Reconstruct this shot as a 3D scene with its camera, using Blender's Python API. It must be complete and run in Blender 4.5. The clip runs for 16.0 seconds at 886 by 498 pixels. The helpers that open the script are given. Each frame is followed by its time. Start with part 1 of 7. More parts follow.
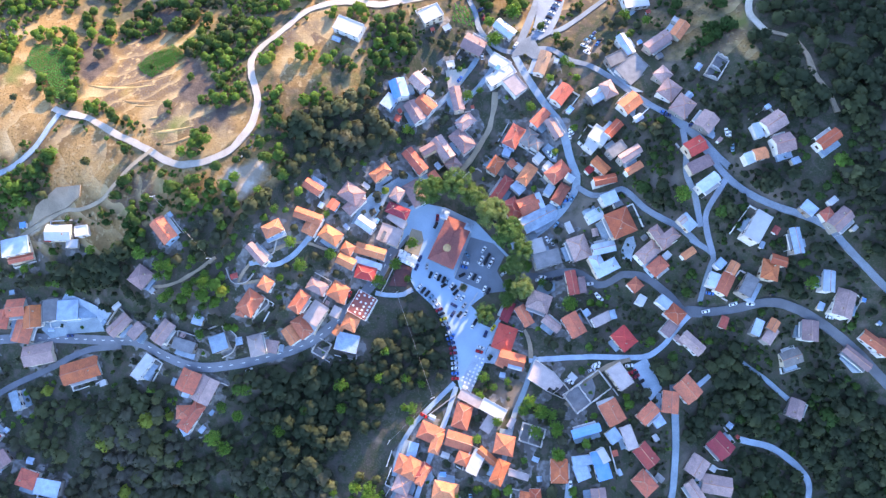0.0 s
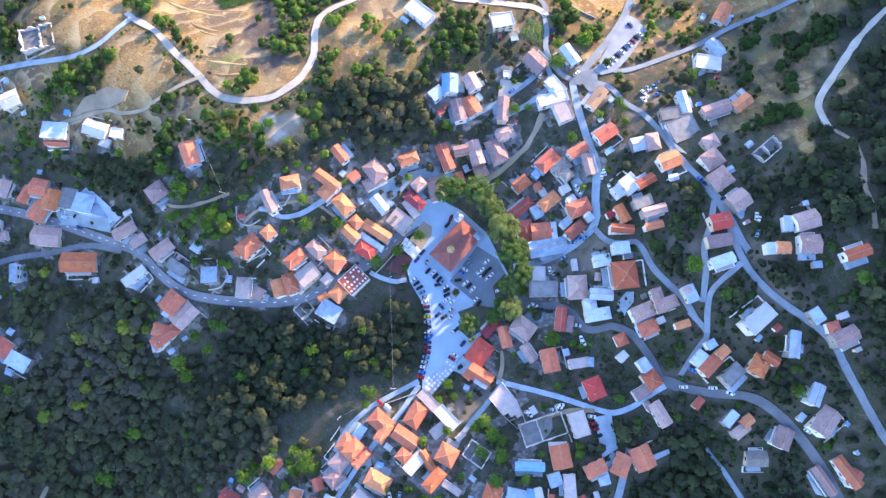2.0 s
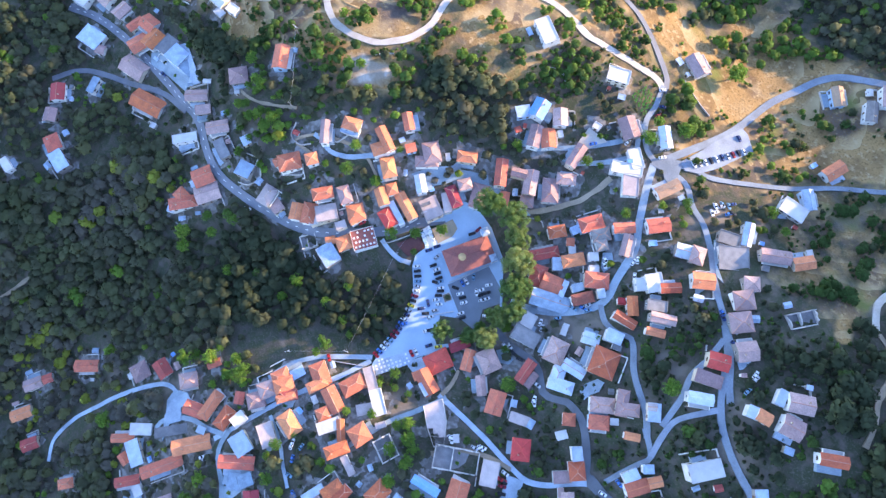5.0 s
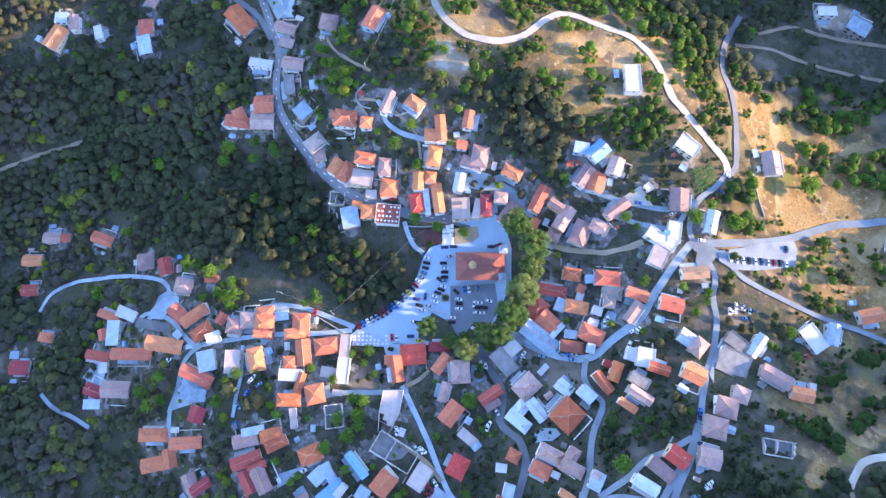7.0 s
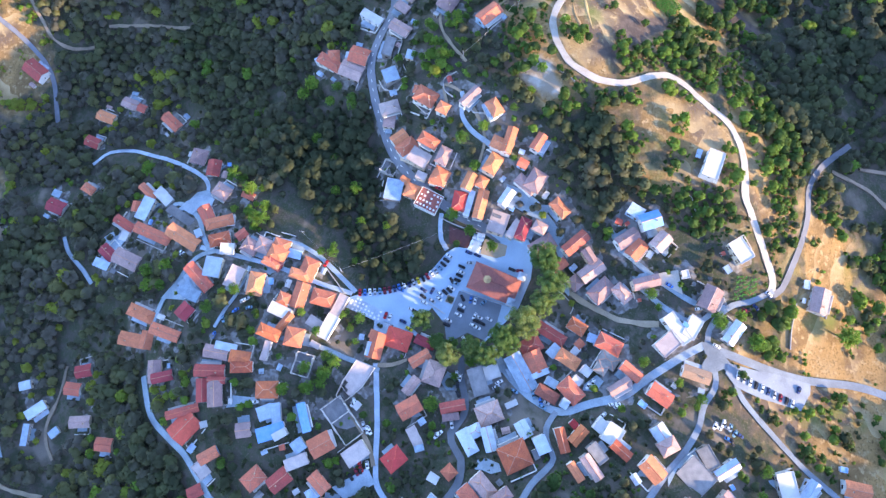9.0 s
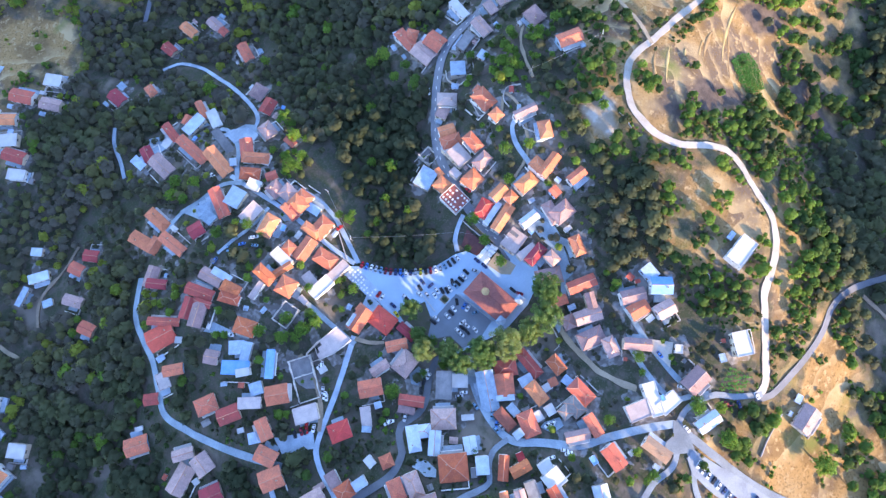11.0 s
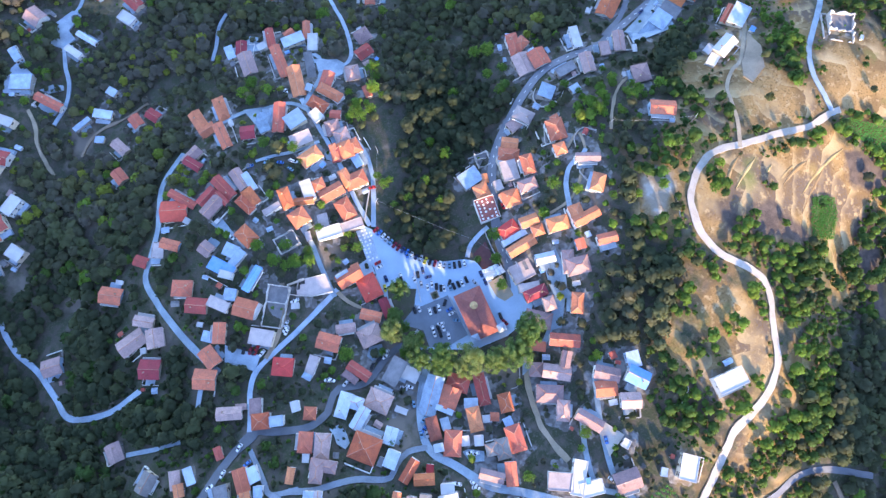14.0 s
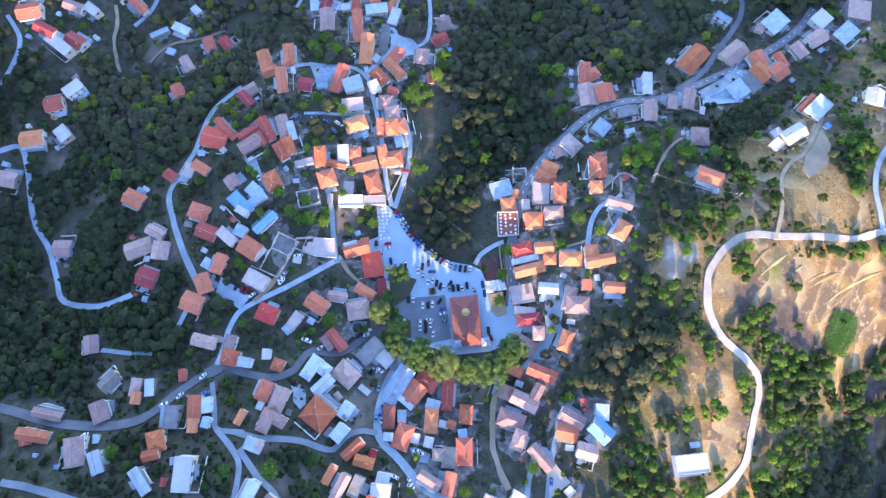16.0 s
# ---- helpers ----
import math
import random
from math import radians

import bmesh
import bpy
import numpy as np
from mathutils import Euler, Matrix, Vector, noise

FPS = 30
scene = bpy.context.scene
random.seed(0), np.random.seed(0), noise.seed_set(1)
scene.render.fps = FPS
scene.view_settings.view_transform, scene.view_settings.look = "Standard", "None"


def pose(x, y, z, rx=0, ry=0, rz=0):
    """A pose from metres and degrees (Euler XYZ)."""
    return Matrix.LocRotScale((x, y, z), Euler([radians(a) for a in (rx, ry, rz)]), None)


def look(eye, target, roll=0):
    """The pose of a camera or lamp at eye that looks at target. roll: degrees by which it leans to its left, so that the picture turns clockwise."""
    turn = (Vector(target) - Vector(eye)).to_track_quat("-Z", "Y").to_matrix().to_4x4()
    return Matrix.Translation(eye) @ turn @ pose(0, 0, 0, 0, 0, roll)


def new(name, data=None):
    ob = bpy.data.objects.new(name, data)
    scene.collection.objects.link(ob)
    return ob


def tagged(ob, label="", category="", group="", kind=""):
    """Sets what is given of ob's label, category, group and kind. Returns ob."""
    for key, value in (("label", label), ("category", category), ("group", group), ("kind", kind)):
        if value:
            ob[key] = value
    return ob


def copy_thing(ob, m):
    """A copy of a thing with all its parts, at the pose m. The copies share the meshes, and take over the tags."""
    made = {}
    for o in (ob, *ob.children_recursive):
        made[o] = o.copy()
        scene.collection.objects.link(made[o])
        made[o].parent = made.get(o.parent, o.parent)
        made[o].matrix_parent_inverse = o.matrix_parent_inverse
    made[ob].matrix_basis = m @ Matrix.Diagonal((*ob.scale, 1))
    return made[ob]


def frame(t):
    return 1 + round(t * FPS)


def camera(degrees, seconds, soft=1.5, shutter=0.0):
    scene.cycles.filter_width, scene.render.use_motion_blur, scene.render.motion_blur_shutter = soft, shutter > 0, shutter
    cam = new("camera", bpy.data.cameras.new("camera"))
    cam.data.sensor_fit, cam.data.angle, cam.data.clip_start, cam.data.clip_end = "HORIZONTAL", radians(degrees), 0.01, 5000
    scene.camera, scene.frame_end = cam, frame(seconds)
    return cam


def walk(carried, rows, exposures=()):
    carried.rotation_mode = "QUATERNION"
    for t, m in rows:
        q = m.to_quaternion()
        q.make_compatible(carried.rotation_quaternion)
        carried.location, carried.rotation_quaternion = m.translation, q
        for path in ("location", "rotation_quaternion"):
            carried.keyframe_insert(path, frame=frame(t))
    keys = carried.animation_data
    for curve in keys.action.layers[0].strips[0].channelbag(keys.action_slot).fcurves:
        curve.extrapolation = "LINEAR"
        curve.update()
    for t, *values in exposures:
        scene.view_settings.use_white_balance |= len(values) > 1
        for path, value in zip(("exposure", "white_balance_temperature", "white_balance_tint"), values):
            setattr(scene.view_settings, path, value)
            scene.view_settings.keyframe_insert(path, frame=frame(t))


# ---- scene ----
cam = camera(70.50, 16.0, soft=1.4)
PATH = [
    (0.0, pose(-1.18, -80.07, 362.54, 11.902, 0.045, 0.846)),
    (0.5, pose(3.97, -80.04, 362.47, 11.952, 0.063, 4.941)),
    (1.0, pose(8.95, -79.74, 362.40, 12.007, 0.063, 9.177)),
    (1.5, pose(13.80, -79.24, 362.30, 12.074, 0.054, 13.466)),
    (2.0, pose(18.73, -78.23, 362.27, 12.141, 0.046, 17.759)),
    (2.5, pose(23.50, -76.73, 362.38, 12.187, 0.032, 22.168)),
    (3.0, pose(27.79, -74.68, 362.47, 12.213, 0.005, 27.157)),
    (3.5, pose(31.74, -72.27, 362.28, 12.207, -0.052, 32.227)),
    (4.0, pose(35.38, -69.60, 362.24, 12.181, -0.119, 37.258)),
    (6.5, pose(51.34, -51.49, 362.38, 12.084, -0.152, 60.757)),
    (7.0, pose(53.20, -47.45, 362.44, 12.055, -0.127, 66.865)),
    (7.5, pose(54.68, -43.45, 362.50, 12.041, -0.112, 73.029)),
    (8.0, pose(55.77, -39.49, 362.44, 12.029, -0.078, 79.214)),
    (8.5, pose(56.50, -35.22, 362.43, 12.039, -0.012, 84.639)),
    (9.0, pose(56.87, -30.61, 362.27, 12.049, 0.037, 89.634)),
    (11.5, pose(54.19, -7.57, 363.11, 12.134, 0.076, 112.149)),
    (12.0, pose(52.53, -3.05, 363.13, 12.155, 0.080, 116.443)),
    (12.5, pose(50.47, 1.22, 363.05, 12.172, 0.091, 120.642)),
    (13.0, pose(48.14, 5.27, 363.17, 12.198, 0.096, 124.868)),
    (13.5, pose(45.73, 8.85, 363.30, 12.199, 0.075, 129.121)),
    (14.0, pose(43.19, 11.96, 363.22, 12.179, 0.018, 133.308)),
    (14.5, pose(40.47, 14.78, 363.57, 12.155, -0.036, 137.563)),
    (15.0, pose(37.29, 17.36, 363.69, 12.123, -0.067, 142.068)),
    (15.5, pose(33.71, 19.91, 363.85, 12.087, -0.066, 146.520)),
    (16.0, pose(30.09, 22.43, 363.82, 12.079, -0.028, 150.702)),
]
walk(cam, PATH, [(0.0, 2.63, 6450, 24), (16.0, 2.63, 6450, 24)])

# ---- light ----
SUN_AZ, SUN_EL = 63.0, 15.3          # degrees from +x towards +y; above the horizon
world = bpy.data.worlds.new("sky")
scene.world = world
world.use_nodes = True
wn = world.node_tree
sky = wn.nodes.new("ShaderNodeTexSky")
sky.sky_type, sky.sun_disc = "NISHITA", False
sky.sun_elevation, sky.sun_rotation = radians(SUN_EL), radians(90 - SUN_AZ)
sky.altitude, sky.air_density, sky.dust_density, sky.ozone_density = 600, 1.0, 0.6, 3.0
wn.links.new(sky.outputs[0], wn.nodes["Background"].inputs[0])
wn.nodes["Background"].inputs[1].default_value = 0.15
sun = new("sun", bpy.data.lights.new("sun", "SUN"))
sun.data.energy, sun.data.angle, sun.data.color = 2.4, radians(0.53), (1.0, 0.77, 0.44)
sun.matrix_world = look((400 * math.cos(radians(SUN_AZ)), 400 * math.sin(radians(SUN_AZ)), 400 * math.tan(radians(SUN_EL))), (0, 0, 0))


# ---- materials ----
def material(name, colour, rough=0.85, scale=1.0, vary=0.25, second=None, mix_at=0.5, fine=8.0, bump=0.3, per="object", metal=0.0, ribs=0.0):
    """A plain surface with stains at one scale and grain at another; per: what varies from piece to piece."""
    m = bpy.data.materials.new(name)
    m.use_nodes = True
    n, ln = m.node_tree.nodes, m.node_tree.links
    b = n["Principled BSDF"]
    b.inputs["Roughness"].default_value, b.inputs["Metallic"].default_value = rough, metal
    b.inputs["Specular IOR Level"].default_value = 0.25
    geo = n.new("ShaderNodeNewGeometry")
    big, small = n.new("ShaderNodeTexNoise"), n.new("ShaderNodeTexNoise")
    for t, s, d in ((big, scale, 5), (small, fine, 3)):
        t.inputs["Scale"].default_value, t.inputs["Detail"].default_value = s, d
        ln.new(geo.outputs["Position"], t.inputs["Vector"])
    ramp = n.new("ShaderNodeMapRange")
    ramp.inputs[1].default_value, ramp.inputs[2].default_value = mix_at - 0.16, mix_at + 0.16
    ln.new(big.outputs[0], ramp.inputs[0])
    two = n.new("ShaderNodeMix")
    two.data_type = "RGBA"
    two.inputs["A"].default_value = (*colour, 1)
    two.inputs["B"].default_value = (*(second or [c * (1 - vary) for c in colour]), 1)
    ln.new(ramp.outputs[0], two.inputs["Factor"])
    rnd = n.new("ShaderNodeObjectInfo").outputs["Random"] if per == "object" else geo.outputs["Random Per Island"]
    hsv = n.new("ShaderNodeHueSaturation")
    val = n.new("ShaderNodeMapRange")
    val.inputs[3].default_value, val.inputs[4].default_value = 1 - vary, 1 + vary
    ln.new(rnd, val.inputs[0])
    grain = n.new("ShaderNodeMapRange")
    grain.inputs[1].default_value, grain.inputs[2].default_value = 0.3, 0.7
    grain.inputs[3].default_value, grain.inputs[4].default_value = 1 - vary * 0.7, 1 + vary * 0.7
    ln.new(small.outputs[0], grain.inputs[0])
    mul = n.new("ShaderNodeMath")
    mul.operation = "MULTIPLY"
    ln.new(val.outputs[0], mul.inputs[0]), ln.new(grain.outputs[0], mul.inputs[1])
    ln.new(mul.outputs[0], hsv.inputs["Value"])
    hue = n.new("ShaderNodeMapRange")
    hue.inputs[3].default_value, hue.inputs[4].default_value = 0.5 - vary * 0.045, 0.5 + vary * 0.045
    ln.new(rnd, hue.inputs[0]), ln.new(hue.outputs[0], hsv.inputs["Hue"])
    ln.new(two.outputs["Result"], hsv.inputs["Color"])
    ln.new(hsv.outputs[0], b.inputs["Base Color"])
    if bump:
        bp = n.new("ShaderNodeBump")
        bp.inputs["Strength"].default_value, bp.inputs["Distance"].default_value = bump, 0.15
        height = small.outputs[0]
        if ribs:
            w = n.new("ShaderNodeTexWave")
            w.inputs["Scale"].default_value, w.inputs["Distortion"].default_value = ribs, 0.6
            tc = n.new("ShaderNodeTexCoord")
            ln.new(tc.outputs["Object"], w.inputs["Vector"])
            add = n.new("ShaderNodeMath")
            ln.new(w.outputs[1], add.inputs[0]), ln.new(small.outputs[0], add.inputs[1])
            height = add.outputs[0]
        ln.new(height, bp.inputs["Height"]), ln.new(bp.outputs[0], b.inputs["Normal"])
    return m


ROOF = {
    "o": material("orange_tile", (0.68, 0.228, 0.115), 0.8, 0.3, 0.2, (0.54, 0.178, 0.094), 0.52, 1.7, 0.4, ribs=4),
    "r": material("red_tile", (0.6, 0.145, 0.095), 0.8, 0.3, 0.25, (0.44, 0.125, 0.09), 0.5, 1.7, 0.4, ribs=4),
    "d": material("crimson_tile", (0.42, 0.065, 0.075), 0.75, 0.35, 0.18, (0.33, 0.06, 0.065), 0.5, 1.7, 0.4, ribs=4),
    "p": material("weathered_tile", (0.46, 0.30, 0.275), 0.85, 0.3, 0.24, (0.35, 0.24, 0.225), 0.5, 1.7, 0.4, ribs=4),
    "n": material("brown_tile", (0.42, 0.25, 0.16), 0.85, 0.35, 0.2, (0.33, 0.22, 0.15), 0.5, 1.7, 0.4, ribs=4),
    "l": material("pale_screed", (0.52, 0.43, 0.4), 0.9, 0.3, 0.18, (0.42, 0.35, 0.33), 0.5, 4, 0.2),
    "w": material("white_concrete", (0.56, 0.55, 0.54), 0.9, 0.25, 0.1, (0.47, 0.455, 0.44), 0.55, 4, 0.15),
    "b": material("zinc_sheet", (0.36, 0.47, 0.59), 0.5, 0.3, 0.28, (0.26, 0.33, 0.41), 0.5, 4, 0.2, ribs=3),
    "g": material("grey_slab", (0.24, 0.235, 0.235), 0.9, 0.3, 0.2, (0.17, 0.17, 0.175), 0.5, 4, 0.3),
    "s": material("scarlet_tile", (0.62, 0.085, 0.07), 0.75, 0.35, 0.16, (0.5, 0.075, 0.06), 0.5, 1.7, 0.4, ribs=4),
    "e": material("burnt_orange_tile", (0.6, 0.165, 0.07), 0.8, 0.3, 0.2, (0.44, 0.125, 0.065), 0.5, 1.7, 0.4, ribs=4),
    "m": material("maroon_tile", (0.36, 0.115, 0.075), 0.8, 0.3, 0.2, (0.27, 0.1, 0.07), 0.5, 1.7, 0.4, ribs=4),
    "k": material("lichen_grey_tile", (0.33, 0.30, 0.275), 0.9, 0.3, 0.18, (0.25, 0.225, 0.205), 0.5, 1.7, 0.4, ribs=4),
    "c": material("pale_blue_sheet", (0.5, 0.58, 0.66), 0.6, 0.3, 0.2, (0.38, 0.45, 0.53), 0.5, 3, 0.2, ribs=3),
    "v": material("blue_sheeting", (0.13, 0.33, 0.66), 0.5, 0.4, 0.15, (0.2, 0.38, 0.62), 0.5, 3, 0.5),
}
RIDGE = material("mortared_ridge", (0.55, 0.27, 0.19), 0.9, 0.5, 0.2)
OLDTILE = material("dull_red_tile", (0.36, 0.125, 0.1), 0.85, 0.25, 0.25, (0.28, 0.11, 0.095), 0.5, 1.5, 0.4, ribs=4)
GOLD = material("golden_tile", (0.62, 0.43, 0.2), 0.7, 0.5, 0.2)
WALL = [
    material("white_render", (0.72, 0.70, 0.66), 0.9, 0.4, 0.1, (0.6, 0.58, 0.54), 0.55, 4, 0.2),
    material("cream_render", (0.68, 0.58, 0.44), 0.9, 0.4, 0.12, (0.56, 0.48, 0.37), 0.55, 4, 0.2),
    material("rubble_stone", (0.34, 0.31, 0.28), 0.95, 1.5, 0.25, (0.24, 0.22, 0.2), 0.5, 6, 0.8),
    material("blue_render", (0.42, 0.55, 0.68), 0.9, 0.4, 0.1, (0.36, 0.47, 0.58), 0.55, 4, 0.2),
]
GLASS = material("window_glass", (0.03, 0.035, 0.04), 0.08, 1, 0.1, bump=0)
SHUTTER = material("brown_timber", (0.16, 0.08, 0.045), 0.7, 2, 0.3)
FRAME = material("white_paint", (0.75, 0.75, 0.73), 0.6, 2, 0.05)
ASPHALT = material("asphalt", (0.185, 0.196, 0.222), 0.9, 0.12, 0.16, (0.135, 0.145, 0.165), 0.5, 3, 0.3)
CONCRETE = material("road_concrete", (0.34, 0.42, 0.49), 0.9, 0.12, 0.22, (0.23, 0.29, 0.345), 0.52, 2, 0.3)
PAVED = material("plaza_paving", (0.335, 0.455, 0.555), 0.85, 0.08, 0.1, (0.28, 0.38, 0.475), 0.55, 2, 0.2)
PARKING = material("parking_paving", (0.2, 0.235, 0.275), 0.9, 0.1, 0.12, (0.155, 0.18, 0.21), 0.5, 2, 0.25)
PALE = material("pale_gravel", (0.53, 0.49, 0.44), 0.95, 0.15, 0.14, (0.43, 0.38, 0.31), 0.5, 2, 0.4)
DIRT = material("dirt", (0.36, 0.28, 0.2), 0.95, 0.15, 0.2, (0.26, 0.21, 0.15), 0.5, 2, 0.5)
WORN = material("worn_concrete", (0.25, 0.295, 0.345), 0.9, 0.12, 0.22, (0.18, 0.21, 0.25), 0.5, 2, 0.3)
SURFACE = {"worn": WORN, "asphalt": ASPHALT, "concrete": CONCRETE, "pale": PALE, "dirt": DIRT}


def foliage(name, stops, vary=0.22):
    """Leaves whose colour runs through the stops, from plant to plant; single sprays differ a little."""
    m = material(name, (0.1, 0.12, 0.05), 0.8, 0.13, vary, None, 0.5, 1.5, 0, per="island")
    n, ln = m.node_tree.nodes, m.node_tree.links
    at = n.new("ShaderNodeAttribute")
    at.attribute_name = "tint"
    ramp = n.new("ShaderNodeValToRGB")
    el = ramp.color_ramp.elements
    while len(el) < len(stops):
        el.new(0.5)
    for e, (p, c) in zip(el, stops):
        e.position, e.color = p, (*c, 1)
    ln.new(at.outputs["Fac"], ramp.inputs[0])
    hsv = next(k for k in n if k.bl_idname == "ShaderNodeHueSaturation")
    ln.new(ramp.outputs[0], hsv.inputs["Color"])
    # some light passes through the leaves
    thin, both = n.new("ShaderNodeBsdfTranslucent"), n.new("ShaderNodeMixShader")
    both.inputs[0].default_value = 0.45
    ln.new(hsv.outputs[0], thin.inputs[0])
    ln.new(n["Principled BSDF"].outputs[0], both.inputs[1]), ln.new(thin.outputs[0], both.inputs[2])
    ln.new(both.outputs[0], n["Material Output"].inputs[0])
    return m


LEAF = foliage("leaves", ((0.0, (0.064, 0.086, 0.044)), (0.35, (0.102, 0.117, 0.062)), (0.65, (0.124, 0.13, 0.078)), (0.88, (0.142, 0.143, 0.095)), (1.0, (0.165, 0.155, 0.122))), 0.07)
OLIVE = foliage("dusty_leaves", ((0.0, (0.095, 0.118, 0.054)), (0.4, (0.12, 0.145, 0.066)), (0.75, (0.145, 0.16, 0.078)), (1.0, (0.19, 0.195, 0.08))), 0.08)
LIME = foliage("fresh_leaves", ((0.0, (0.06, 0.115, 0.03)), (0.35, (0.1, 0.19, 0.035)), (0.75, (0.15, 0.27, 0.04)), (1.0, (0.27, 0.31, 0.05))))
GARDEN = foliage("garden_leaves", ((0.0, (0.1, 0.2, 0.035)), (0.5, (0.17, 0.32, 0.05)), (1.0, (0.3, 0.38, 0.07))))
PLANE = foliage("plane_leaves", ((0.0, (0.1, 0.19, 0.05)), (0.5, (0.18, 0.27, 0.08)), (1.0, (0.33, 0.34, 0.14))))
BARK = material("bark", (0.12, 0.09, 0.065), 0.95, 2, 0.3)
CROP = foliage("crop_leaves", ((0.0, (0.065, 0.21, 0.05)), (1.0, (0.115, 0.33, 0.07))))


# ---- ground ----
TILT = (0.53, 0.0726, 0.1524)
RELIEF = {
    -280: (-0.9, -1.6, 1.5, 2.9, -4.0, 5.8, 16.0, 5.2, -1.6, -0.5, -0.0),
    -210: (-4.6, -10.2, -4.0, 7.4, -3.5, -0.1, 9.1, -6.8, -9.9, -2.3, -0.3),
    -140: (-6.2, -14.4, -14.2, -3.6, 5.6, 15.9, 14.9, -3.6, -8.2, -4.2, -1.8),
    -70: (-1.3, 2.8, 7.0, -1.6, 2.0, 11.7, 9.1, 16.4, 3.4, -9.8, -5.7),
    0: (-1.9, -2.5, 2.6, 11.5, -2.4, -14.5, -14.1, 7.7, -4.0, -14.4, -6.2),
    70: (-1.6, -7.1, -9.8, 18.9, 12.2, -0.5, 10.2, -1.5, -10.2, -8.0, -2.4),
    140: (1.1, 1.4, -6.3, 1.5, 2.2, 3.6, 18.7, -3.4, -5.8, -1.4, -0.3),
    210: (0.5, 0.5, -5.6, -9.8, -5.6, 7.2, 16.4, 0.4, -3.0, -0.4, -0.0),
    280: (0.1, 0.2, -0.7, -3.2, -2.3, 4.5, 7.4, 1.6, -0.7, -0.2, -0.0),
}
ROWS_Y = range(-370, 331, 70)
# the higher slopes round the village; unseen north and east ones added to cast shade
HILLS = ((520, 60, 90, 140), (5, 420, 68, 56), (345, 345, 165, 62), (228, 325, 32, 36), (-80, -85, -11, 26), (-420, -330, 60, 130), (300, -420, 25, 120))


def ground(x, y):
    """Height of the ground, for numbers or arrays."""
    x, y = np.asarray(x, float), np.asarray(y, float)
    z = TILT[0] + TILT[1] * x + TILT[2] * np.clip(y, -700, 240)
    for gx, row in RELIEF.items():
        for gy, a in zip(ROWS_Y, row):
            z = z + a * np.exp(-((x - gx) ** 2 + (y - gy) ** 2) / (2 * 65.0 ** 2))
    for hx, hy, a, s in HILLS:
        z = z + a * np.exp(-((x - hx) ** 2 + (y - hy) ** 2) / (2.0 * s * s))
    return z


def gz(x, y):
    return float(ground(x, y))


def inside(px, py, poly):
    """Which of the points lie in the polygon."""
    r = np.zeros(px.shape, bool)
    for (x0, y0), (x1, y1) in zip(poly, poly[1:] + poly[:1]):
        c = (y0 > py) != (y1 > py)
        r ^= c & (px < (x1 - x0) * (py - y0) / ((y1 - y0) or 1e-9) + x0)
    return r


DRY = []
DRY.append(((-141, 35), (-172, 47), (-208, 69), (-214, 83), (-220, 98), (-201, 112), (-171, 121), (-167, 134), (-141, 151), (-148, 129), (-158, 116), (-150, 102), (-140, 86), (-135, 67), (-111, 64), (-117, 49), (-127, 39)))
DRY.append(((-206, 17), (-220, 28), (-233, 55), (-226, 67), (-207, 58), (-183, 43), (-189, 33)))
DRY.append(((-271, 85), (-273, 101), (-278, 129), (-246, 146), (-239, 125), (-249, 110), (-241, 87), (-241, 71), (-249, 54)))
DRY.append(((-195, -17), (-202, -8), (-193, 5), (-163, 12), (-159, 4)))
DRY.append(((-114, 10), (-127, 17), (-113, 42), (-104, 44), (-97, 30), (-102, 16)))
DRY.append(((-144, 11), (-148, 23), (-140, 33), (-127, 35)))
DRY.append(((-59, 75), (-62, 84), (-57, 100), (-50, 102), (-43, 94), (-49, 82)))
DRY.append(((-82, 74), (-98, 113), (-81, 128), (-68, 128), (-65, 118), (-70, 98), (-67, 86)))
DRY.append(((-69, 135), (-93, 135), (-103, 153), (-92, 160), (-64, 150), (-43, 150), (-22, 156), (-17, 148), (-39, 139)))
DRY.append(((-3, 170), (-33, 175), (-32, 189), (-17, 195), (3, 196), (13, 179)))
DRY.append(((29, 161), (33, 207), (52, 238), (74, 223), (61, 189), (48, 158)))
DRY.append(((-28, 181), (-10, 183), (27, 182), (31, 223), (46, 243), (27, 254), (10, 222), (14, 202), (-5, 198), (-20, 189)))
DRY.append(((47, 124), (63, 146), (84, 162), (99, 188), (106, 199), (80, 218), (40, 128)))
DRY.append(((-90, 78), (-92, 111), (-82, 137), (-69, 135), (-77, 113), (-67, 98), (-73, 84)))
DRY.append(((9, 169), (24, 189), (50, 187), (46, 166), (40, 157), (22, 158)))
DRY.append(((57, 195), (70, 216), (94, 224), (114, 229), (144, 236), (151, 223), (122, 211), (90, 208)))
DRY.append(((40, 144), (72, 165), (85, 193), (103, 214), (110, 205), (101, 189), (85, 180), (74, 161), (54, 149)))
DRY.append(((48, 138), (77, 164), (80, 151), (65, 134)))
DRY.append(((-270, 86), (-249, 97), (-233, 89), (-238, 75), (-251, 68), (-264, 63)))
DRY.append(((-226, 62), (-198, 64), (-184, 44), (-187, 26), (-211, 14), (-233, 11), (-227, 39)))
DRY.append(((-273, 131), (-250, 154), (-234, 143), (-244, 118), (-257, 108)))
DRY.append(((-224, 112), (-203, 125), (-157, 136), (-147, 137), (-159, 102), (-176, 89), (-200, 82), (-216, 94)))
DRY.append(((-101, 105), (-85, 123), (-71, 120), (-74, 95), (-82, 78), (-97, 87)))
DRY.append(((-206, 9), (-229, 0), (-248, -5), (-248, 1), (-234, 15), (-224, 26), (-205, 24)))
DRY.append(((-286, 1), (-294, 13), (-280, 24), (-258, 34), (-259, 24)))
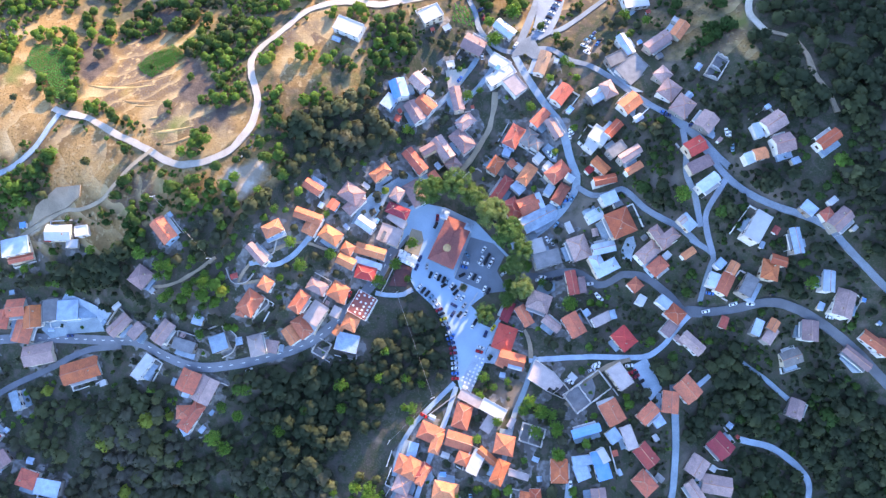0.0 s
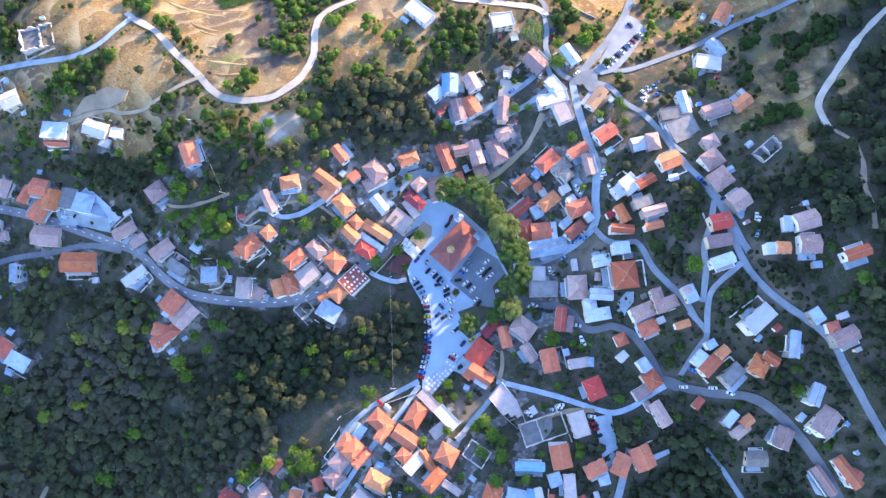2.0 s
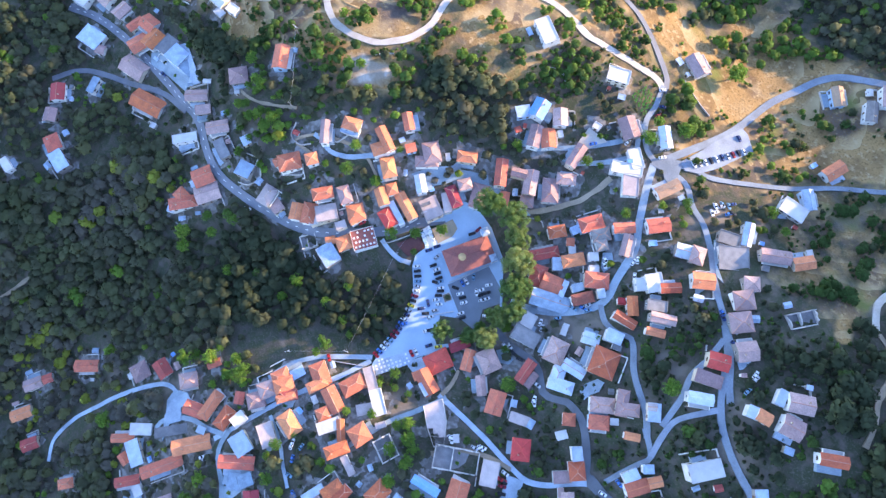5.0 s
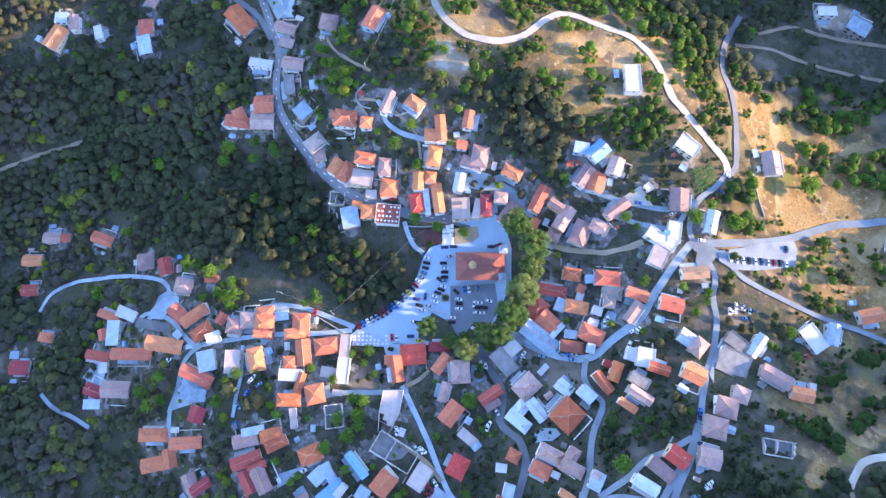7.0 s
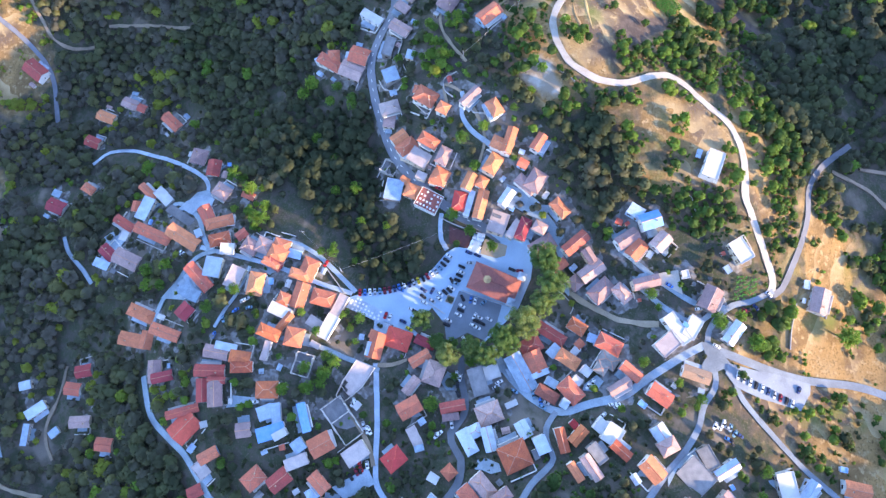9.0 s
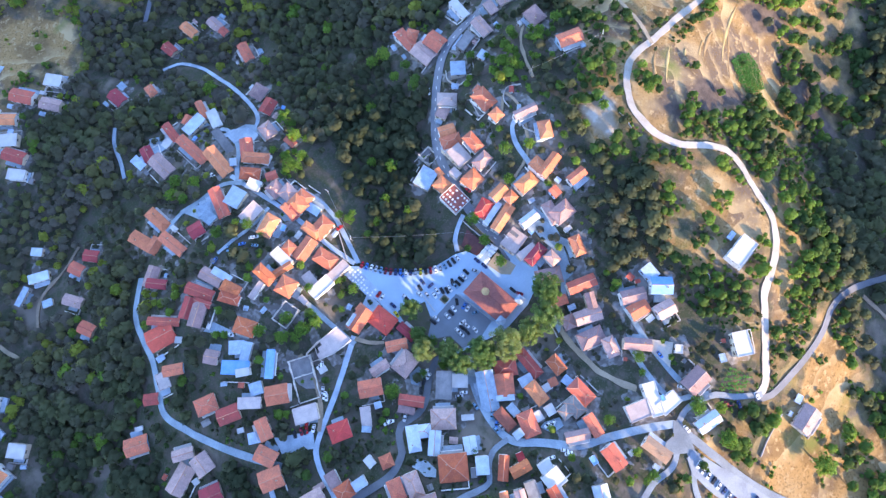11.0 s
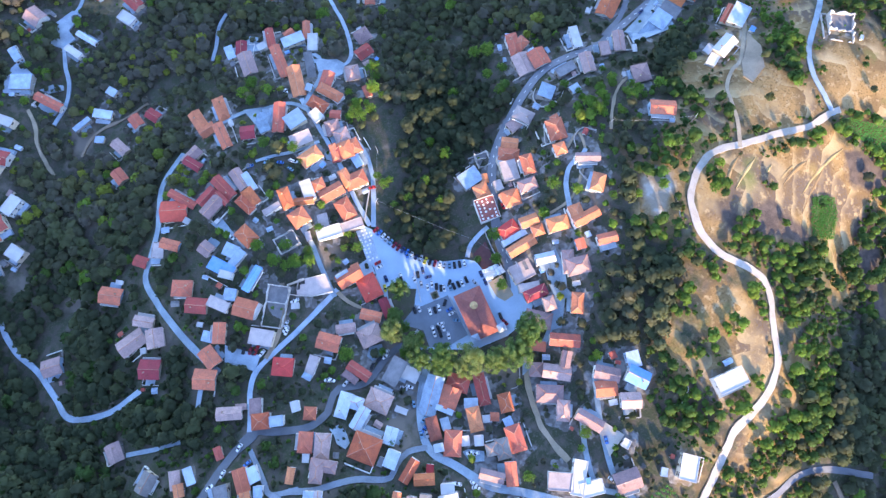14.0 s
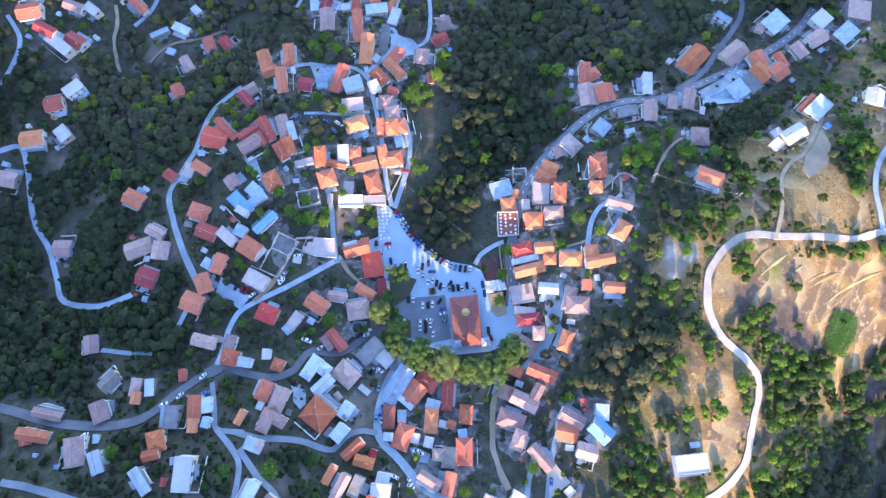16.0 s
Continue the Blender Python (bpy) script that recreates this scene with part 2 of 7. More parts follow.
DRY.append(((-254, 41), (-276, 49), (-300, 63), (-263, 95), (-233, 74), (-242, 55)))
DRY.append(((-205, -10), (-211, -0), (-199, 4), (-189, -0)))
DRY.append(((-221, -371), (-225, -353), (-209, -341), (-188, -337), (-165, -344), (-151, -368), (-146, -392), (-222, -397)))
DRY.append(((157, 142), (166, 147), (166, 121), (166, 89), (159, 90), (156, 117)))
DRY.append(((179, 159), (187, 155), (183, 136), (176, 138)))
DRY.append(((-87, -441), (-107, -423), (-117, -374), (-83, -355), (-80, -374), (-53, -386), (-27, -383), (-19, -392)))
DRY.append(((-208, 11), (-165, 31), (-131, 32), (-120, 29), (-118, 15), (-149, 7.5), (-200, 5.7)))
DRY.append(((23.4, 187.3), (41.0, 229.4), (81.8, 249.2), (125.4, 240.6), (146.1, 202.2), (80.0, 156.8), (62.5, 183.8)))
SCRUB = []
SCRUB.append(((-240, -4), (-134, 5), (-87, 24), (-84, 64), (-51, 81), (-22, 101), (9, 138), (29, 160), (-3, 219), (-67, 176), (-115, 159), (-173, 151), (-199, 169), (-321, 126), (-272, 58)))
SCRUB.append(((11, 130), (-25, 185), (-25, 227), (10, 287), (149, 189), (108, 163), (83, 141), (63, 112), (45, 119)))
SCRUB.append(((21, 168), (20, 232), (148, 281), (186, 200), (125, 155), (72, 118), (45, 128)))
SCRUB.append(((-324, 178), (-170, 184), (-105, 117), (-87, 65), (-115, 31), (-205, 25), (-231, -3), (-296, -4)))
SCRUB.append(((-187, 1), (-230, -18), (-250, -17), (-289, -28), (-335, -53), (-427, 15), (-277, 113), (-227, 70), (-186, 50), (-173, 33)))
SCRUB.append(((-243, -396), (-240, -342), (-209, -328), (-170, -323), (-137, -340), (-127, -388)))
SCRUB.append(((97, 165), (126, 187), (169, 209), (180, 170), (168, 128), (166, 100), (150, 96), (138, 90), (120, 96), (112, 125)))
SCRUB.append(((-105, -488), (-148, -382), (-78, -336), (-39, -365), (11, -341), (37, -382)))
CHALK = [((-210.2, 12.9), (-231.0, 1.6), (-248.1, -5.4), (-247.4, 0.2), (-234.8, 13.2), (-222.7, 24.8), (-208.3, 23.9)), ((-109.9, 12.4), (-120.8, 13.2), (-127.1, 17.8), (-123.1, 27.2), (-120.9, 35.0), (-121.0, 39.1), (-114.7, 34.7), (-108.1, 37.5), (-101.3, 35.0), (-99.4, 27.7), (-102.5, 19.6)), ((-69.8, 261.1), (-66.6, 281.7), (-46.7, 292.5), (-36.7, 287.0), (-46.8, 271.7), (-56.2, 255.7))]
# patches of the dry field painted dark, as shadow lies there
FIELD_SHADE = [((-144.1, 66.2), (-154.2, 75.8), (-160.8, 100.0), (-151.5, 110.1), (-144.4, 94.8), (-131.3, 81.5), (-136.3, 70.5)), ((-195.4, 119.5), (-210.0, 136.0), (-152.9, 175.8), (-134.3, 157.2), (-171.6, 136.3)), ((-209.3, 88.9), (-227.8, 99.7), (-229.4, 118.3), (-218.5, 128.4), (-207.0, 113.2), (-206.6, 97.5)), ((-131.2, 51.7), (-134.2, 57.6), (-129.2, 66.8), (-118.8, 72.6), (-121.1, 63.2))]


def wobble(px, py):
    """The places shifted to and fro, so that borders of land cover run unevenly."""
    q = [noise.noise_vector((x * 0.06, y * 0.06, 4)) * 5 + noise.noise_vector((x * 0.22, y * 0.22, 8)) * 1.8 for x, y in zip(px, py)]
    return px + np.array([v.x for v in q]), py + np.array([v.y for v in q])


def dryness(px, py):
    """1 on open dry grass, about a half in scrub, 0 elsewhere."""
    near = (abs(px) < 420) & (abs(py) < 460)
    r = np.zeros(px.shape)
    qx, qy = wobble(px[near], py[near])
    d, s = np.zeros(qx.shape), np.zeros(qx.shape)
    for dx, dy in ((0, 0), (2.5, 1), (-2.5, -1), (1, -2.5), (-1, 2.5)):
        hit = np.zeros(qx.shape, bool)
        for poly in DRY:
            hit |= inside(qx + dx, qy + dy, poly)
        d += 0.2 * hit
        hit = np.zeros(qx.shape, bool)
        for poly in SCRUB:
            hit |= inside(qx + 2 * dx, qy + 2 * dy, poly)
        s += 0.2 * hit
    r[near] = np.maximum(d, s * 0.45)
    return r


def cover(px, py, polys):
    """1 inside the patches, fading out over a few metres."""
    r = np.zeros(px.shape)
    near = (abs(px) < 420) & (abs(py) < 460)
    qx, qy = wobble(px[near], py[near])
    for dx in (-4, -2, 0, 2, 4):
        for dy in (-4, -2, 0, 2, 4):
            hit = np.zeros(qx.shape, bool)
            for poly in polys:
                hit |= inside(qx + dx, qy + dy, poly)
            r[near] += hit / 25.0
    return r


def mesh_object(name, verts, faces, mats, parent=None, label="", slots=None, smooth=False):
    me = bpy.data.meshes.new(name)
    me.from_pydata(verts, [], faces)
    for m in (mats if isinstance(mats, (list, tuple)) else [mats]):
        me.materials.append(m)
    if slots is not None:
        me.polygons.foreach_set("material_index", slots)
    if smooth:
        me.polygons.foreach_set("use_smooth", [True] * len(me.polygons))
    me.update()
    ob = new(name, me)
    if parent:
        ob.parent = parent
    return tagged(ob, label)


def share(name, me, parent, m, label=""):
    ob = new(name, me)
    ob.parent = parent
    ob.matrix_basis = m
    return tagged(ob, label)


def axis(fine, reach, far):
    a = list(np.arange(fine[0], fine[1] + 0.1, reach))
    step = reach
    while a[-1] < far:
        step *= 1.35
        a.append(a[-1] + step)
    step = reach
    while a[0] > -far:
        step *= 1.35
        a.insert(0, a[0] - step)
    return np.array(a)


def build_ground():
    ax, ay = axis((-340, 300), 4.0, 2600), axis((-430, 330), 4.0, 2600)
    gx, gy = np.meshgrid(ax, ay)
    px, py = gx.ravel(), gy.ravel()
    z = ground(px, py)
    near = (abs(px) < 400) & (abs(py) < 450)
    rough = np.array([noise.noise((x * 0.09, y * 0.09, 0)) * 0.5 + noise.noise((x * 0.3, y * 0.3, 5)) * 0.2 if n else 0 for x, y, n in zip(px, py, near)])
    nx, ny = len(ax), len(ay)
    faces = [(j * nx + i, j * nx + i + 1, (j + 1) * nx + i + 1, (j + 1) * nx + i) for j in range(ny - 1) for i in range(nx - 1)]
    m = bpy.data.materials.new("soil_and_dry_grass")
    m.use_nodes = True
    n, ln = m.node_tree.nodes, m.node_tree.links
    b = n["Principled BSDF"]
    b.inputs["Roughness"].default_value, b.inputs["Specular IOR Level"].default_value = 0.95, 0.1
    at = n.new("ShaderNodeAttribute")
    at.attribute_name = "dry"
    geo = n.new("ShaderNodeNewGeometry")

    def tex(s, d):
        t = n.new("ShaderNodeTexNoise")
        t.inputs["Scale"].default_value, t.inputs["Detail"].default_value = s, d
        ln.new(geo.outputs["Position"], t.inputs["Vector"])
        return t.outputs[0]

    def blend(a, c, f, lo, hi):
        r = n.new("ShaderNodeMapRange")
        r.inputs[1].default_value, r.inputs[2].default_value = lo, hi
        ln.new(f, r.inputs[0])
        x = n.new("ShaderNodeMix")
        x.data_type = "RGBA"
        for s, v in (("A", a), ("B", c)):
            if isinstance(v, tuple):
                x.inputs[s].default_value = (*v, 1)
            else:
                ln.new(v, x.inputs[s])
        ln.new(r.outputs[0], x.inputs["Factor"])
        return x.outputs["Result"]
    straw = blend((0.325, 0.206, 0.088), (0.205, 0.132, 0.062), tex(0.045, 6), 0.44, 0.56)
    # broad dark patches imitate soft shadows lying on the field
    straw = blend(straw, (0.15, 0.11, 0.08), tex(0.022, 5), 0.54, 0.6)
    straw = blend(straw, (0.4, 0.29, 0.155), tex(0.3, 6), 0.54, 0.68)
    straw = blend(straw, (0.165, 0.104, 0.046), tex(0.8, 7), 0.52, 0.68)
    # old terraces follow the contours
    where = n.new("ShaderNodeSeparateXYZ")
    ln.new(geo.outputs["Position"], where.inputs[0])
    step = n.new("ShaderNodeMath")
    step.operation, step.inputs[1].default_value = "MULTIPLY_ADD", 0.24
    ln.new(where.outputs[2], step.inputs[0])
    bend = n.new("ShaderNodeMath")
    bend.operation, bend.inputs[1].default_value = "MULTIPLY", 3.4
    ln.new(tex(0.018, 3), bend.inputs[0]), ln.new(bend.outputs[0], step.inputs[2])
    saw = n.new("ShaderNodeMath")
    saw.operation = "FRACT"
    ln.new(step.outputs[0], saw.inputs[0])
    half = n.new("ShaderNodeMath")
    half.operation = "MULTIPLY"
    ln.new(saw.outputs[0], half.inputs[0]), ln.new(tex(0.05, 4), half.inputs[1])
    straw = blend(straw, (0.44, 0.325, 0.175), half.outputs[0], 0.3, 0.6)
    straw = blend(straw, (0.15, 0.16, 0.05), tex(0.03, 5), 0.58, 0.68)
    earth = blend((0.078, 0.07, 0.056), (0.115, 0.1, 0.082), tex(0.05, 6), 0.44, 0.56)
    earth = blend(earth, (0.052, 0.062, 0.036), tex(0.2, 8), 0.4, 0.56)
    earth = blend(earth, (0.115, 0.1, 0.082), tex(1.1, 6), 0.54, 0.7)
    earth = blend(earth, (0.18, 0.152, 0.125), tex(0.03, 6), 0.6, 0.68)
    lived = n.new("ShaderNodeAttribute")
    lived.attribute_name = "yard"
    part_yard = n.new("ShaderNodeMath")
    part_yard.operation = "MULTIPLY"
    ln.new(lived.outputs["Fac"], part_yard.inputs[0]), ln.new(tex(0.14, 5), part_yard.inputs[1])
    earth = blend(earth, blend((0.14, 0.13, 0.12), (0.25, 0.245, 0.24), tex(0.3, 4), 0.45, 0.6), part_yard.outputs[0], 0.46, 0.495)
    mixed = n.new("ShaderNodeMath")
    soft = n.new("ShaderNodeMath")
    soft.operation, soft.inputs[1].default_value, soft.inputs[2].default_value = "MULTIPLY_ADD", 0.9, -0.45
    ln.new(tex(0.11, 5), soft.inputs[0])
    ln.new(at.outputs["Fac"], mixed.inputs[0]), ln.new(soft.outputs[0], mixed.inputs[1])
    both = blend(earth, straw, mixed.outputs[0], 0.3, 0.65)
    chalk = n.new("ShaderNodeAttribute")
    chalk.attribute_name = "chalk"
    worn = n.new("ShaderNodeMath")
    ln.new(chalk.outputs["Fac"], worn.inputs[0]), ln.new(soft.outputs[0], worn.inputs[1])
    both = blend(both, blend((0.5, 0.455, 0.39), (0.33, 0.27, 0.2), tex(0.12, 6), 0.42, 0.56), worn.outputs[0], 0.4, 0.8)
    # field shadows painted into the ground colour as dark brown
    shade_attr = n.new("ShaderNodeAttribute")
    shade_attr.attribute_name = "field_shade"
    shade_edge = n.new("ShaderNodeMath")
    ln.new(shade_attr.outputs["Fac"], shade_edge.inputs[0]), ln.new(soft.outputs[0], shade_edge.inputs[1])
    both = blend(both, blend((0.085, 0.066, 0.058), (0.13, 0.1, 0.082), tex(0.25, 6), 0.42, 0.6), shade_edge.outputs[0], 0.35, 0.75)
    ln.new(both, b.inputs["Base Color"])
    bp = n.new("ShaderNodeBump")
    bp.inputs["Strength"].default_value, bp.inputs["Distance"].default_value = 0.6, 0.5
    ln.new(tex(0.8, 5), bp.inputs["Height"]), ln.new(bp.outputs[0], b.inputs["Normal"])
    ob = mesh_object("ground", np.stack([px, py, z + rough], 1).tolist(), faces, m, smooth=True)
    dry = ob.data.attributes.new("dry", "FLOAT", "POINT")
    dry.data.foreach_set("value", dryness(px, py))
    chalk = ob.data.attributes.new("chalk", "FLOAT", "POINT")
    chalk.data.foreach_set("value", cover(px, py, CHALK))
    shade_attr = ob.data.attributes.new("field_shade", "FLOAT", "POINT")
    shade_attr.data.foreach_set("value", cover(px, py, FIELD_SHADE))
    lived = np.zeros(px.shape)
    for hx, hy, L, W, _ in HOUSES + WINGS:
        lived = np.maximum(lived, np.clip(1.6 - np.hypot(px - hx, py - hy) / (L * 0.5 + 7.5), 0, 1))
    lived *= np.clip((125 - px) / 60, 0, 1)
    yard = ob.data.attributes.new("yard", "FLOAT", "POINT")
    yard.data.foreach_set("value", lived)
    tagged(ob, "sloping hillside of dark soil and dry straw-coloured grass", "ground", kind="structure")



# ---- roads and paved areas ----
ROADS = []


def catmull(pts, step=3.0):
    p = [Vector(q) for q in pts]
    p = [2 * p[0] - p[1]] + p + [2 * p[-1] - p[-2]]
    res = []
    for i in range(1, len(p) - 2):
        k = max(1, int((p[i + 1] - p[i]).length / step))
        for j in range(k):
            t = j / k
            a, b, c, d = p[i - 1], p[i], p[i + 1], p[i + 2]
            res.append(0.5 * (2 * b + (c - a) * t + (2 * a - 5 * b + 4 * c - d) * t * t + (3 * b - a - 3 * c + d) * t ** 3))
    return res + [p[-2]]


LIFT = [0.55]


def ribbon(pts, width, lift, rag=0.0):
    v, f = [], []
    cols = 5
    for i, q in enumerate(pts):
        d = (pts[min(i + 1, len(pts) - 1)] - pts[max(i - 1, 0)]).normalized()
        s = Vector((-d.y, d.x))
        for k in range(cols):
            u = (k / (cols - 1) - 0.5) * (width + rag * noise.noise((q.x * 0.13, q.y * 0.13, 3 + (k > 2))))
            w = q + s * u
            v.append((w.x, w.y, 0))
    xy = np.array(v)
    zz = ground(xy[:, 0], xy[:, 1]) + lift
    v = [(a, b, c) for (a, b, _), c in zip(v, zz)]
    n = len(pts)
    for i in range(n - 1):
        for k in range(cols - 1):
            a = i * cols + k
            f.append((a, a + 1, a + cols + 1, a + cols))
    edge = [i * cols for i in range(n)] + [i * cols + cols - 1 for i in range(n - 1, -1, -1)]
    base = len(v)
    v += [(v[i][0], v[i][1], v[i][2] - 0.9) for i in edge]
    m = len(edge)
    f += [(edge[i], edge[(i + 1) % m], base + (i + 1) % m, base + i) for i in range(m)]
    return v, f


ROAD_LABEL = {"worn": "worn grey concrete street on the upper side of the village", "asphalt": "worn dark asphalt road winding through the village", "concrete": "pale grey concrete village lane between the houses",
              "pale": "pale gravel road across the dry hillside", "dirt": "narrow bare earth track on the slope"}


def road(name, width, kind, pts):
    LIFT[0] += 0.005
    c = catmull(pts)
    ROADS.append((np.array([(q.x, q.y) for q in c]), width / 2))
    v, f = ribbon(c, width, LIFT[0], 1.6 if kind in ("pale", "dirt") else 0.5)
    return tagged(mesh_object(name, v, f, SURFACE[kind]), ROAD_LABEL[kind], "road", kind="structure")


road("main_road", 5.2, "asphalt", ((-315, -72), (-290, -63), (-256, -59), (-223, -59), (-196, -60), (-175, -61), (-158, -69), (-143, -74), (-128, -74), (-108, -70), (-81, -61), (-65, -50), (-53, -38), (-40, -22), (-30, -4), (-18, 11)))
road("side_road", 3.4, "asphalt", ((-282, -113), (-274, -98), (-261, -88), (-238, -78), (-210, -66), (-186, -63)))
road("dirt_road", 3.9, "pale", ((-233, 74), (-227, 71), (-209, 66), (-190, 55), (-170, 45), (-155, 36), (-141, 34), (-126, 38), (-116, 46), (-109, 58), (-107, 72), (-112, 87), (-114, 99), (-108, 109), (-100, 116), (-94, 122), (-85, 131), (-72, 136), (-58, 137), (-42, 136), (-28, 140), (-13, 145), (4, 150), (10, 148)))
road("hill_road", 3.2, "concrete", ((-227, 73), (-233, 61), (-239, 49), (-251, 38), (-266, 32), (-288, 25), (-315, 15), (-348, -2), (-378, -20)))
road("dirt_track", 2.2, "dirt", ((-165, 44), (-176, 35), (-186, 25), (-193, 17), (-206, 12), (-218, 11), (-234, 4), (-250, -4)))
road("hill_road", 3.4, "asphalt", ((12, 147), (8, 155), (-14, 167), (-32, 174), (-49, 177), (-63, 188), (-79, 211)))
road("village_street", 3.1, "worn", ((9, 150), (15, 136), (17, 126), (25, 116), (36, 111), (57, 113), (70, 104), (81, 99), (93, 88), (101, 78), (110, 69), (118, 62), (128, 52), (138, 38), (145, 30)))
# this road and the next take grey concrete to stand in for hill shade
road("field_road", 4.4, "worn", ((39, 111), (51, 143), (57, 165), (60.4, 195.1), (66.9, 214.9), (71.1, 227.1), (78.2, 236.5), (90.0, 243.3), (104.3, 250.9), (105.2, 260.3), (104.2, 269.3)))
road("field_track", 3.0, "worn", ((44, 116), (55, 123), (67, 127), (86, 142), (102, 156), (119, 174), (138, 189), (158, 206), (181, 224)))
road("street", 4, "concrete", ((38, 109), (46, 93), (56, 76), (64, 63), (68, 46), (72, 30), (67, 19), (58, 9), (48, 2), (37, -3)))
road("street", 3.8, "asphalt", ((42, -19), (53, -21), (71, -19), (83, -27), (90, -25), (95, -22), (107, -24), (120, -35), (127, -42), (136, -43)))
road("lane", 2.8, "worn", ((72, 28), (80, 22), (88, 22), (94, 24), (99, 20), (106, 12), (113, 7), (124, -0), (132, -8)))
road("street", 4.4, "asphalt", ((124, -43), (129, -41), (140, -42), (154, -40), (168, -37), (181, -39), (198, -47), (218, -60), (237, -76), (253, -90), (269, -106)))
road("lane", 2.8, "concrete", ((46, -68), (60, -67), (77, -66), (89, -66), (101, -66), (109, -65), (117, -59), (123, -51), (129, -44)))
road("lane", 2.4, "concrete", ((188, -87), (174, -77), (159, -68)))
road("village_street", 3.1, "worn", ((120, 59), (129, 49), (136, 37), (143, 26), (153, 17), (166, 10), (180, 5), (193, -1), (204, -11), (227, -30), (245, -43)))
road("lane", 2.6, "worn", ((128, -5), (139, -13), (138, -19), (134, -37)))
road("lane", 2.7, "worn", ((143, 24), (135, 9), (135, -0), (139, -13)))
road("dirt_track", 3.4, "pale", ((211, 219), (196, 198), (187, 181), (181, 165), (174, 145), (169, 131), (169, 121), (174, 110)))
road("dirt_track", 2.4, "dirt", ((174, 111), (184, 104), (188.5, 92), (189, 79), (193, 69), (196, 56)))
road("lane", 2.7, "concrete", ((6, -83), (-0, -102), (-9, -124), (-16, -146), (-22, -168), (-25, -178)))
road("lane", 4.0, "concrete", ((52, -208), (74, -201), (86, -188), (95, -176), (108, -166), (120, -157), (123, -140), (124, -124), (124, -107), (122, -80)))
road("lane", 2.7, "concrete", ((5, -81), (-9, -95), (-18, -105), (-25, -118), (-28, -132)))
road("lane", 2.8, "concrete", ((-23, -172), (-33, -178), (-41, -181), (-48, -186), (-56, -196), (-57, -203), (-52, -207)))
road("lane", 2.7, "concrete", ((-60, -188), (-65, -181), (-74, -185), (-84, -199), (-94, -218), (-99, -231), (-106, -250), (-107, -270), (-98, -281)))
road("lane", 2.6, "dirt", ((65, -92), (76, -78), (90, -70), (99, -67)))
road("lane", 2.7, "concrete", ((50, -66), (44, -82), (37, -99), (34, -112), (31, -124)))
road("lane", 2.7, "concrete", ((-41, -286), (-29, -279), (-17, -266), (-7, -257)))
road("lane", 2.7, "concrete", ((142, -75), (133, -83), (129, -87)))
road("lane", 2.7, "concrete", ((172, -345), (171, -325), (180, -309), (195, -294)))
road("lane", 3.4, "concrete", ((221, -252), (212, -251), (200, -249), (200, -236), (206, -212), (209, -192), (206, -172), (206, -148), (205, -131), (185, -115), (162, -109)))
road("lane", 2.7, "concrete", ((-66, -402), (-44, -402), (-25, -400), (-5, -393), (12, -390), (28, -378), (46, -371), (66, -344), (74, -328), (86, -315), (101, -307)))
road("footpath", 1.6, "dirt", ((-172, -27), (-163, -31), (-151, -30), (-138, -24), (-126, -16)))
road("footpath", 1.6, "dirt", ((-99, -27), (-114, -29), (-105, -17), (-82, -6), (-65, -10)))
road("lane", 2.4, "concrete", ((-108, -19), (-104, -18), (-95, -19), (-86, -14), (-79, -6), (-75, -1)))
road("lane", 2.7, "concrete", ((3, 75), (17, 89), (26, 104), (21, 115)))
road("lane", 3, "dirt", ((-5, 28), (10, 44), (22, 62), (26, 77), (27, 86)))
road("lane", 2.7, "concrete", ((-26, 63), (-8, 76), (7, 93), (17, 109), (18, 122)))
road("hill_road", 3.4, "asphalt", ((-220, -371), (-206, -354), (-189, -338), (-174, -330), (-152, -325), (-137, -321)))
road("lane", 2.6, "concrete", ((-41, -31), (-34, -32), (-25, -31), (-20, -28)))
road("lane", 2.8, "concrete", ((-22, -167), (-20, -176), (-15, -183), (-3, -190), (8, -199), (32, -207)))
road("lane", 2, "dirt", ((47, -67), (47, -59), (44, -51)))
road("lane", 2.6, "worn", ((124, 53), (125, 39), (125, 28), (129, 17), (132, 1)))
road("lane", 2, "concrete", ((-11, -144), (4, -149), (14, -155), (25, -161)))
road("dirt_track", 2.2, "dirt", ((-61, 195), (-52, 217), (-35, 237), (-21, 258), (-8, 275), (7, 289)))
road("dirt_track", 2.2, "dirt", ((-64, 215), (-61, 240), (-51, 255), (-29, 286), (-15, 300)))
road("dirt_track", 2.2, "dirt", ((106, -329), (110, -315), (118, -300), (122, -284), (123, -274)))
road("dirt_track", 2, "dirt", ((102, -272), (90, -279), (77, -279), (64, -274), (45, -270)))
road("dirt_track", 2.4, "dirt", ((-241, -349), (-221, -339), (-205, -330), (-197, -315), (-197, -297)))
road("dirt_track", 2, "dirt", ((-211, -284), (-207, -252), (-197, -210)))


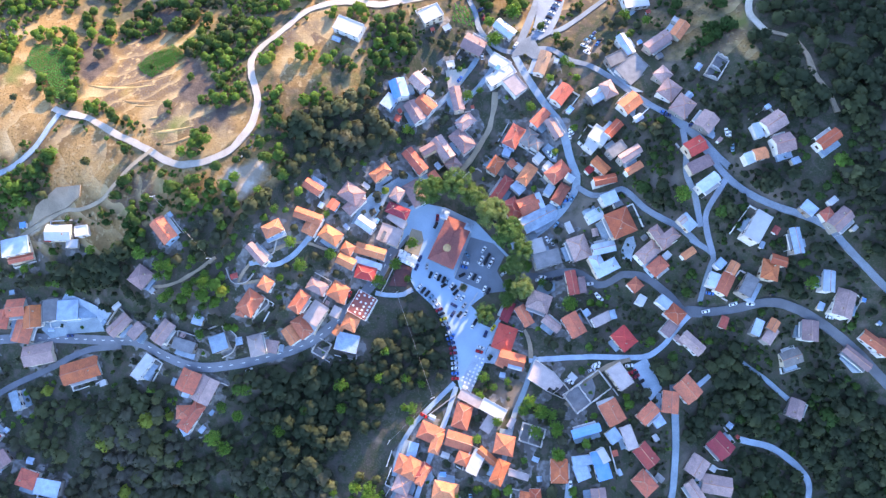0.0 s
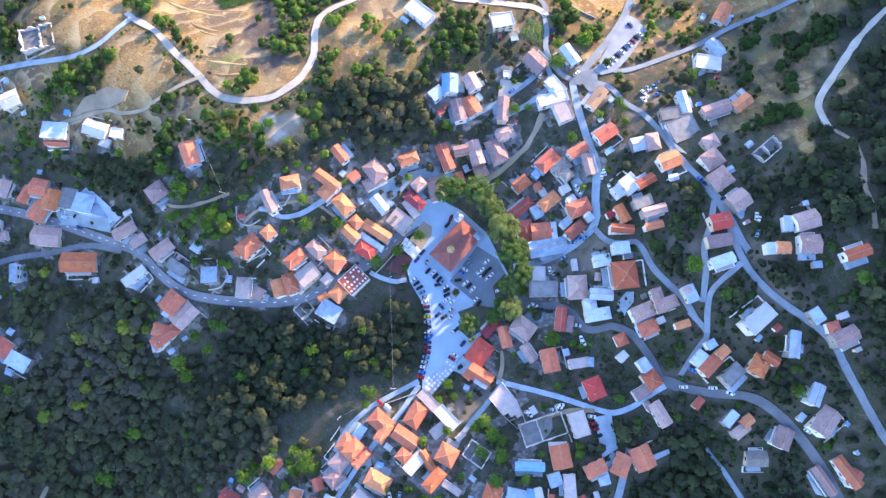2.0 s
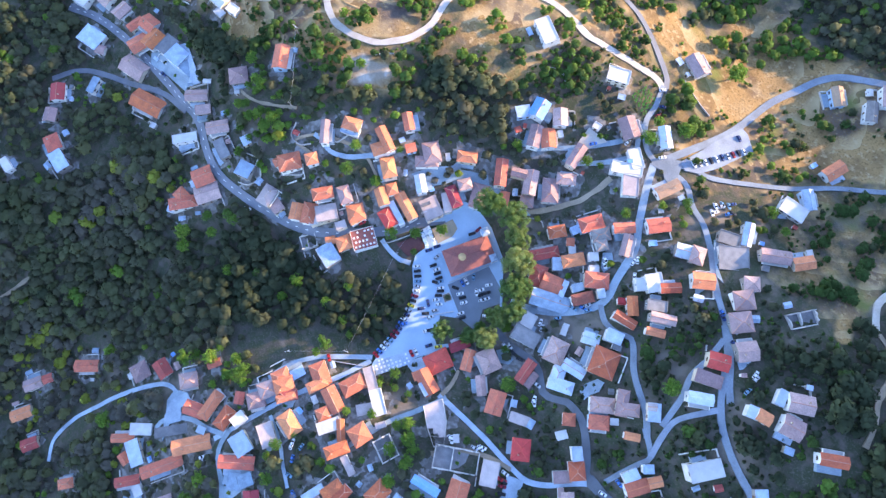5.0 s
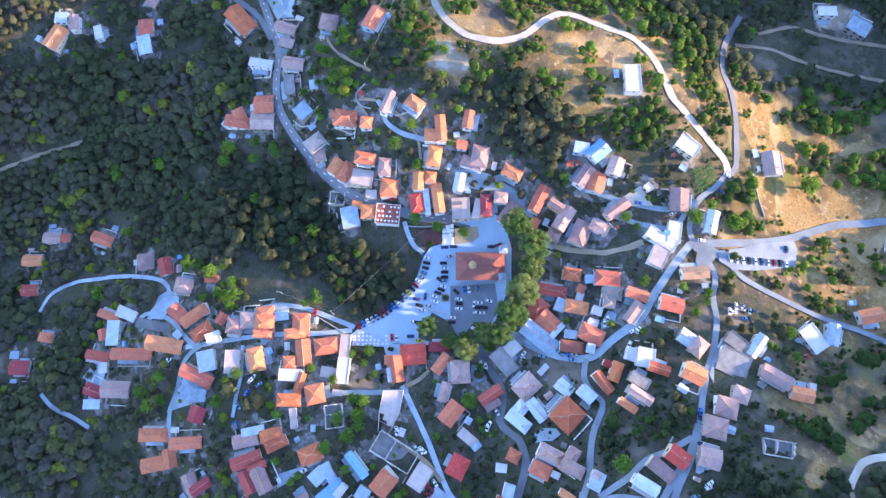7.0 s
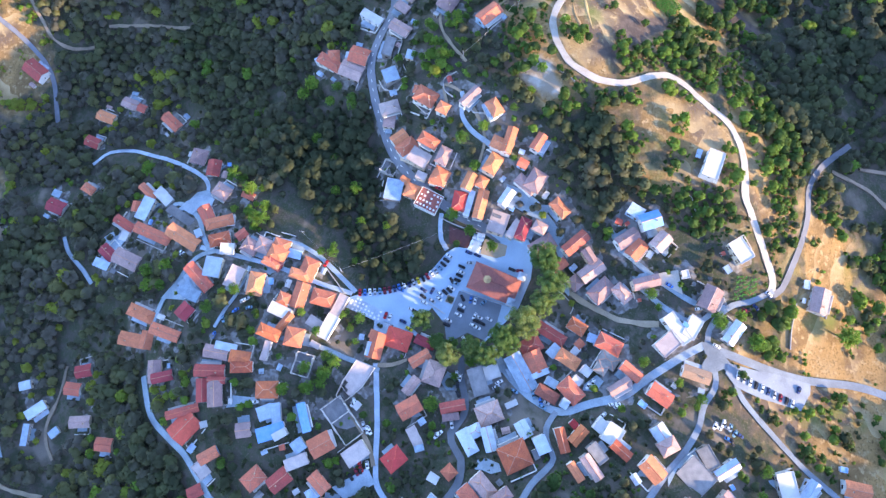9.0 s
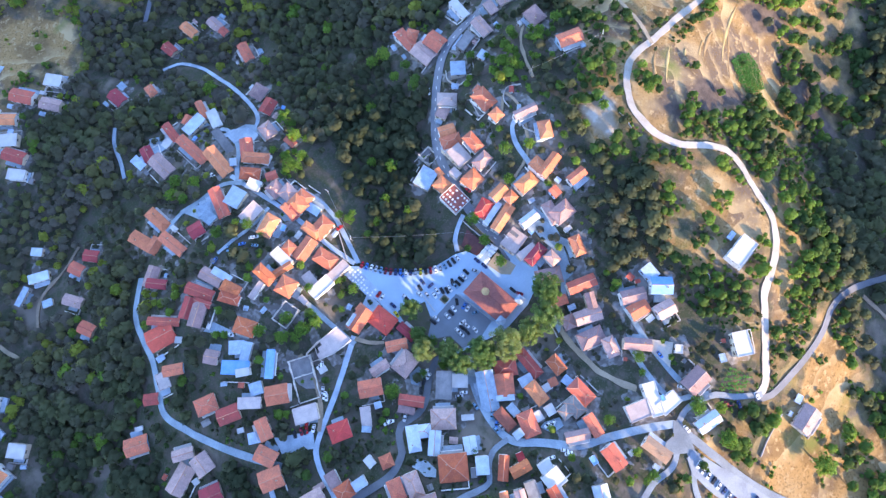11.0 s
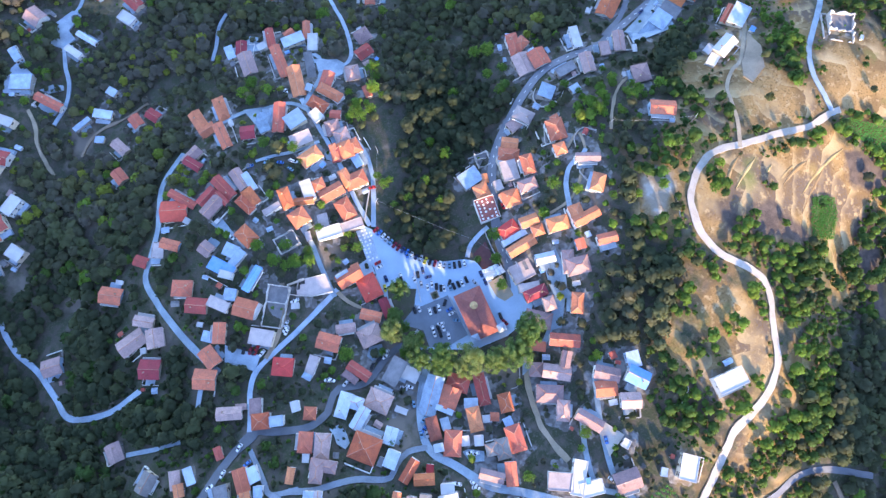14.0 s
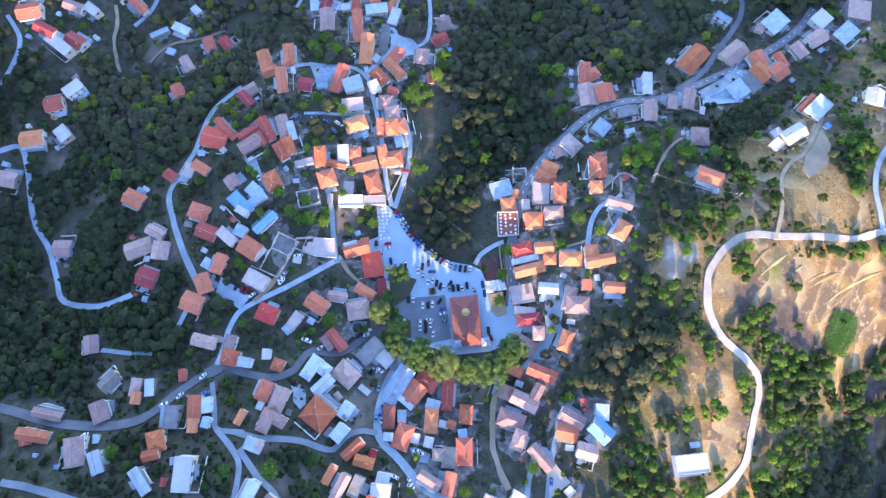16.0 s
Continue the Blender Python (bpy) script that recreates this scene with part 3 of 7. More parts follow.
def area(name, pts, mat, label, lift, rag=0.0, step=3.0):
    """A paved or planted sheet laid over the ground, with a low edge; rag: how unevenly its outline runs."""
    if rag:
        loop = catmull(pts + pts[:1], 2.0)[:-1]
        mid = sum(loop, Vector((0, 0))) / len(loop)
        pts = [q + (q - mid).normalized() * noise.noise((q.x * 0.2, q.y * 0.2, 1)) * rag for q in loop]
    bm = bmesh.new()
    vs = [bm.verts.new((x, y, 0)) for x, y in pts]
    bm.faces.new(vs)
    bmesh.ops.triangulate(bm, faces=bm.faces[:])
    for _ in range(4):
        long = [e for e in bm.edges if e.calc_length() > step * 2]
        if not long:
            break
        bmesh.ops.subdivide_edges(bm, edges=long, cuts=1)
        bmesh.ops.triangulate(bm, faces=bm.faces[:])
    for v in bm.verts:
        v.co.z = gz(v.co.x, v.co.y) + lift
    bmesh.ops.recalc_face_normals(bm, faces=bm.faces[:])
    if sum(f.normal.z for f in bm.faces) < 0:
        bmesh.ops.reverse_faces(bm, faces=bm.faces[:])
    rim = [e for e in bm.edges if e.is_boundary]
    r = bmesh.ops.extrude_edge_only(bm, edges=rim)
    for v in r["geom"]:
        if isinstance(v, bmesh.types.BMVert):
            v.co.z -= 1.2
    me = bpy.data.meshes.new(name)
    bm.to_mesh(me)
    bm.free()
    me.materials.append(mat)
    return tagged(new(name, me), label, "paving", kind="structure")


PLAZA = ((9.3, -87.9), (6.0, -77.2), (4.2, -62.7), (0.3, -49.8), (-6.8, -38.3), (-17.9, -28.6), (-21.4, -22.7), (-19.3, -9.8), (-18.5, -0.1), (-23.2, 3.4), (-29.9, -5.3), (-33.3, -3.9), (-25.3, 17.8), (-17.3, 22.3), (-1.3, 20.1), (16.7, 12.0), (31.4, -3.6), (42.1, -14.8), (35.3, -36.8), (22.7, -62.9), (17.7, -78.1))
CROPS = ((-176.8, 94.0), (-184.5, 98.8), (-189.1, 104.5), (-184.5, 112.0), (-170.0, 119.8), (-158.4, 108.9), (-165.2, 101.9))
area("plaza", PLAZA, PAVED, "broad pale paved village square with parked cars", 0.85)
# greyer surface on car park and junction stands in for hill shade and haze
area("car_park", ((47.5, 121), (51, 134), (54, 150), (59, 168), (64, 167), (72.9, 160), (71.1, 154.8), (65.6, 135.5), (59.7, 123.3), (53, 119)), WORN, "pale grey car park beside the road", 0.8)
area("junction", ((36.5, 107.4), (36.5, 112.9), (44.9, 120.1), (49.1, 121.5), (51.4, 116.1), (53.8, 111.4), (54.9, 107.5), (49.6, 106.4), (43.7, 109.0)), WORN, "worn pale concrete apron where the roads meet", 0.76, 1.0)
area("yard", ((109.7, -89.0), (99.8, -70.4), (107.5, -66.1), (115.9, -82.0)), CONCRETE, "grey concrete parking yard between houses", 0.82)
area("yard", ((-231.7, -47.3), (-210.8, -52.5), (-197.2, -52.4), (-190.8, -44.8), (-219.5, -33.2)), CONCRETE, "grey concrete yard beside the road", 0.83)
area("yard", ((-56.8, -195.2), (-64.4, -188.6), (-65.4, -180.8), (-59.4, -175.9), (-53.4, -180.0), (-51.7, -187.8)), CONCRETE, "grey concrete yard joining two lanes", 0.84)

area("yard", ((-54.8, 6.5), (-50.2, 17.4), (-42.2, 26.5), (-41.4, 32.2), (-37.4, 29.3), (-24.4, 38.6), (-20.0, 35.8), (-10.6, 39.3), (-10.0, 36.8), (-19.7, 33.1), (-34.9, 24.4), (-37.8, 17.8), (-44.0, 8.4), (-48.5, 6.8)), CONCRETE, "paved grey yard between the houses", 0.845)
area("yard", ((95.3, -13.4), (94.6, -8.7), (96.9, -2.8), (100.3, -1.9), (101.7, -7.1), (100.1, -11.1), (99.7, -15.2)), CONCRETE, "paved grey yard between the houses", 0.849)
area("yard", ((50.7, -28.3), (53.5, -23.5), (60.8, -25.0), (61.0, -29.0), (56.7, -31.8)), CONCRETE, "paved grey yard between the houses", 0.853)
area("yard", ((53.3, 51.0), (56.8, 54.0), (62.2, 49.0), (61.2, 42.7), (58.1, 44.0)), CONCRETE, "paved grey yard between the houses", 0.857)
area("yard", ((-47.7, -205.1), (-58.3, -195.2), (-62.4, -186.0), (-58.4, -175.1), (-53.1, -176.0), (-51.1, -185.5), (-48.2, -188.8), (-52.1, -195.8)), CONCRETE, "paved grey yard between the houses", 0.861)
area("yard", ((-38.2, -252.8), (-43.3, -242.8), (-40.2, -231.0), (-30.9, -237.6), (-25.6, -243.1), (-30.3, -253.1)), CONCRETE, "paved grey yard between the houses", 0.865)
area("yard", ((6.0, -200.2), (-3.3, -191.6), (2.3, -186.6), (4.6, -176.5), (8.7, -177.8)), CONCRETE, "paved grey yard between the houses", 0.869)
area("yard", ((69.4, -149.3), (62.8, -145.6), (64.1, -131.4), (67.6, -132.2)), CONCRETE, "paved grey yard between the houses", 0.873)
area("yard", ((3.7, 83.6), (-0.8, 86.7), (-2.6, 97.8), (10.9, 99.6), (7.8, 94.5)), PALE, "bare pale gravel yard beside a house", 0.877)
area("yard", ((20.1, -69.5), (24.3, -60.3), (32.1, -61.6), (27.6, -70.2)), CONCRETE, "paved grey yard between the houses", 0.881)
area("yard", ((63.6, -364.5), (50.2, -378.1), (34.9, -378.6), (31.5, -370.8), (47.1, -365.8), (48.1, -356.2), (59.6, -356.5)), CONCRETE, "paved grey yard between the houses", 0.885)
area("yard", ((99.5, -364.4), (89.3, -366.9), (87.3, -359.8), (86.8, -350.8), (90.8, -343.4), (103.4, -345.3), (110.0, -351.3)), CONCRETE, "paved grey yard between the houses", 0.889)
area("yard", ((91.4, -337.5), (81.9, -335.0), (77.7, -329.7), (79.9, -326.6), (88.9, -331.3)), CONCRETE, "paved grey yard between the houses", 0.893)
area("yard", ((-237.6, -54.0), (-238.1, -43.9), (-221.4, -50.1), (-210.9, -49.4), (-200.8, -47.1), (-197.2, -51.2), (-196.2, -54.9), (-215.6, -56.1), (-232.0, -58.8)), CONCRETE, "paved grey yard between the houses", 0.897)
area("yard", ((89.6, 95.7), (99.3, 99.8), (98.7, 84.3), (106.7, 77.8), (102.5, 78.4), (93.6, 88.9)), CONCRETE, "paved grey yard between the houses", 0.901)
area("yard", ((-235.9, 14.5), (-222.7, 24.5), (-207.7, 25.3), (-208.0, 19.0), (-216.2, 13.0), (-230.8, 8.0), (-240.0, 3.0)), DIRT, "bare pale earth yard beside a house", 0.905)


def tube(a, b, r0, r1, n=6):
    a, b = np.array(a, float), np.array(b, float)
    d = (b - a) / np.linalg.norm(b - a)
    s = np.cross(d, (0.3, 0.9, 0.1))
    s /= np.linalg.norm(s)
    u = np.cross(d, s)
    an = np.arange(n) * 2 * math.pi / n
    ring = np.cos(an)[:, None] * s + np.sin(an)[:, None] * u
    v = np.concatenate([a + ring * r0, b + ring * r1])
    i = np.arange(n)
    return v, np.stack([i, (i + 1) % n, n + (i + 1) % n, n + i], 1)


def crown_leaves(rng, n, radius, height, size, lumps=7, spread=0.62, plump=(0.38, 0.6)):
    """Corner points of n leaf sprays that fill a lumpy crown, whose foot is at the origin: (n, 3, 3)."""
    c = rng.normal(size=(lumps, 3))
    c /= np.linalg.norm(c, axis=1)[:, None]
    c[:, 2] = abs(c[:, 2]) * 0.9 - 0.15
    c = c * rng.uniform(0.2, spread, (lumps, 1))
    r = rng.uniform(*plump, lumps)
    k = rng.integers(0, lumps, n)
    d = rng.normal(size=(n, 3))
    d /= np.linalg.norm(d, axis=1)[:, None]
    d[:, 2] = np.where(d[:, 2] < -0.3, -d[:, 2], d[:, 2])
    p = c[k] + d * (r[k] * rng.uniform(0.7, 1.05, n))[:, None]
    p = p * (radius, radius, height / 2) + (0, 0, height * 0.52)
    nrm = d + rng.normal(size=(n, 3)) * 0.45
    nrm /= np.linalg.norm(nrm, axis=1)[:, None]
    t = np.cross(nrm, rng.normal(size=(n, 3)))
    t /= np.linalg.norm(t, axis=1)[:, None]
    b = np.cross(nrm, t)
    s = size * rng.uniform(0.6, 1.25, n)[:, None]
    return np.stack([p - t * s * 0.55, p + t * s * 0.5 - b * s * 0.3, p + t * s * 0.35 + b * s * 0.5], 1)


def leaf_mesh(name, leaves, mat, trunk=None, tint=None, facing=None):
    """One mesh of leaf sprays; tint: the shade of each, 0 to 1; facing: the way its part of the crown faces."""
    n = len(leaves)
    v = leaves.reshape(-1, 3)
    loops, starts, slots = np.arange(n * 3), np.arange(n) * 3, np.zeros(n, int)
    if trunk is not None:
        tv, tf = trunk
        o = len(v)
        v = np.concatenate([v, tv])
        loops = np.concatenate([loops, (tf + o).ravel()])
        starts = np.concatenate([starts, n * 3 + np.arange(len(tf)) * 4])
        slots = np.concatenate([slots, np.ones(len(tf), int)])
    me = bpy.data.meshes.new(name)
    me.vertices.add(len(v)), me.loops.add(len(loops)), me.polygons.add(len(starts))
    me.vertices.foreach_set("co", v.ravel().astype(np.float32))
    me.loops.foreach_set("vertex_index", loops.astype(np.int32))
    me.polygons.foreach_set("loop_start", starts.astype(np.int32))
    me.materials.append(mat)
    if trunk is not None:
        me.materials.append(BARK)
    me.polygons.foreach_set("material_index", slots.astype(np.int32))
    me.update(calc_edges=True)
    if facing is not None:
        way = np.zeros((len(v), 3))
        way[:, 2] = 1
        way[:n * 3] = np.repeat(facing, 3, axis=0)
        me.polygons.foreach_set("use_smooth", np.ones(len(starts), bool))
        me.normals_split_custom_set_from_vertices(way.astype(np.float32))
    shade = np.zeros(len(v))
    shade[:n * 3] = np.repeat(np.full(n, 0.5) if tint is None else tint, 3)
    me.attributes.new("tint", "FLOAT", "POINT").data.foreach_set("value", shade.astype(np.float32))
    return me


# ---- houses ----
HOUSES, WINGS = [], []
ROOF_WORDS = {"o": "bright orange tiled", "r": "red terracotta tiled", "d": "crimson tiled", "p": "weathered greyish-pink tiled", "n": "brown tiled", "l": "pale pink screed",
              "w": "white concrete", "b": "blue-grey sheet metal", "g": "dark grey slab", "s": "scarlet tiled", "e": "burnt orange tiled", "m": "dark maroon tiled", "k": "lichen-grey tiled", "c": "pale blue sheet metal", "v": "bright blue sheeted"}
WALL_WORDS = ("white rendered", "cream rendered", "rubble stone", "pale blue rendered")


def box(x0, x1, y0, y1, z0, z1):
    v = [(x0, y0, z0), (x1, y0, z0), (x1, y1, z0), (x0, y1, z0), (x0, y0, z1), (x1, y0, z1), (x1, y1, z1), (x0, y1, z1)]
    return v, [(3, 2, 1, 0), (4, 5, 6, 7), (0, 1, 5, 4), (1, 2, 6, 5), (2, 3, 7, 6), (3, 0, 4, 7)]


def merge(*solids):
    v, f = [], []
    for sv, sf in solids:
        o = len(v)
        v += sv
        f += [tuple(i + o for i in q) for q in sf]
    return v, f


def data(name, solid, mats, slots=None):
    me = bpy.data.meshes.new(name)
    me.from_pydata(solid[0], [], solid[1])
    for m in (mats if isinstance(mats, (list, tuple)) else [mats]):
        me.materials.append(m)
    if slots:
        me.polygons.foreach_set("material_index", slots)
    return me


WINDOW = data("window", merge(box(-0.55, 0.55, -0.06, 0.05, -0.7, 0.7), box(-0.46, 0.46, -0.09, -0.05, -0.62, 0.62), box(-0.65, 0.65, -0.16, 0.05, -0.82, -0.7)), [FRAME, GLASS],
              [0] * 6 + [1] * 6 + [0] * 6)
SHUTTERED = data("window", merge(box(-0.55, 0.55, -0.06, 0.05, -0.7, 0.7), box(-0.46, 0.46, -0.09, -0.05, -0.62, 0.62), box(-1.0, -0.56, -0.12, 0.02, -0.7, 0.7),
                                 box(0.56, 1.0, -0.12, 0.02, -0.7, 0.7)), [SHUTTER, GLASS], [0] * 6 + [1] * 6 + [0] * 12)
DOOR = data("door", merge(box(-0.55, 0.55, -0.08, 0.05, 0, 2.1), box(-0.65, 0.65, -0.05, 0.05, 0, 2.2)), SHUTTER)
CHIMNEY = data("chimney", merge(box(-0.26, 0.26, -0.32, 0.32, -1.2, 0.8), box(-0.34, 0.34, -0.4, 0.4, 0.8, 0.92), box(-0.2, 0.2, -0.2, 0.2, 0.92, 1.15)), [WALL[1], ROOF["n"]], [0] * 6 + [1] * 12)


def gable_roof(L, W, e, r, over=0.45, thick=0.22):
    x, y = L / 2 + over, W / 2 + over
    s = r / (W / 2)
    ze = e - over * s
    top = [(-x, -y, ze), (x, -y, ze), (x, 0, e + r), (-x, 0, e + r), (-x, y, ze), (x, y, ze)]
    v = top + [(a, b, c - thick) for a, b, c in top]
    f = [(0, 1, 2, 3), (3, 2, 5, 4), (9, 8, 7, 6), (10, 11, 8, 9), (0, 6, 7, 1), (5, 11, 10, 4), (1, 7, 8, 2), (2, 8, 11, 5), (3, 9, 6, 0), (4, 10, 9, 3)]
    return v, f


def hip_roof(L, W, e, r, over=0.45, thick=0.22):
    x, y = L / 2 + over, W / 2 + over
    ze = e - over * r / (W / 2)
    k = max((L - W) / 2, 0.15)
    top = [(-x, -y, ze), (x, -y, ze), (x, y, ze), (-x, y, ze), (-k, 0, e + r), (k, 0, e + r)]
    v = top + [(a, b, c - thick) for a, b, c in top[:4]]
    f = [(0, 1, 5, 4), (1, 2, 5), (2, 3, 4, 5), (3, 0, 4), (9, 8, 7, 6), (0, 6, 7, 1), (1, 7, 8, 2), (2, 8, 9, 3), (3, 9, 6, 0)]
    return v, f


def bar(a, b, w=0.16, h=0.1):
    """A low cap along an edge from a to b."""
    a, b = Vector(a), Vector(b)
    d = (b - a).normalized()
    s = d.cross(Vector((0, 0, 1))).normalized() * w
    u = Vector((0, 0, h))
    v = [a - s - u, a + s - u, a + u, b - s - u, b + s - u, b + u]
    return [tuple(q) for q in v], [(0, 2, 1), (3, 4, 5), (0, 3, 5, 2), (1, 2, 5, 4), (0, 1, 4, 3)]


def flat_roof(L, W, e, parapet=0.35):
    x, y, t = L / 2 + 0.2, W / 2 + 0.2, 0.25
    return merge(box(-x, x, -y, y, e - 0.3, e), box(-x, x, -y, -y + t, e, e + parapet), box(-x, x, y - t, y, e, e + parapet),
                 box(-x, -x + t, -y + t, y - t, e, e + parapet), box(x - t, x, -y + t, y - t, e, e + parapet))


def wing(base, u, v, L, W, turn, h, kind, colour, wk):
    """A lower or crossing range of a house, in the house's own axes: walls, with their roof."""
    m = base.matrix_basis @ pose(u, v, 0, 0, 0, turn)
    x, y = m.translation.x, m.translation.y
    a = math.atan2(m[1][0], m[0][0])
    WINGS.append((x, y, L, W, a))
    c, s = math.cos(a), math.sin(a)
    foot = [gz(x + i * L / 2 * c - j * W / 2 * s, y + i * L / 2 * s + j * W / 2 * c) for i in (-1, 1) for j in (-1, 1)]
    z0 = base.matrix_basis.translation.z
    lift = max(-2.5, min(2.5, gz(x, y) - z0))
    low = min(min(foot) - 0.8 - z0 - lift, -0.8)
    if kind == "h" and L < W * 1.02:
        L = W * 1.02
    rise = 0 if kind == "f" else (0.44 if kind == "h" else 0.40) * W / 2
    e = h - rise * 0.5
    wl, ww = L / 2 - 0.1, W / 2 - 0.1
    solid = box(-wl, wl, -ww, ww, low, e - 0.1)
    if kind == "g":
        solid = ([(-wl, -ww, low), (wl, -ww, low), (wl, ww, low), (-wl, ww, low), (-wl, -ww, e), (wl, -ww, e), (wl, ww, e), (-wl, ww, e), (-wl, 0, e + rise - 0.05), (wl, 0, e + rise - 0.05)],
                 [(0, 1, 5, 4), (1, 2, 6, 9, 5), (2, 3, 7, 6), (3, 0, 4, 8, 7)])
    part = mesh_object("wing", *solid, WALL[wk], base)
    part.matrix_basis = pose(u, v, lift, 0, 0, turn)
    if kind == "g":
        shape = gable_roof(L, W, e, rise, 0.35)
        caps = [((-L / 2 - 0.35, 0, e + rise + 0.04), (L / 2 + 0.35, 0, e + rise + 0.04))]
    elif kind == "h":
        shape = hip_roof(L, W, e, rise, 0.35)
        kx, zx, ze = max((L - W) / 2, 0.15), e + rise + 0.04, e - 0.31 * rise / (W / 2)
        caps = [((-kx, 0, zx), (kx, 0, zx))] + [((i * kx, 0, zx), (i * (L / 2 + 0.35), j * (W / 2 + 0.35), ze)) for i in (-1, 1) for j in (-1, 1)]
    else:
        shape, caps = flat_roof(L, W, e, 0.3 if colour not in "bcv" else 0.1), []
    mesh_object("roof", *shape, ROOF[colour], part, f"{ROOF_WORDS[colour]} roof of a side wing")
    for a, b in caps:
        mesh_object("ridge_cap", *bar(a, b), RIDGE, part)
    if h > 3.3:
        for side in (-1, 1):
            share("window", WINDOW, part, pose(0, side * ww, max(1.7, e - 1.5), 0, 0, 0 if side < 0 else 180))
    return part


def house(x, y, L, W, ang, h, kind, colour, wings=()):
    k = len(HOUSES)
    rnd = random.Random(k * 7 + 3)
    HOUSES.append((x, y, L, W, radians(ang)))
    c, s = math.cos(radians(ang)), math.sin(radians(ang))
    corners = [gz(x + a * L / 2 * c - b * W / 2 * s, y + a * L / 2 * s + b * W / 2 * c) for a in (-1, 1) for b in (-1, 1)]
    z0 = gz(x, y)
    low = min(corners) - 0.8 - z0
    wk = 2 if (colour in "pbg" and rnd.random() < 0.4) else 1 if rnd.random() < 0.3 else 3 if rnd.random() < 0.06 else 0
    small = L * W < 45
    name = "shed" if small else "house"
    if kind == "r":
        return ruin(x, y, L, W, ang, z0, low, rnd)
    if kind == "t":
        return shell(x, y, L, W, ang, z0, low)
    base = new(name)
    base.matrix_basis = pose(x, y, z0, 0, 0, ang)
    kindw = {"g": "gable", "h": "hipped", "f": "flat"}[kind]
    tagged(base, f"{WALL_WORDS[wk]} {'shed' if small else 'house'} with a {ROOF_WORDS[colour]} {kindw} roof", "shed" if small else "house", "village houses")
    rise = 0.44 * W / 2 if kind == "h" else 0.40 * W / 2
    e = h - (rise * 0.5 if kind != "f" else 0)
    if L < W * 1.02 and kind == "h":
        L = W * 1.02
    wl, ww = L / 2 - 0.1, W / 2 - 0.1
    for q in wings:
        wing(base, *q, wk)
    if kind == "g":
        v = [(-wl, -ww, low), (wl, -ww, low), (wl, ww, low), (-wl, ww, low), (-wl, -ww, e), (wl, -ww, e), (wl, ww, e), (-wl, ww, e), (-wl, 0, e + rise - 0.05), (wl, 0, e + rise - 0.05)]
        f = [(0, 1, 5, 4), (1, 2, 6, 9, 5), (2, 3, 7, 6), (3, 0, 4, 8, 7)]
        solid = (v, f)
    else:
        solid = box(-wl, wl, -ww, ww, low, e - 0.1)
    mesh_object("wall", *solid, WALL[wk], base)
    rm = ROOF[colour]
    if kind == "g":
        roof = mesh_object("roof", *gable_roof(L, W, e, rise), rm, base)
        if not small:
            mesh_object("ridge_cap", *bar((-L / 2 - 0.45, 0, e + rise + 0.04), (L / 2 + 0.45, 0, e + rise + 0.04)), RIDGE if rnd.random() < 0.6 else rm, roof)
    elif kind == "h":
        roof = mesh_object("roof", *hip_roof(L, W, e, rise), rm, base)
        kx, zx, ze = max((L - W) / 2, 0.15), e + rise + 0.04, e - 0.45 * rise / (W / 2)
        caps = [((-kx, 0, zx), (kx, 0, zx))] + [((a * kx, 0, zx), (a * (L / 2 + 0.45), b * (W / 2 + 0.45), ze + 0.04)) for a in (-1, 1) for b in (-1, 1)]
        for a, b in caps:
            mesh_object("ridge_cap", *bar(a, b), RIDGE if k % 5 < 3 else rm, roof)
    else:
        roof = mesh_object("roof", *flat_roof(L, W, e, 0.35 if colour != "b" else 0.12), rm, base)
    if kind != "f" and L * W > 70:
        share("chimney", CHIMNEY, roof, pose(rnd.choice((-1, 1)) * L * 0.24, rnd.choice((-1, 1)) * W * 0.16, e + rise * 0.75), "cream rendered chimney with a brown cap")
    if small:
        share("door", DOOR, base, pose(0, -ww, max(low + 0.8, 0)))
        return base
    wm = SHUTTERED if rnd.random() < 0.5 else WINDOW
    for side in (-1, 1):
        n = 2 if L < 12 else 3
        for i in range(n):
            for z in ((1.7, 4.3) if e > 5.2 else (1.7,)):
                u = (i + 0.5) / n * L - L / 2
                if z < 3 and side < 0 and i == n // 2:
                    share("door", DOOR, base, pose(u, side * ww, 0.1, 0, 0, 0))
                else:
                    share("window", wm, base, pose(u, side * ww, z, 0, 0, 0 if side < 0 else 180))
    if rnd.random() < 0.85 and not wings:
        side, half, deep = rnd.choice((-1, 1)), L * rnd.uniform(0.25, 0.5), rnd.uniform(2.0, 4.2)
        y0, y1 = sorted((side * (ww + 0.01), side * (ww + deep)))
        out = [gz(x + u * c - v * s, y + u * s + v * c) - z0 for u in (-half, half) for v in (y0, y1)]
        mesh_object("patio", *box(-half, half, y0, y1, min(out) - 0.8, max(out) + 0.12 if max(out) < 1.5 else 1.5), CONCRETE, base, "grey concrete patio slab")
    if kind != "f" and not wings and rnd.random() < 0.45:
        side, half, deep = rnd.choice((-1, 1)), L * rnd.uniform(0.3, 0.48), rnd.uniform(1.3, 2.4)
        y0, y1 = sorted((side * (ww + 0.01), side * (ww + deep)))
        yo0, yo1 = sorted((side * (ww + deep - 0.15), side * (ww + deep)))
        deck = mesh_object("balcony", *merge(box(-half, half, y0, y1, 2.75, 2.95), *(box(u - 0.12, u + 0.12, yo0, yo1, low, 2.75) for u in (-half + 0.12, half - 0.12))), ROOF["w"], base, "white concrete balcony on posts")
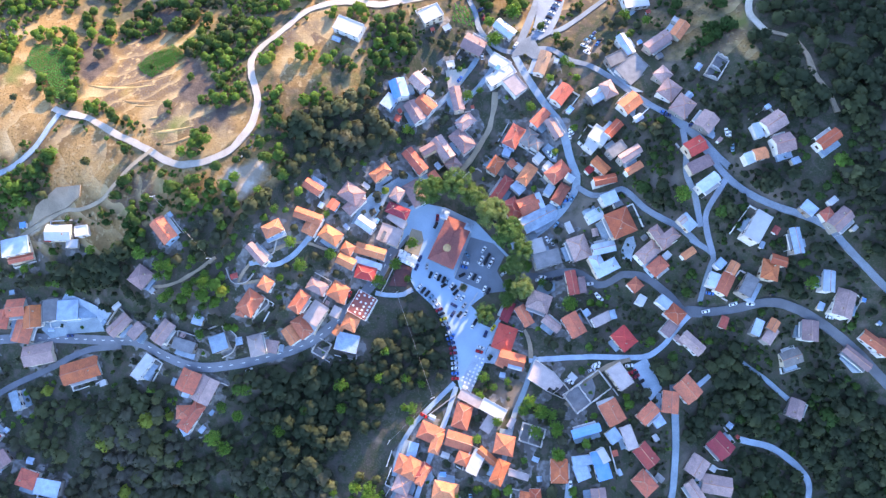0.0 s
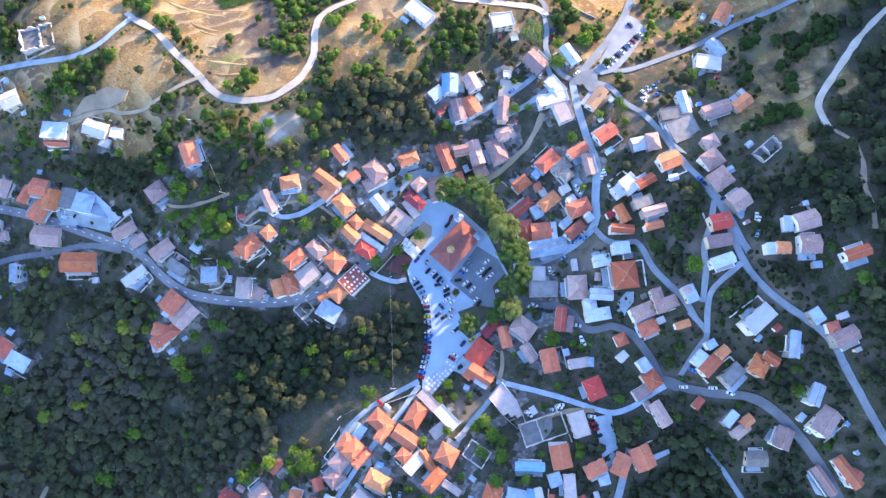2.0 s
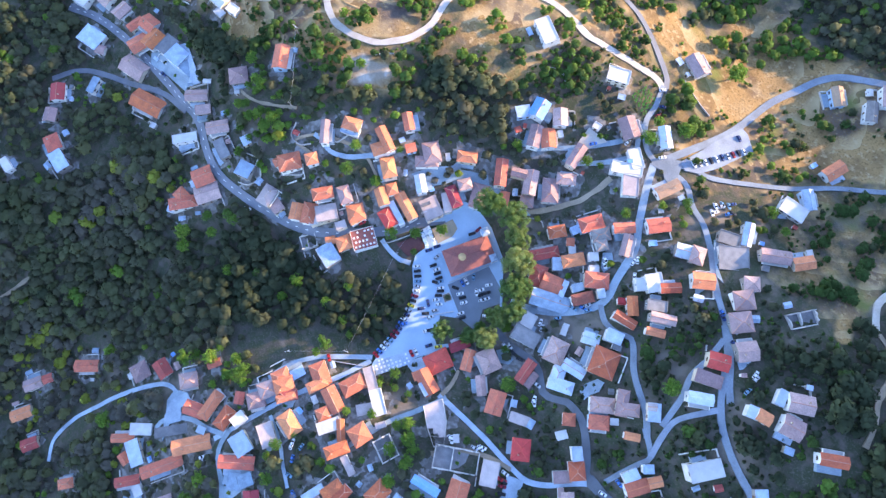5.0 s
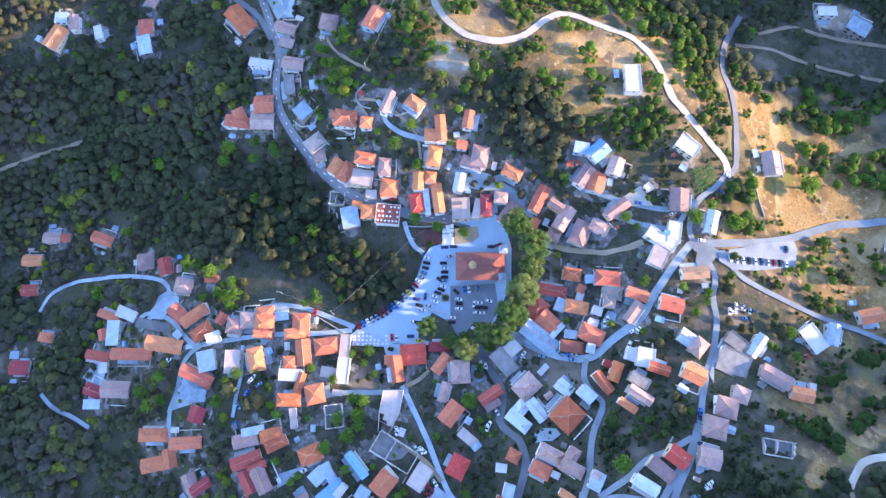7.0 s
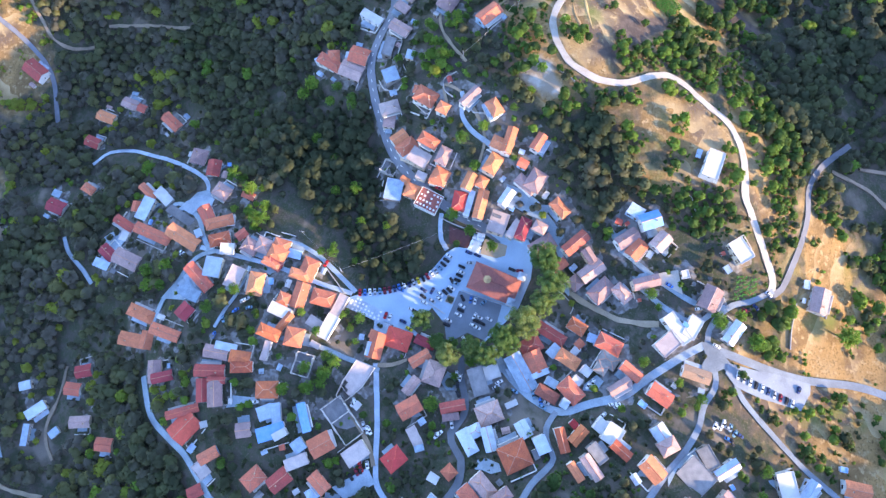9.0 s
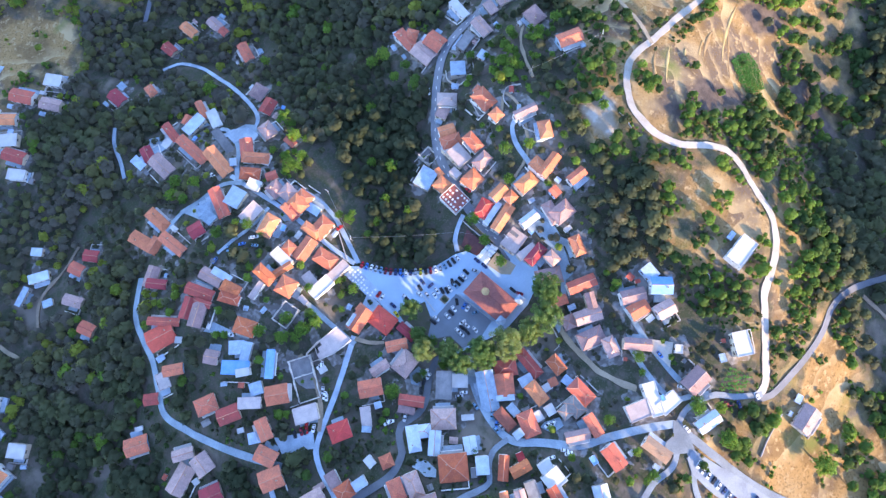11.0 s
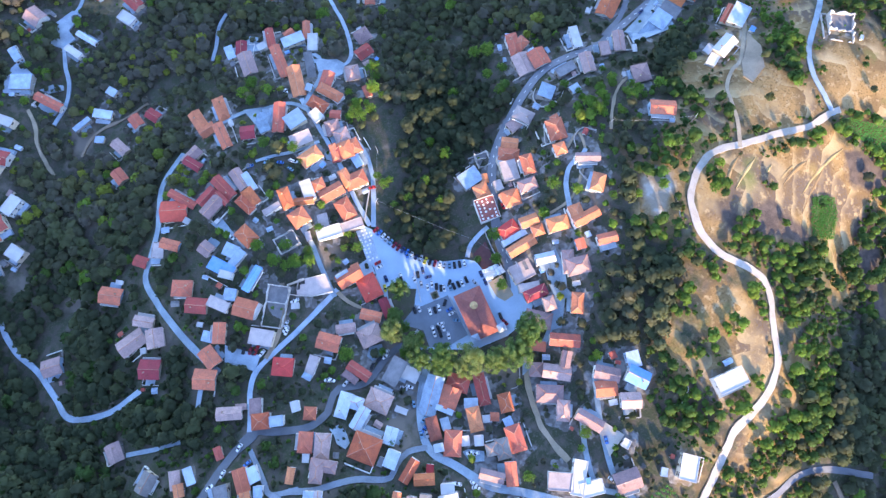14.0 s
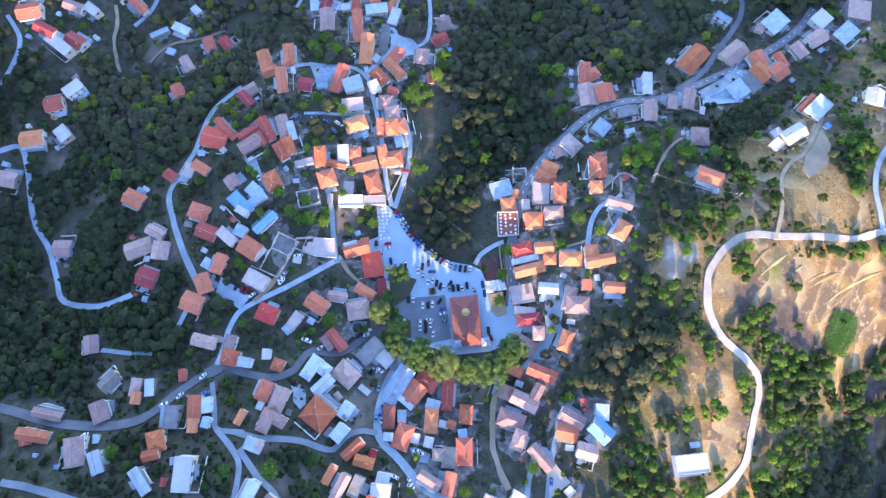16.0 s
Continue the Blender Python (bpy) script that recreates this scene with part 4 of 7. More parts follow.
        mesh_object("parapet", *merge(box(-half, half, yo0, yo1, 2.95, 3.85), box(-half, -half + 0.12, y0, y1, 2.95, 3.85), box(half - 0.12, half, y0, y1, 2.95, 3.85)), WALL[0], deck)
    for side in (-1, 1):
        share("window", wm, base, pose(side * wl, 0, 4.3 if e > 5.2 else 1.7, 0, 0, 90 * side))
    return base


def ruin(x, y, L, W, ang, z0, low, rnd):
    base = new("ruin")
    base.matrix_basis = pose(x, y, z0, 0, 0, ang)
    tagged(base, "roofless stone ruin with broken pale walls", "ruin")
    t = 0.6
    walls = [(-L / 2, L / 2, -W / 2, -W / 2 + t), (-L / 2, L / 2, W / 2 - t, W / 2), (-L / 2, -L / 2 + t, -W / 2 + t, W / 2 - t), (L / 2 - t, L / 2, -W / 2 + t, W / 2 - t),
             (-L * 0.1, -L * 0.1 + t, -W / 2 + t, W / 2 - t)]
    for x0, x1, y0, y1 in walls:
        # one wall with an uneven broken top
        along = x1 - x0 > y1 - y0
        n = max(3, int(max(x1 - x0, y1 - y0) / 1.6))
        v, f = [], []
        for i in range(n + 1):
            u, hh = i / n, rnd.choice((0.5, 1.4, 2.2, 2.8, 3.2)) + rnd.random() * 0.6
            a = x0 + (x1 - x0) * u if along else y0 + (y1 - y0) * u
            ring = [(y0, low), (y1, low), (y1, hh), (y0, hh)] if along else [(x1, low), (x0, low), (x0, hh), (x1, hh)]
            v += [(a, q, z) if along else (q, a, z) for q, z in ring]
            if i:
                o = 4 * i
                f += [(o - 4 + j, o - 4 + (j + 1) % 4, o + (j + 1) % 4, o + j) for j in range(4)]
        f += [(3, 2, 1, 0), (len(v) - 4, len(v) - 3, len(v) - 2, len(v) - 1)]
        mesh_object("wall", v, f, PALESTONE, base)
    mesh_object("rubble_floor", *box(-L / 2 + t, L / 2 - t, -W / 2 + t, W / 2 - t, low, 0.25), ROOF["g"], base, "dark earth and rubble floor")
    rng = np.random.default_rng(int(abs(x) * 7 + abs(y)))
    for i in range(3):
        ob = new("shrub", leaf_mesh("shrub", crown_leaves(rng, 160, rng.uniform(0.8, 1.6), 2.2, 0.5, 5), LIME if i else LEAF))
        ob.parent = base
        ob.location = (rng.uniform(-0.3, 0.3) * L, rng.uniform(-0.3, 0.3) * W, 0.2)
    return base


PALESTONE = material("pale_rubble", (0.55, 0.52, 0.49), 0.95, 0.8, 0.15, (0.4, 0.37, 0.34), 0.5, 5, 0.6)


def shell(x, y, L, W, ang, z0, low):
    """An unfinished building: a stepped slab over the closed part, bare walls round an open room."""
    base = new("unfinished_building")
    base.matrix_basis = pose(x, y, z0, 0, 0, ang)
    tagged(base, "unfinished concrete building with a stepped pale slab and an open room", "building")
    slab = [(-10.6, 4.7), (-7.2, -5.7), (4.5, -4.0), (4.5, -1.2), (7.4, -1.0), (7.2, 1.6), (9.4, 1.8), (9.2, 5.0), (1.2, 6.2)]
    room = [(4.5, -4.0), (13.8, -1.2), (13.1, 4.2), (9.2, 5.0)]
    n = len(slab)

    def prism(poly, z1, z2):
        k = len(poly)
        v = [(a, b, z1) for a, b in poly] + [(a, b, z2) for a, b in poly]
        return v, [tuple(range(k - 1, -1, -1)), tuple(range(k, 2 * k))] + [(q, (q + 1) % k, k + (q + 1) % k, k + q) for q in range(k)]
    mesh_object("slab", *prism(slab, 3.2, 3.5), ROOF["l"], base, "pale pink screed slab")
    mesh_object("wall", *prism([(a * 0.98, b * 0.97) for a, b in slab], low, 3.2), WALL[0], base)
    for q in range(n):
        if q not in (2, 3, 4, 5, 6):
            (a, b), (c, d) = slab[q], slab[(q + 1) % n]
            mesh_object("parapet", *bar((a, b, 3.75), (c, d, 3.75), 0.22, 0.5), ROOF["w"], base)
    for (a, b), (c, d) in zip(room, room[1:]):
        mesh_object("room_wall", *bar((a, b, (3.4 + low) / 2), (c, d, (3.4 + low) / 2), 0.3, 3.4 - low), PALESTONE, base, "bare block wall")
    mesh_object("room_floor", *prism([(4.5, -3.8), (13.6, -1.1), (12.9, 4.1), (9.2, 4.8)], low, 0.3), ROOF["g"], base, "dark bare concrete floor")
    mesh_object("room_wall", *bar((8.4, -2.6, 1.5), (9.3, 1.8, 1.5), 0.25, 2.6), PALESTONE, base, "bare block wall")
    return base


house(-264.8, -200.3, 16.3, 10.7, -50, 5.6, 'g', 'o')
house(-274.2, -191.0, 8.0, 7.8, 67, 5.6, 'f', 'b')
house(-267.8, -184.4, 10.8, 5.7, -16, 5.6, 'g', 'p')
house(-243.4, -139.6, 10.7, 9.0, -17, 5.6, 'h', 'r')
house(-230.9, -144.2, 14.0, 8.7, -9, 5.6, 'f', 'b')
house(-254.6, -171.3, 9.9, 4.8, -8, 4.3, 'f', 'w')
house(-125.5, -61.3, 8.8, 8.8, 21, 5.6, 'f', 'b')
house(-153.3, -2.6, 13.9, 7.9, -50, 5.6, 'g', 'r')
house(-168.3, -26.5, 10.2, 9.7, 56, 5.6, 'h', 'p')
house(-54.1, -48.2, 8.6, 8.0, 67, 5.6, 'h', 'o')
house(-56.2, -59.5, 12.5, 9.9, -12, 5.6, 'f', 'b')
house(-71.3, -62.6, 9.6, 8.5, 62, 3.0, 'r', 'w')
house(-61.7, -52.9, 5.1, 3.9, 57, 2.8, 'g', 'o')
house(-146.8, -260.9, 11.5, 7.0, 67, 5.6, 'g', 'p')
house(-141.8, -250.7, 6.1, 5.3, 67, 4.3, 'g', 'r')
house(-124.6, -221.2, 14.7, 6.9, 47, 5.6, 'g', 'r')
house(-74.6, 23.6, 10.2, 5.2, -33, 4.3, 'g', 'r')
house(-7.5, 35.5, 8.7, 4.8, -54, 4.3, 'g', 'r')
house(-20.0, 71.1, 12.7, 6.8, -59, 5.6, 'g', 'p')
house(-29.0, 83.0, 10.8, 8.6, -73, 5.6, 'g', 'v')
house(-34.5, 75.5, 8.1, 6.5, 56, 4.3, 'f', 'b')
house(-17.5, 88.3, 9.6, 7.6, -45, 5.6, 'g', 'p')
house(0.3, 100.8, 4.3, 3.7, 13, 2.8, 'f', 'w')
house(-11.7, 129.8, 12.5, 8.4, 29, 5.6, 'f', 'w')
house(-58.1, 116.6, 15.8, 8.6, -23, 5.6, 'f', 'w')
house(14.3, 176.3, 13.7, 9.0, -20, 5.6, 'g', 'p')
house(-29.7, 67.1, 3.5, 3.1, 67, 2.8, 'f', 'r')
house(-44.8, 278.1, 13.2, 10.5, 32, 5.6, 'f', 'b')
house(-61.7, 265.1, 11.5, 6.3, 67, 5.6, 'f', 'w')
house(-137.7, -279.8, 13.1, 6.9, 67, 5.6, 'g', 'o')
house(-116.3, -284.9, 10.2, 7.2, 67, 5.6, 'g', 'r')
house(-75.3, -274.1, 8.8, 5.5, 57, 5.6, 'h', 'r')
house(-63.6, -296.4, 12.0, 8.5, 67, 5.6, 'g', 'd')
house(-74.2, -299.6, 5.7, 4.7, 67, 4.3, 'f', 'b')
house(-91.1, -191.9, 9.7, 9.8, -13, 5.6, 'h', 'p')
house(-80.3, -178.4, 10.3, 8.1, -8, 5.6, 'g', 'r')
house(-61.9, -169.2, 10.0, 8.4, 57, 5.6, 'h', 'p')
house(-58.2, -151.4, 7.5, 3.9, 67, 2.8, 'g', 'r')
house(-57.5, -231.3, 6.5, 4.8, -7, 4.3, 'g', 'r')
house(-36.6, -234.7, 6.1, 4.8, -17, 4.3, 'f', 'w')
house(-18.5, -247.7, 9.8, 5.5, 67, 5.6, 'f', 'b')
house(5.8, -176.2, 7.8, 6.8, 67, 4.3, 'f', 'b')
house(15.4, -179.9, 8.2, 7.9, -39, 5.6, 'g', 'd')
house(14.9, -121.4, 13.9, 6.2, 67, 3.0, 'r', 'w')
house(46.6, -107.5, 12.6, 10.1, -16, 3.0, 'r', 'w')
house(76.2, -84.4, 23.8, 12.2, 36, 3.0, 'r', 'w')
house(53.7, -78.4, 22.2, 13.1, -41, 3.0, 't', 'w')
house(51.9, 11.3, 20.8, 8.8, 28, 5.6, 'g', 'b')
house(91.3, 44.9, 10.0, 5.5, 36, 4.3, 'f', 'g')
# dark grey roof colour stands in for shade on pale blue sheeting
house(102.5, 93.0, 15.5, 12.7, 41, 2.2, 'f', 'g')
house(129.1, 115.9, 10.6, 6.4, 55, 5.6, 'g', 'o')
house(129.0, 125.0, 3.0, 3.2, 55, 2.8, 'f', 'w')
house(123.7, 64.5, 10.7, 9.6, 52, 5.6, 'h', 'p')
house(133.8, 54.1, 9.5, 8.9, 52, 5.6, 'g', 'p')
house(112.1, 154.1, 11.2, 5.9, -40, 5.6, 'g', 'b')
house(112.1, 180.9, 12.7, 7.3, 77, 5.6, 'g', 'o')
house(85.5, 222.8, 12.0, 6.6, -42, 5.6, 'g', 'n')
house(104.6, 225.6, 12.4, 6.2, -57, 5.6, 'g', 'k')
house(106.0, 239.0, 12.8, 8.4, -53, 5.6, 'g', 'p')
house(119.3, 245.6, 12.4, 8.8, -50, 5.6, 'h', 'p')
house(144.2, 88.0, 14.8, 7.8, 57, 3.0, 'r', 'w')
house(180.7, 7.5, 7.0, 5.5, -43, 4.3, 'f', 'b')
house(189.9, 4.5, 5.6, 5.1, 32, 4.3, 'h', 'r')
house(195.8, 1.9, 11.8, 6.9, 42, 5.6, 'g', 'p')
house(155.9, -29.3, 11.1, 6.6, 60, 5.6, 'f', 'g')
house(-284.9, 2.6, 10.0, 10.1, 44, 5.6, 'g', 'w')
house(-247.3, -8.3, 14.9, 9.9, 14, 5.6, 'f', 'c', ((0.5, -6.6, 13.8, 3.4, 0, 4.4, 'g', 'r'),))
house(-204.7, -0.8, 6.7, 5.4, 11, 4.3, 'f', 'w')
house(-294.5, -50.8, 12.5, 9.1, 2, 5.6, 'g', 'p')
house(-276.3, -48.9, 10.3, 7.7, -85, 5.6, 'g', 'p')
house(-280.1, -75.0, 15.7, 12.2, 12, 5.6, 'f', 'b')
house(-269.3, -76.3, 5.5, 5.5, 32, 4.3, 'g', 'p')
house(-252.7, -95.1, 11.0, 4.7, -65, 5.6, 'f', 'b')
house(-268.3, -115.5, 11.2, 8.6, -40, 5.6, 'g', 'd')
house(-259.3, -128.8, 8.8, 7.4, -49, 5.6, 'g', 'p')
house(-308.3, -61.5, 11.7, 10.4, 12, 5.6, 'f', 'w')
house(-313.3, -44.5, 15.4, 10.6, 12, 5.6, 'f', 'b')
house(-45.9, -369.5, 16.4, 9.5, -85, 5.6, 'g', 'r')
house(-24.6, -373.0, 18.5, 7.8, -72, 5.6, 'g', 'o')
house(-45.7, -344.1, 14.9, 8.1, -85, 5.6, 'g', 'p')
house(-64.6, -353.4, 12.4, 8.9, -81, 5.6, 'f', 'w')
house(-9.5, -363.0, 20.2, 9.4, -68, 5.6, 'f', 'w')
house(9.3, -378.0, 17.0, 12.0, 86, 5.6, 'g', 'r')
house(59.2, -261.4, 9.0, 7.1, 82, 5.6, 'g', 'r')
house(48.4, -253.9, 9.2, 6.9, -79, 5.6, 'g', 'd')
house(78.9, -253.2, 11.9, 6.5, -88, 5.6, 'g', 'p')
house(86.9, -291.6, 12.9, 3.6, -3, 4.3, 'f', 'b')
house(85.6, -272.8, 6.1, 4.5, -49, 2.8, 'f', 'b')
house(141.7, -167.6, 12.8, 9.3, -55, 5.6, 'g', 'r')
house(114.5, -167.3, 7.6, 5.8, -64, 4.3, 'g', 'r')
house(71.6, -125.3, 8.2, 7.2, -69, 4.3, 'f', 'b')
house(112.5, -98.5, 6.6, 5.6, -59, 4.3, 'f', 'b')
house(119.2, -89.2, 10.7, 8.0, 83, 5.6, 'g', 'r')
house(128.7, -82.4, 11.4, 10.1, -50, 5.6, 'g', 'r')
house(148.1, -133.2, 15.8, 9.3, -9, 5.6, 'g', 'p')
house(135.8, -123.0, 10.1, 9.3, 56, 5.6, 'g', 'p')
house(149.1, -112.0, 10.9, 10.2, -48, 5.6, 'g', 'd')
house(134.9, -136.1, 11.0, 5.5, -56, 5.6, 'g', 'p')
house(196.0, -164.5, 10.7, 9.6, -29, 5.6, 'g', 'p')
house(171.0, -242.8, 10.5, 8.1, -78, 5.6, 'f', 'w')
house(157.7, -340.9, 15.8, 11.3, -18, 5.6, 'g', 'r')
house(153.6, -322.6, 15.8, 7.4, -58, 5.6, 'g', 'd')
house(149.8, -308.1, 20.6, 7.6, -67, 5.6, 'f', 'w')
house(139.5, -307.3, 13.6, 9.0, -60, 5.6, 'g', 'r')
house(130.9, -334.6, 14.0, 6.7, -50, 5.6, 'g', 'p')
house(153.8, -272.0, 12.7, 8.3, 11, 5.6, 'f', 'w')
house(168.7, -266.9, 11.6, 10.0, -13, 5.6, 'g', 'r')
house(189.7, -248.8, 14.5, 10.1, -21, 5.6, 'g', 'o')
house(212.9, -228.1, 12.3, 9.8, -39, 5.6, 'g', 'p')
house(91.7, -233.5, 9.4, 7.2, 84, 5.6, 'g', 'r')
house(-336.6, -55.1, 14.7, 14.4, -41, 5.6, 'f', 'p')
house(191.0, -92.0, 9.6, 7.6, 69, 5.6, 'g', 'p')
house(-179.5, -341.7, 17.3, 11.3, 51, 5.6, 'g', 'r')
house(-297.0, 4.1, 15.5, 8.1, -47, 3.0, 'r', 'w')
house(32.7, -55.9, 13.6, 10.6, 71, 5.6, 'h', 's')
house(34.5, -40.9, 11.1, 4.6, 66, 4.3, 'g', 'd')
house(36.4, -68.0, 13.8, 7.8, -14, 5.6, 'g', 'o', ((-5.4, -1.2, 7.7, 4.4, 81, 5.6, 'h', 'o'), (2.6, -3.0, 7.5, 3.2, -1, 4.4, 'f', 'b'),))
house(43.6, -43.5, 11.3, 5.4, -60, 5.6, 'g', 'r')
house(51.7, -35.6, 12.1, 9.8, -20, 5.6, 'h', 'p')
house(58.2, -48.1, 10.1, 4.5, -39, 4.3, 'g', 'p')
house(69.7, -48.9, 12.0, 8.4, -61, 5.6, 'g', 'r')
house(51.3, -4.4, 7.2, 8.4, 18, 4.3, 'f', 'w')
house(56.2, -11.9, 14.6, 8.4, 16, 5.6, 'f', 'g')
house(68.1, 5.1, 2.8, 6.3, 23, 2.8, 'f', 'w')
house(80.4, 10.0, 8.1, 5.8, 27, 5.6, 'g', 'c')
house(87.5, 18.3, 8.4, 6.3, 22, 5.6, 'f', 'c', ((3.2, -4.5, 4.4, 2.7, 1, 3.2, 'f', 'g'),))
house(72.8, -6.8, 12.5, 9.9, -70, 5.6, 'h', 'p')
house(93.0, 4.9, 13.8, 12.8, -67, 6.4, 'h', 'e')
house(85.2, -7.6, 11.8, 5.4, 14, 4.6, 'g', 'c')
house(86.5, -18.5, 12.6, 5.9, 28, 5.6, 'h', 'c', ((-2.8, 3.2, 12.1, 6.3, 87, 5.6, 'h', 'c'),))
house(69.2, -25.8, 12.8, 5.1, -80, 5.6, 'g', 'r', ((2.0, 5.1, 8.7, 3.5, 177, 3.0, 'f', 'p'),))
house(106.9, -11.2, 12.3, 7.1, 40, 5.6, 'h', 'p')
house(112.1, -4.1, 12.5, 5.2, -56, 5.6, 'h', 'p', ((2.5, 3.2, 10.3, 5.8, 94, 5.6, 'h', 'p'),))
house(111.3, -18.8, 9.6, 6.6, 40, 5.6, 'h', 'r')
house(101.0, -28.0, 5.9, 5.7, 41, 4.3, 'h', 'o')
house(103.9, -36.2, 5.3, 4.0, 60, 4.0, 'f', 'w')
house(126.3, -12.6, 7.1, 3.1, 35, 3.6, 'g', 'o')
house(125.0, 3.0, 8.7, 6.0, -50, 3.4, 'f', 'c', ((-2.6, -1.2, 4.1, 3.5, 91, 4.6, 'g', 'l'),))
house(84.2, -45.9, 10.3, 5.0, 27, 4.3, 'f', 'l', ((6.2, -0.4, 2.9, 4.7, -12, 3.4, 'f', 'b'),))
house(114.9, -37.4, 5.0, 6.7, 51, 5.6, 'f', 'c', ((-0.9, -8.3, 8.9, 7.6, 89, 5.6, 'h', 'e'), (-8.4, -11.0, 8.6, 5.7, -2, 4.3, 'f', 'p'),))
house(7.6, 56.9, 13.7, 8.6, -49, 5.6, 'h', 'p')
house(37.4, 58.4, 13.1, 7.8, 61, 5.6, 'h', 'r', ((-8.6, -0.6, 5.0, 4.4, 7, 3.6, 'f', 'b'),))
house(45.7, 56.8, 9.8, 6.6, 56, 5.6, 'h', 'k', ((-0.9, -5.8, 5.8, 5.5, -1, 5.6, 'h', 'k'),))
house(51.8, 67.7, 11.1, 5.2, 48, 5.6, 'g', 'r')
house(59.3, 61.2, 12.1, 4.7, -61, 4.3, 'g', 'p')
house(27.2, 42.9, 9.4, 6.4, 56, 5.6, 'h', 'e')
house(36.7, 43.5, 3.9, 3.8, 132, 4.0, 'g', 'o', ((-4.0, -1.1, 3.6, 4.6, -83, 2.8, 'f', 'w'),))
house(30.9, 29.0, 16.3, 5.6, 57, 5.6, 'h', 'r')
house(44.9, 36.5, 12.1, 6.5, 56, 5.6, 'h', 'o', ((-8.3, 0.1, 5.2, 7.2, -11, 3.4, 'f', 'c'),))
house(51.2, 45.1, 5.1, 4.6, 48, 4.3, 'f', 'w')
house(56.4, 39.8, 4.8, 4.5, 49, 4.3, 'f', 'w')
house(61.4, 36.0, 12.5, 8.2, 40, 5.6, 'h', 'r', ((2.5, -7.1, 3.9, 4.8, 15, 4.0, 'f', 'c'),))
house(46.2, 19.0, 11.4, 10.0, 22, 5.6, 'g', 'r', ((-8.9, 1.8, 11.8, 8.7, -83, 6.2, 'h', 'r'), (6.7, 0.0, 2.7, 9.4, -0, 3.6, 'f', 'c'),))
house(63.0, 23.7, 11.4, 5.5, 59, 5.6, 'h', 'm', ((-0.4, 6.6, 6.1, 4.3, 1, 4.4, 'f', 'c'),))
house(82.6, 53.5, 8.5, 9.7, 56, 5.6, 'f', 'w', ((-5.3, 0.3, 6.5, 7.6, -98, 5.3, 'f', 'w'),))
house(89.9, 56.4, 9.9, 4.6, 48, 5.6, 'g', 'e')
house(88.4, 80.3, 9.0, 6.7, -64, 5.6, 'h', 'p', ((-0.5, -7.0, 7.5, 7.3, 94, 5.0, 'g', 'c'),))
house(63.7, 80.8, 11.7, 7.2, 53, 5.6, 'g', 'r')
house(98.7, 70.4, 10.8, 8.0, 40, 5.6, 'g', 'o')
house(83.1, 36.7, 9.6, 5.0, -44, 5.6, 'g', 'e', ((7.2, -4.3, 11.8, 4.6, 57, 5.6, 'g', 'e'), (-3.0, -4.3, 4.0, 3.4, 84, 3.2, 'f', 's'),))
house(97.5, 41.1, 12.3, 4.6, 33, 5.6, 'g', 'p')
house(99.6, 33.4, 9.1, 3.4, 32, 4.3, 'g', 'o')
house(-94.8, -0.7, 9.8, 6.8, 29, 5.6, 'h', 'o', ((-0.6, -3.8, 10.5, 2.4, -3, 2.6, 'f', 'b'),))
house(-76.6, 7.4, 14.9, 5.4, -19, 5.6, 'g', 'o', ((3.3, -3.2, 12.1, 7.0, 83, 5.8, 'h', 'o'),))
house(-65.1, -1.5, 11.6, 7.5, -32, 5.6, 'h', 'o')
house(-43.7, -8.4, 16.9, 5.7, -15, 5.6, 'g', 'o', ((-11.0, -9.8, 10.2, 6.0, -11, 5.6, 'g', 'o'), (-12.3, -2.5, 6.5, 5.8, 166, 5.8, 'h', 'o'), (0.7, -12.5, 11.2, 7.3, 3, 5.6, 'h', 's'), (0.4, -6.6, 15.3, 3.2, -2, 3.6, 'f', 'c'),))
house(-81.7, -38.2, 11.5, 6.6, 58, 5.6, 'h', 'o')
house(-72.1, -29.7, 10.1, 6.5, 154, 5.6, 'h', 'p')
house(-61.0, -31.8, 9.4, 9.2, 150, 5.6, 'h', 'o', ((-3.3, 0.9, 7.7, 4.3, -77, 5.2, 'h', 'o'),))
house(-73.1, -44.0, 12.1, 9.1, 58, 5.0, 'f', 'l', ((6.7, -8.6, 5.9, 4.3, 7, 5.4, 'f', 'l'), (-7.8, -1.6, 6.7, 6.0, 7, 5.0, 'f', 'w'),))
house(-80.7, -51.4, 11.7, 7.7, -54, 5.6, 'h', 'o', ((-0.0, -7.8, 9.6, 6.9, 0, 5.2, 'g', 'o'),))
house(-54.3, 22.2, 12.1, 9.0, -34, 5.6, 'h', 'p', ((4.2, -3.5, 12.7, 6.2, 81, 5.2, 'h', 'p'),))
house(-64.0, 15.2, 5.2, 4.6, 59, 4.3, 'g', 'r')
house(-46.6, 6.2, 10.3, 5.4, -34, 5.6, 'g', 'c')
house(-33.1, 1.5, 10.1, 12.5, 70, 5.6, 'f', 'l', ((-1.9, 3.0, 4.6, 1.5, -3, 5.9, 'f', 'g'), (9.6, -0.4, 4.4, 11.7, -15, 4.0, 'f', 'l'),))
house(-28.9, 15.5, 12.7, 5.9, -23, 5.6, 'h', 'd')
house(-19.0, 26.3, 14.2, 8.7, -59, 5.6, 'h', 'p', ((-4.1, -9.6, 7.4, 6.0, 119, 5.2, 'h', 'p'),))
house(-38.8, 35.6, 10.9, 6.0, 39, 5.6, 'h', 'o')
house(-19.4, 44.1, 15.7, 6.3, -51, 5.6, 'g', 'r')
house(-3.5, 52.2, 14.4, 7.2, -55, 5.6, 'g', 'p', ((-4.1, -7.5, 8.5, 4.9, 86, 5.2, 'g', 'p'),))
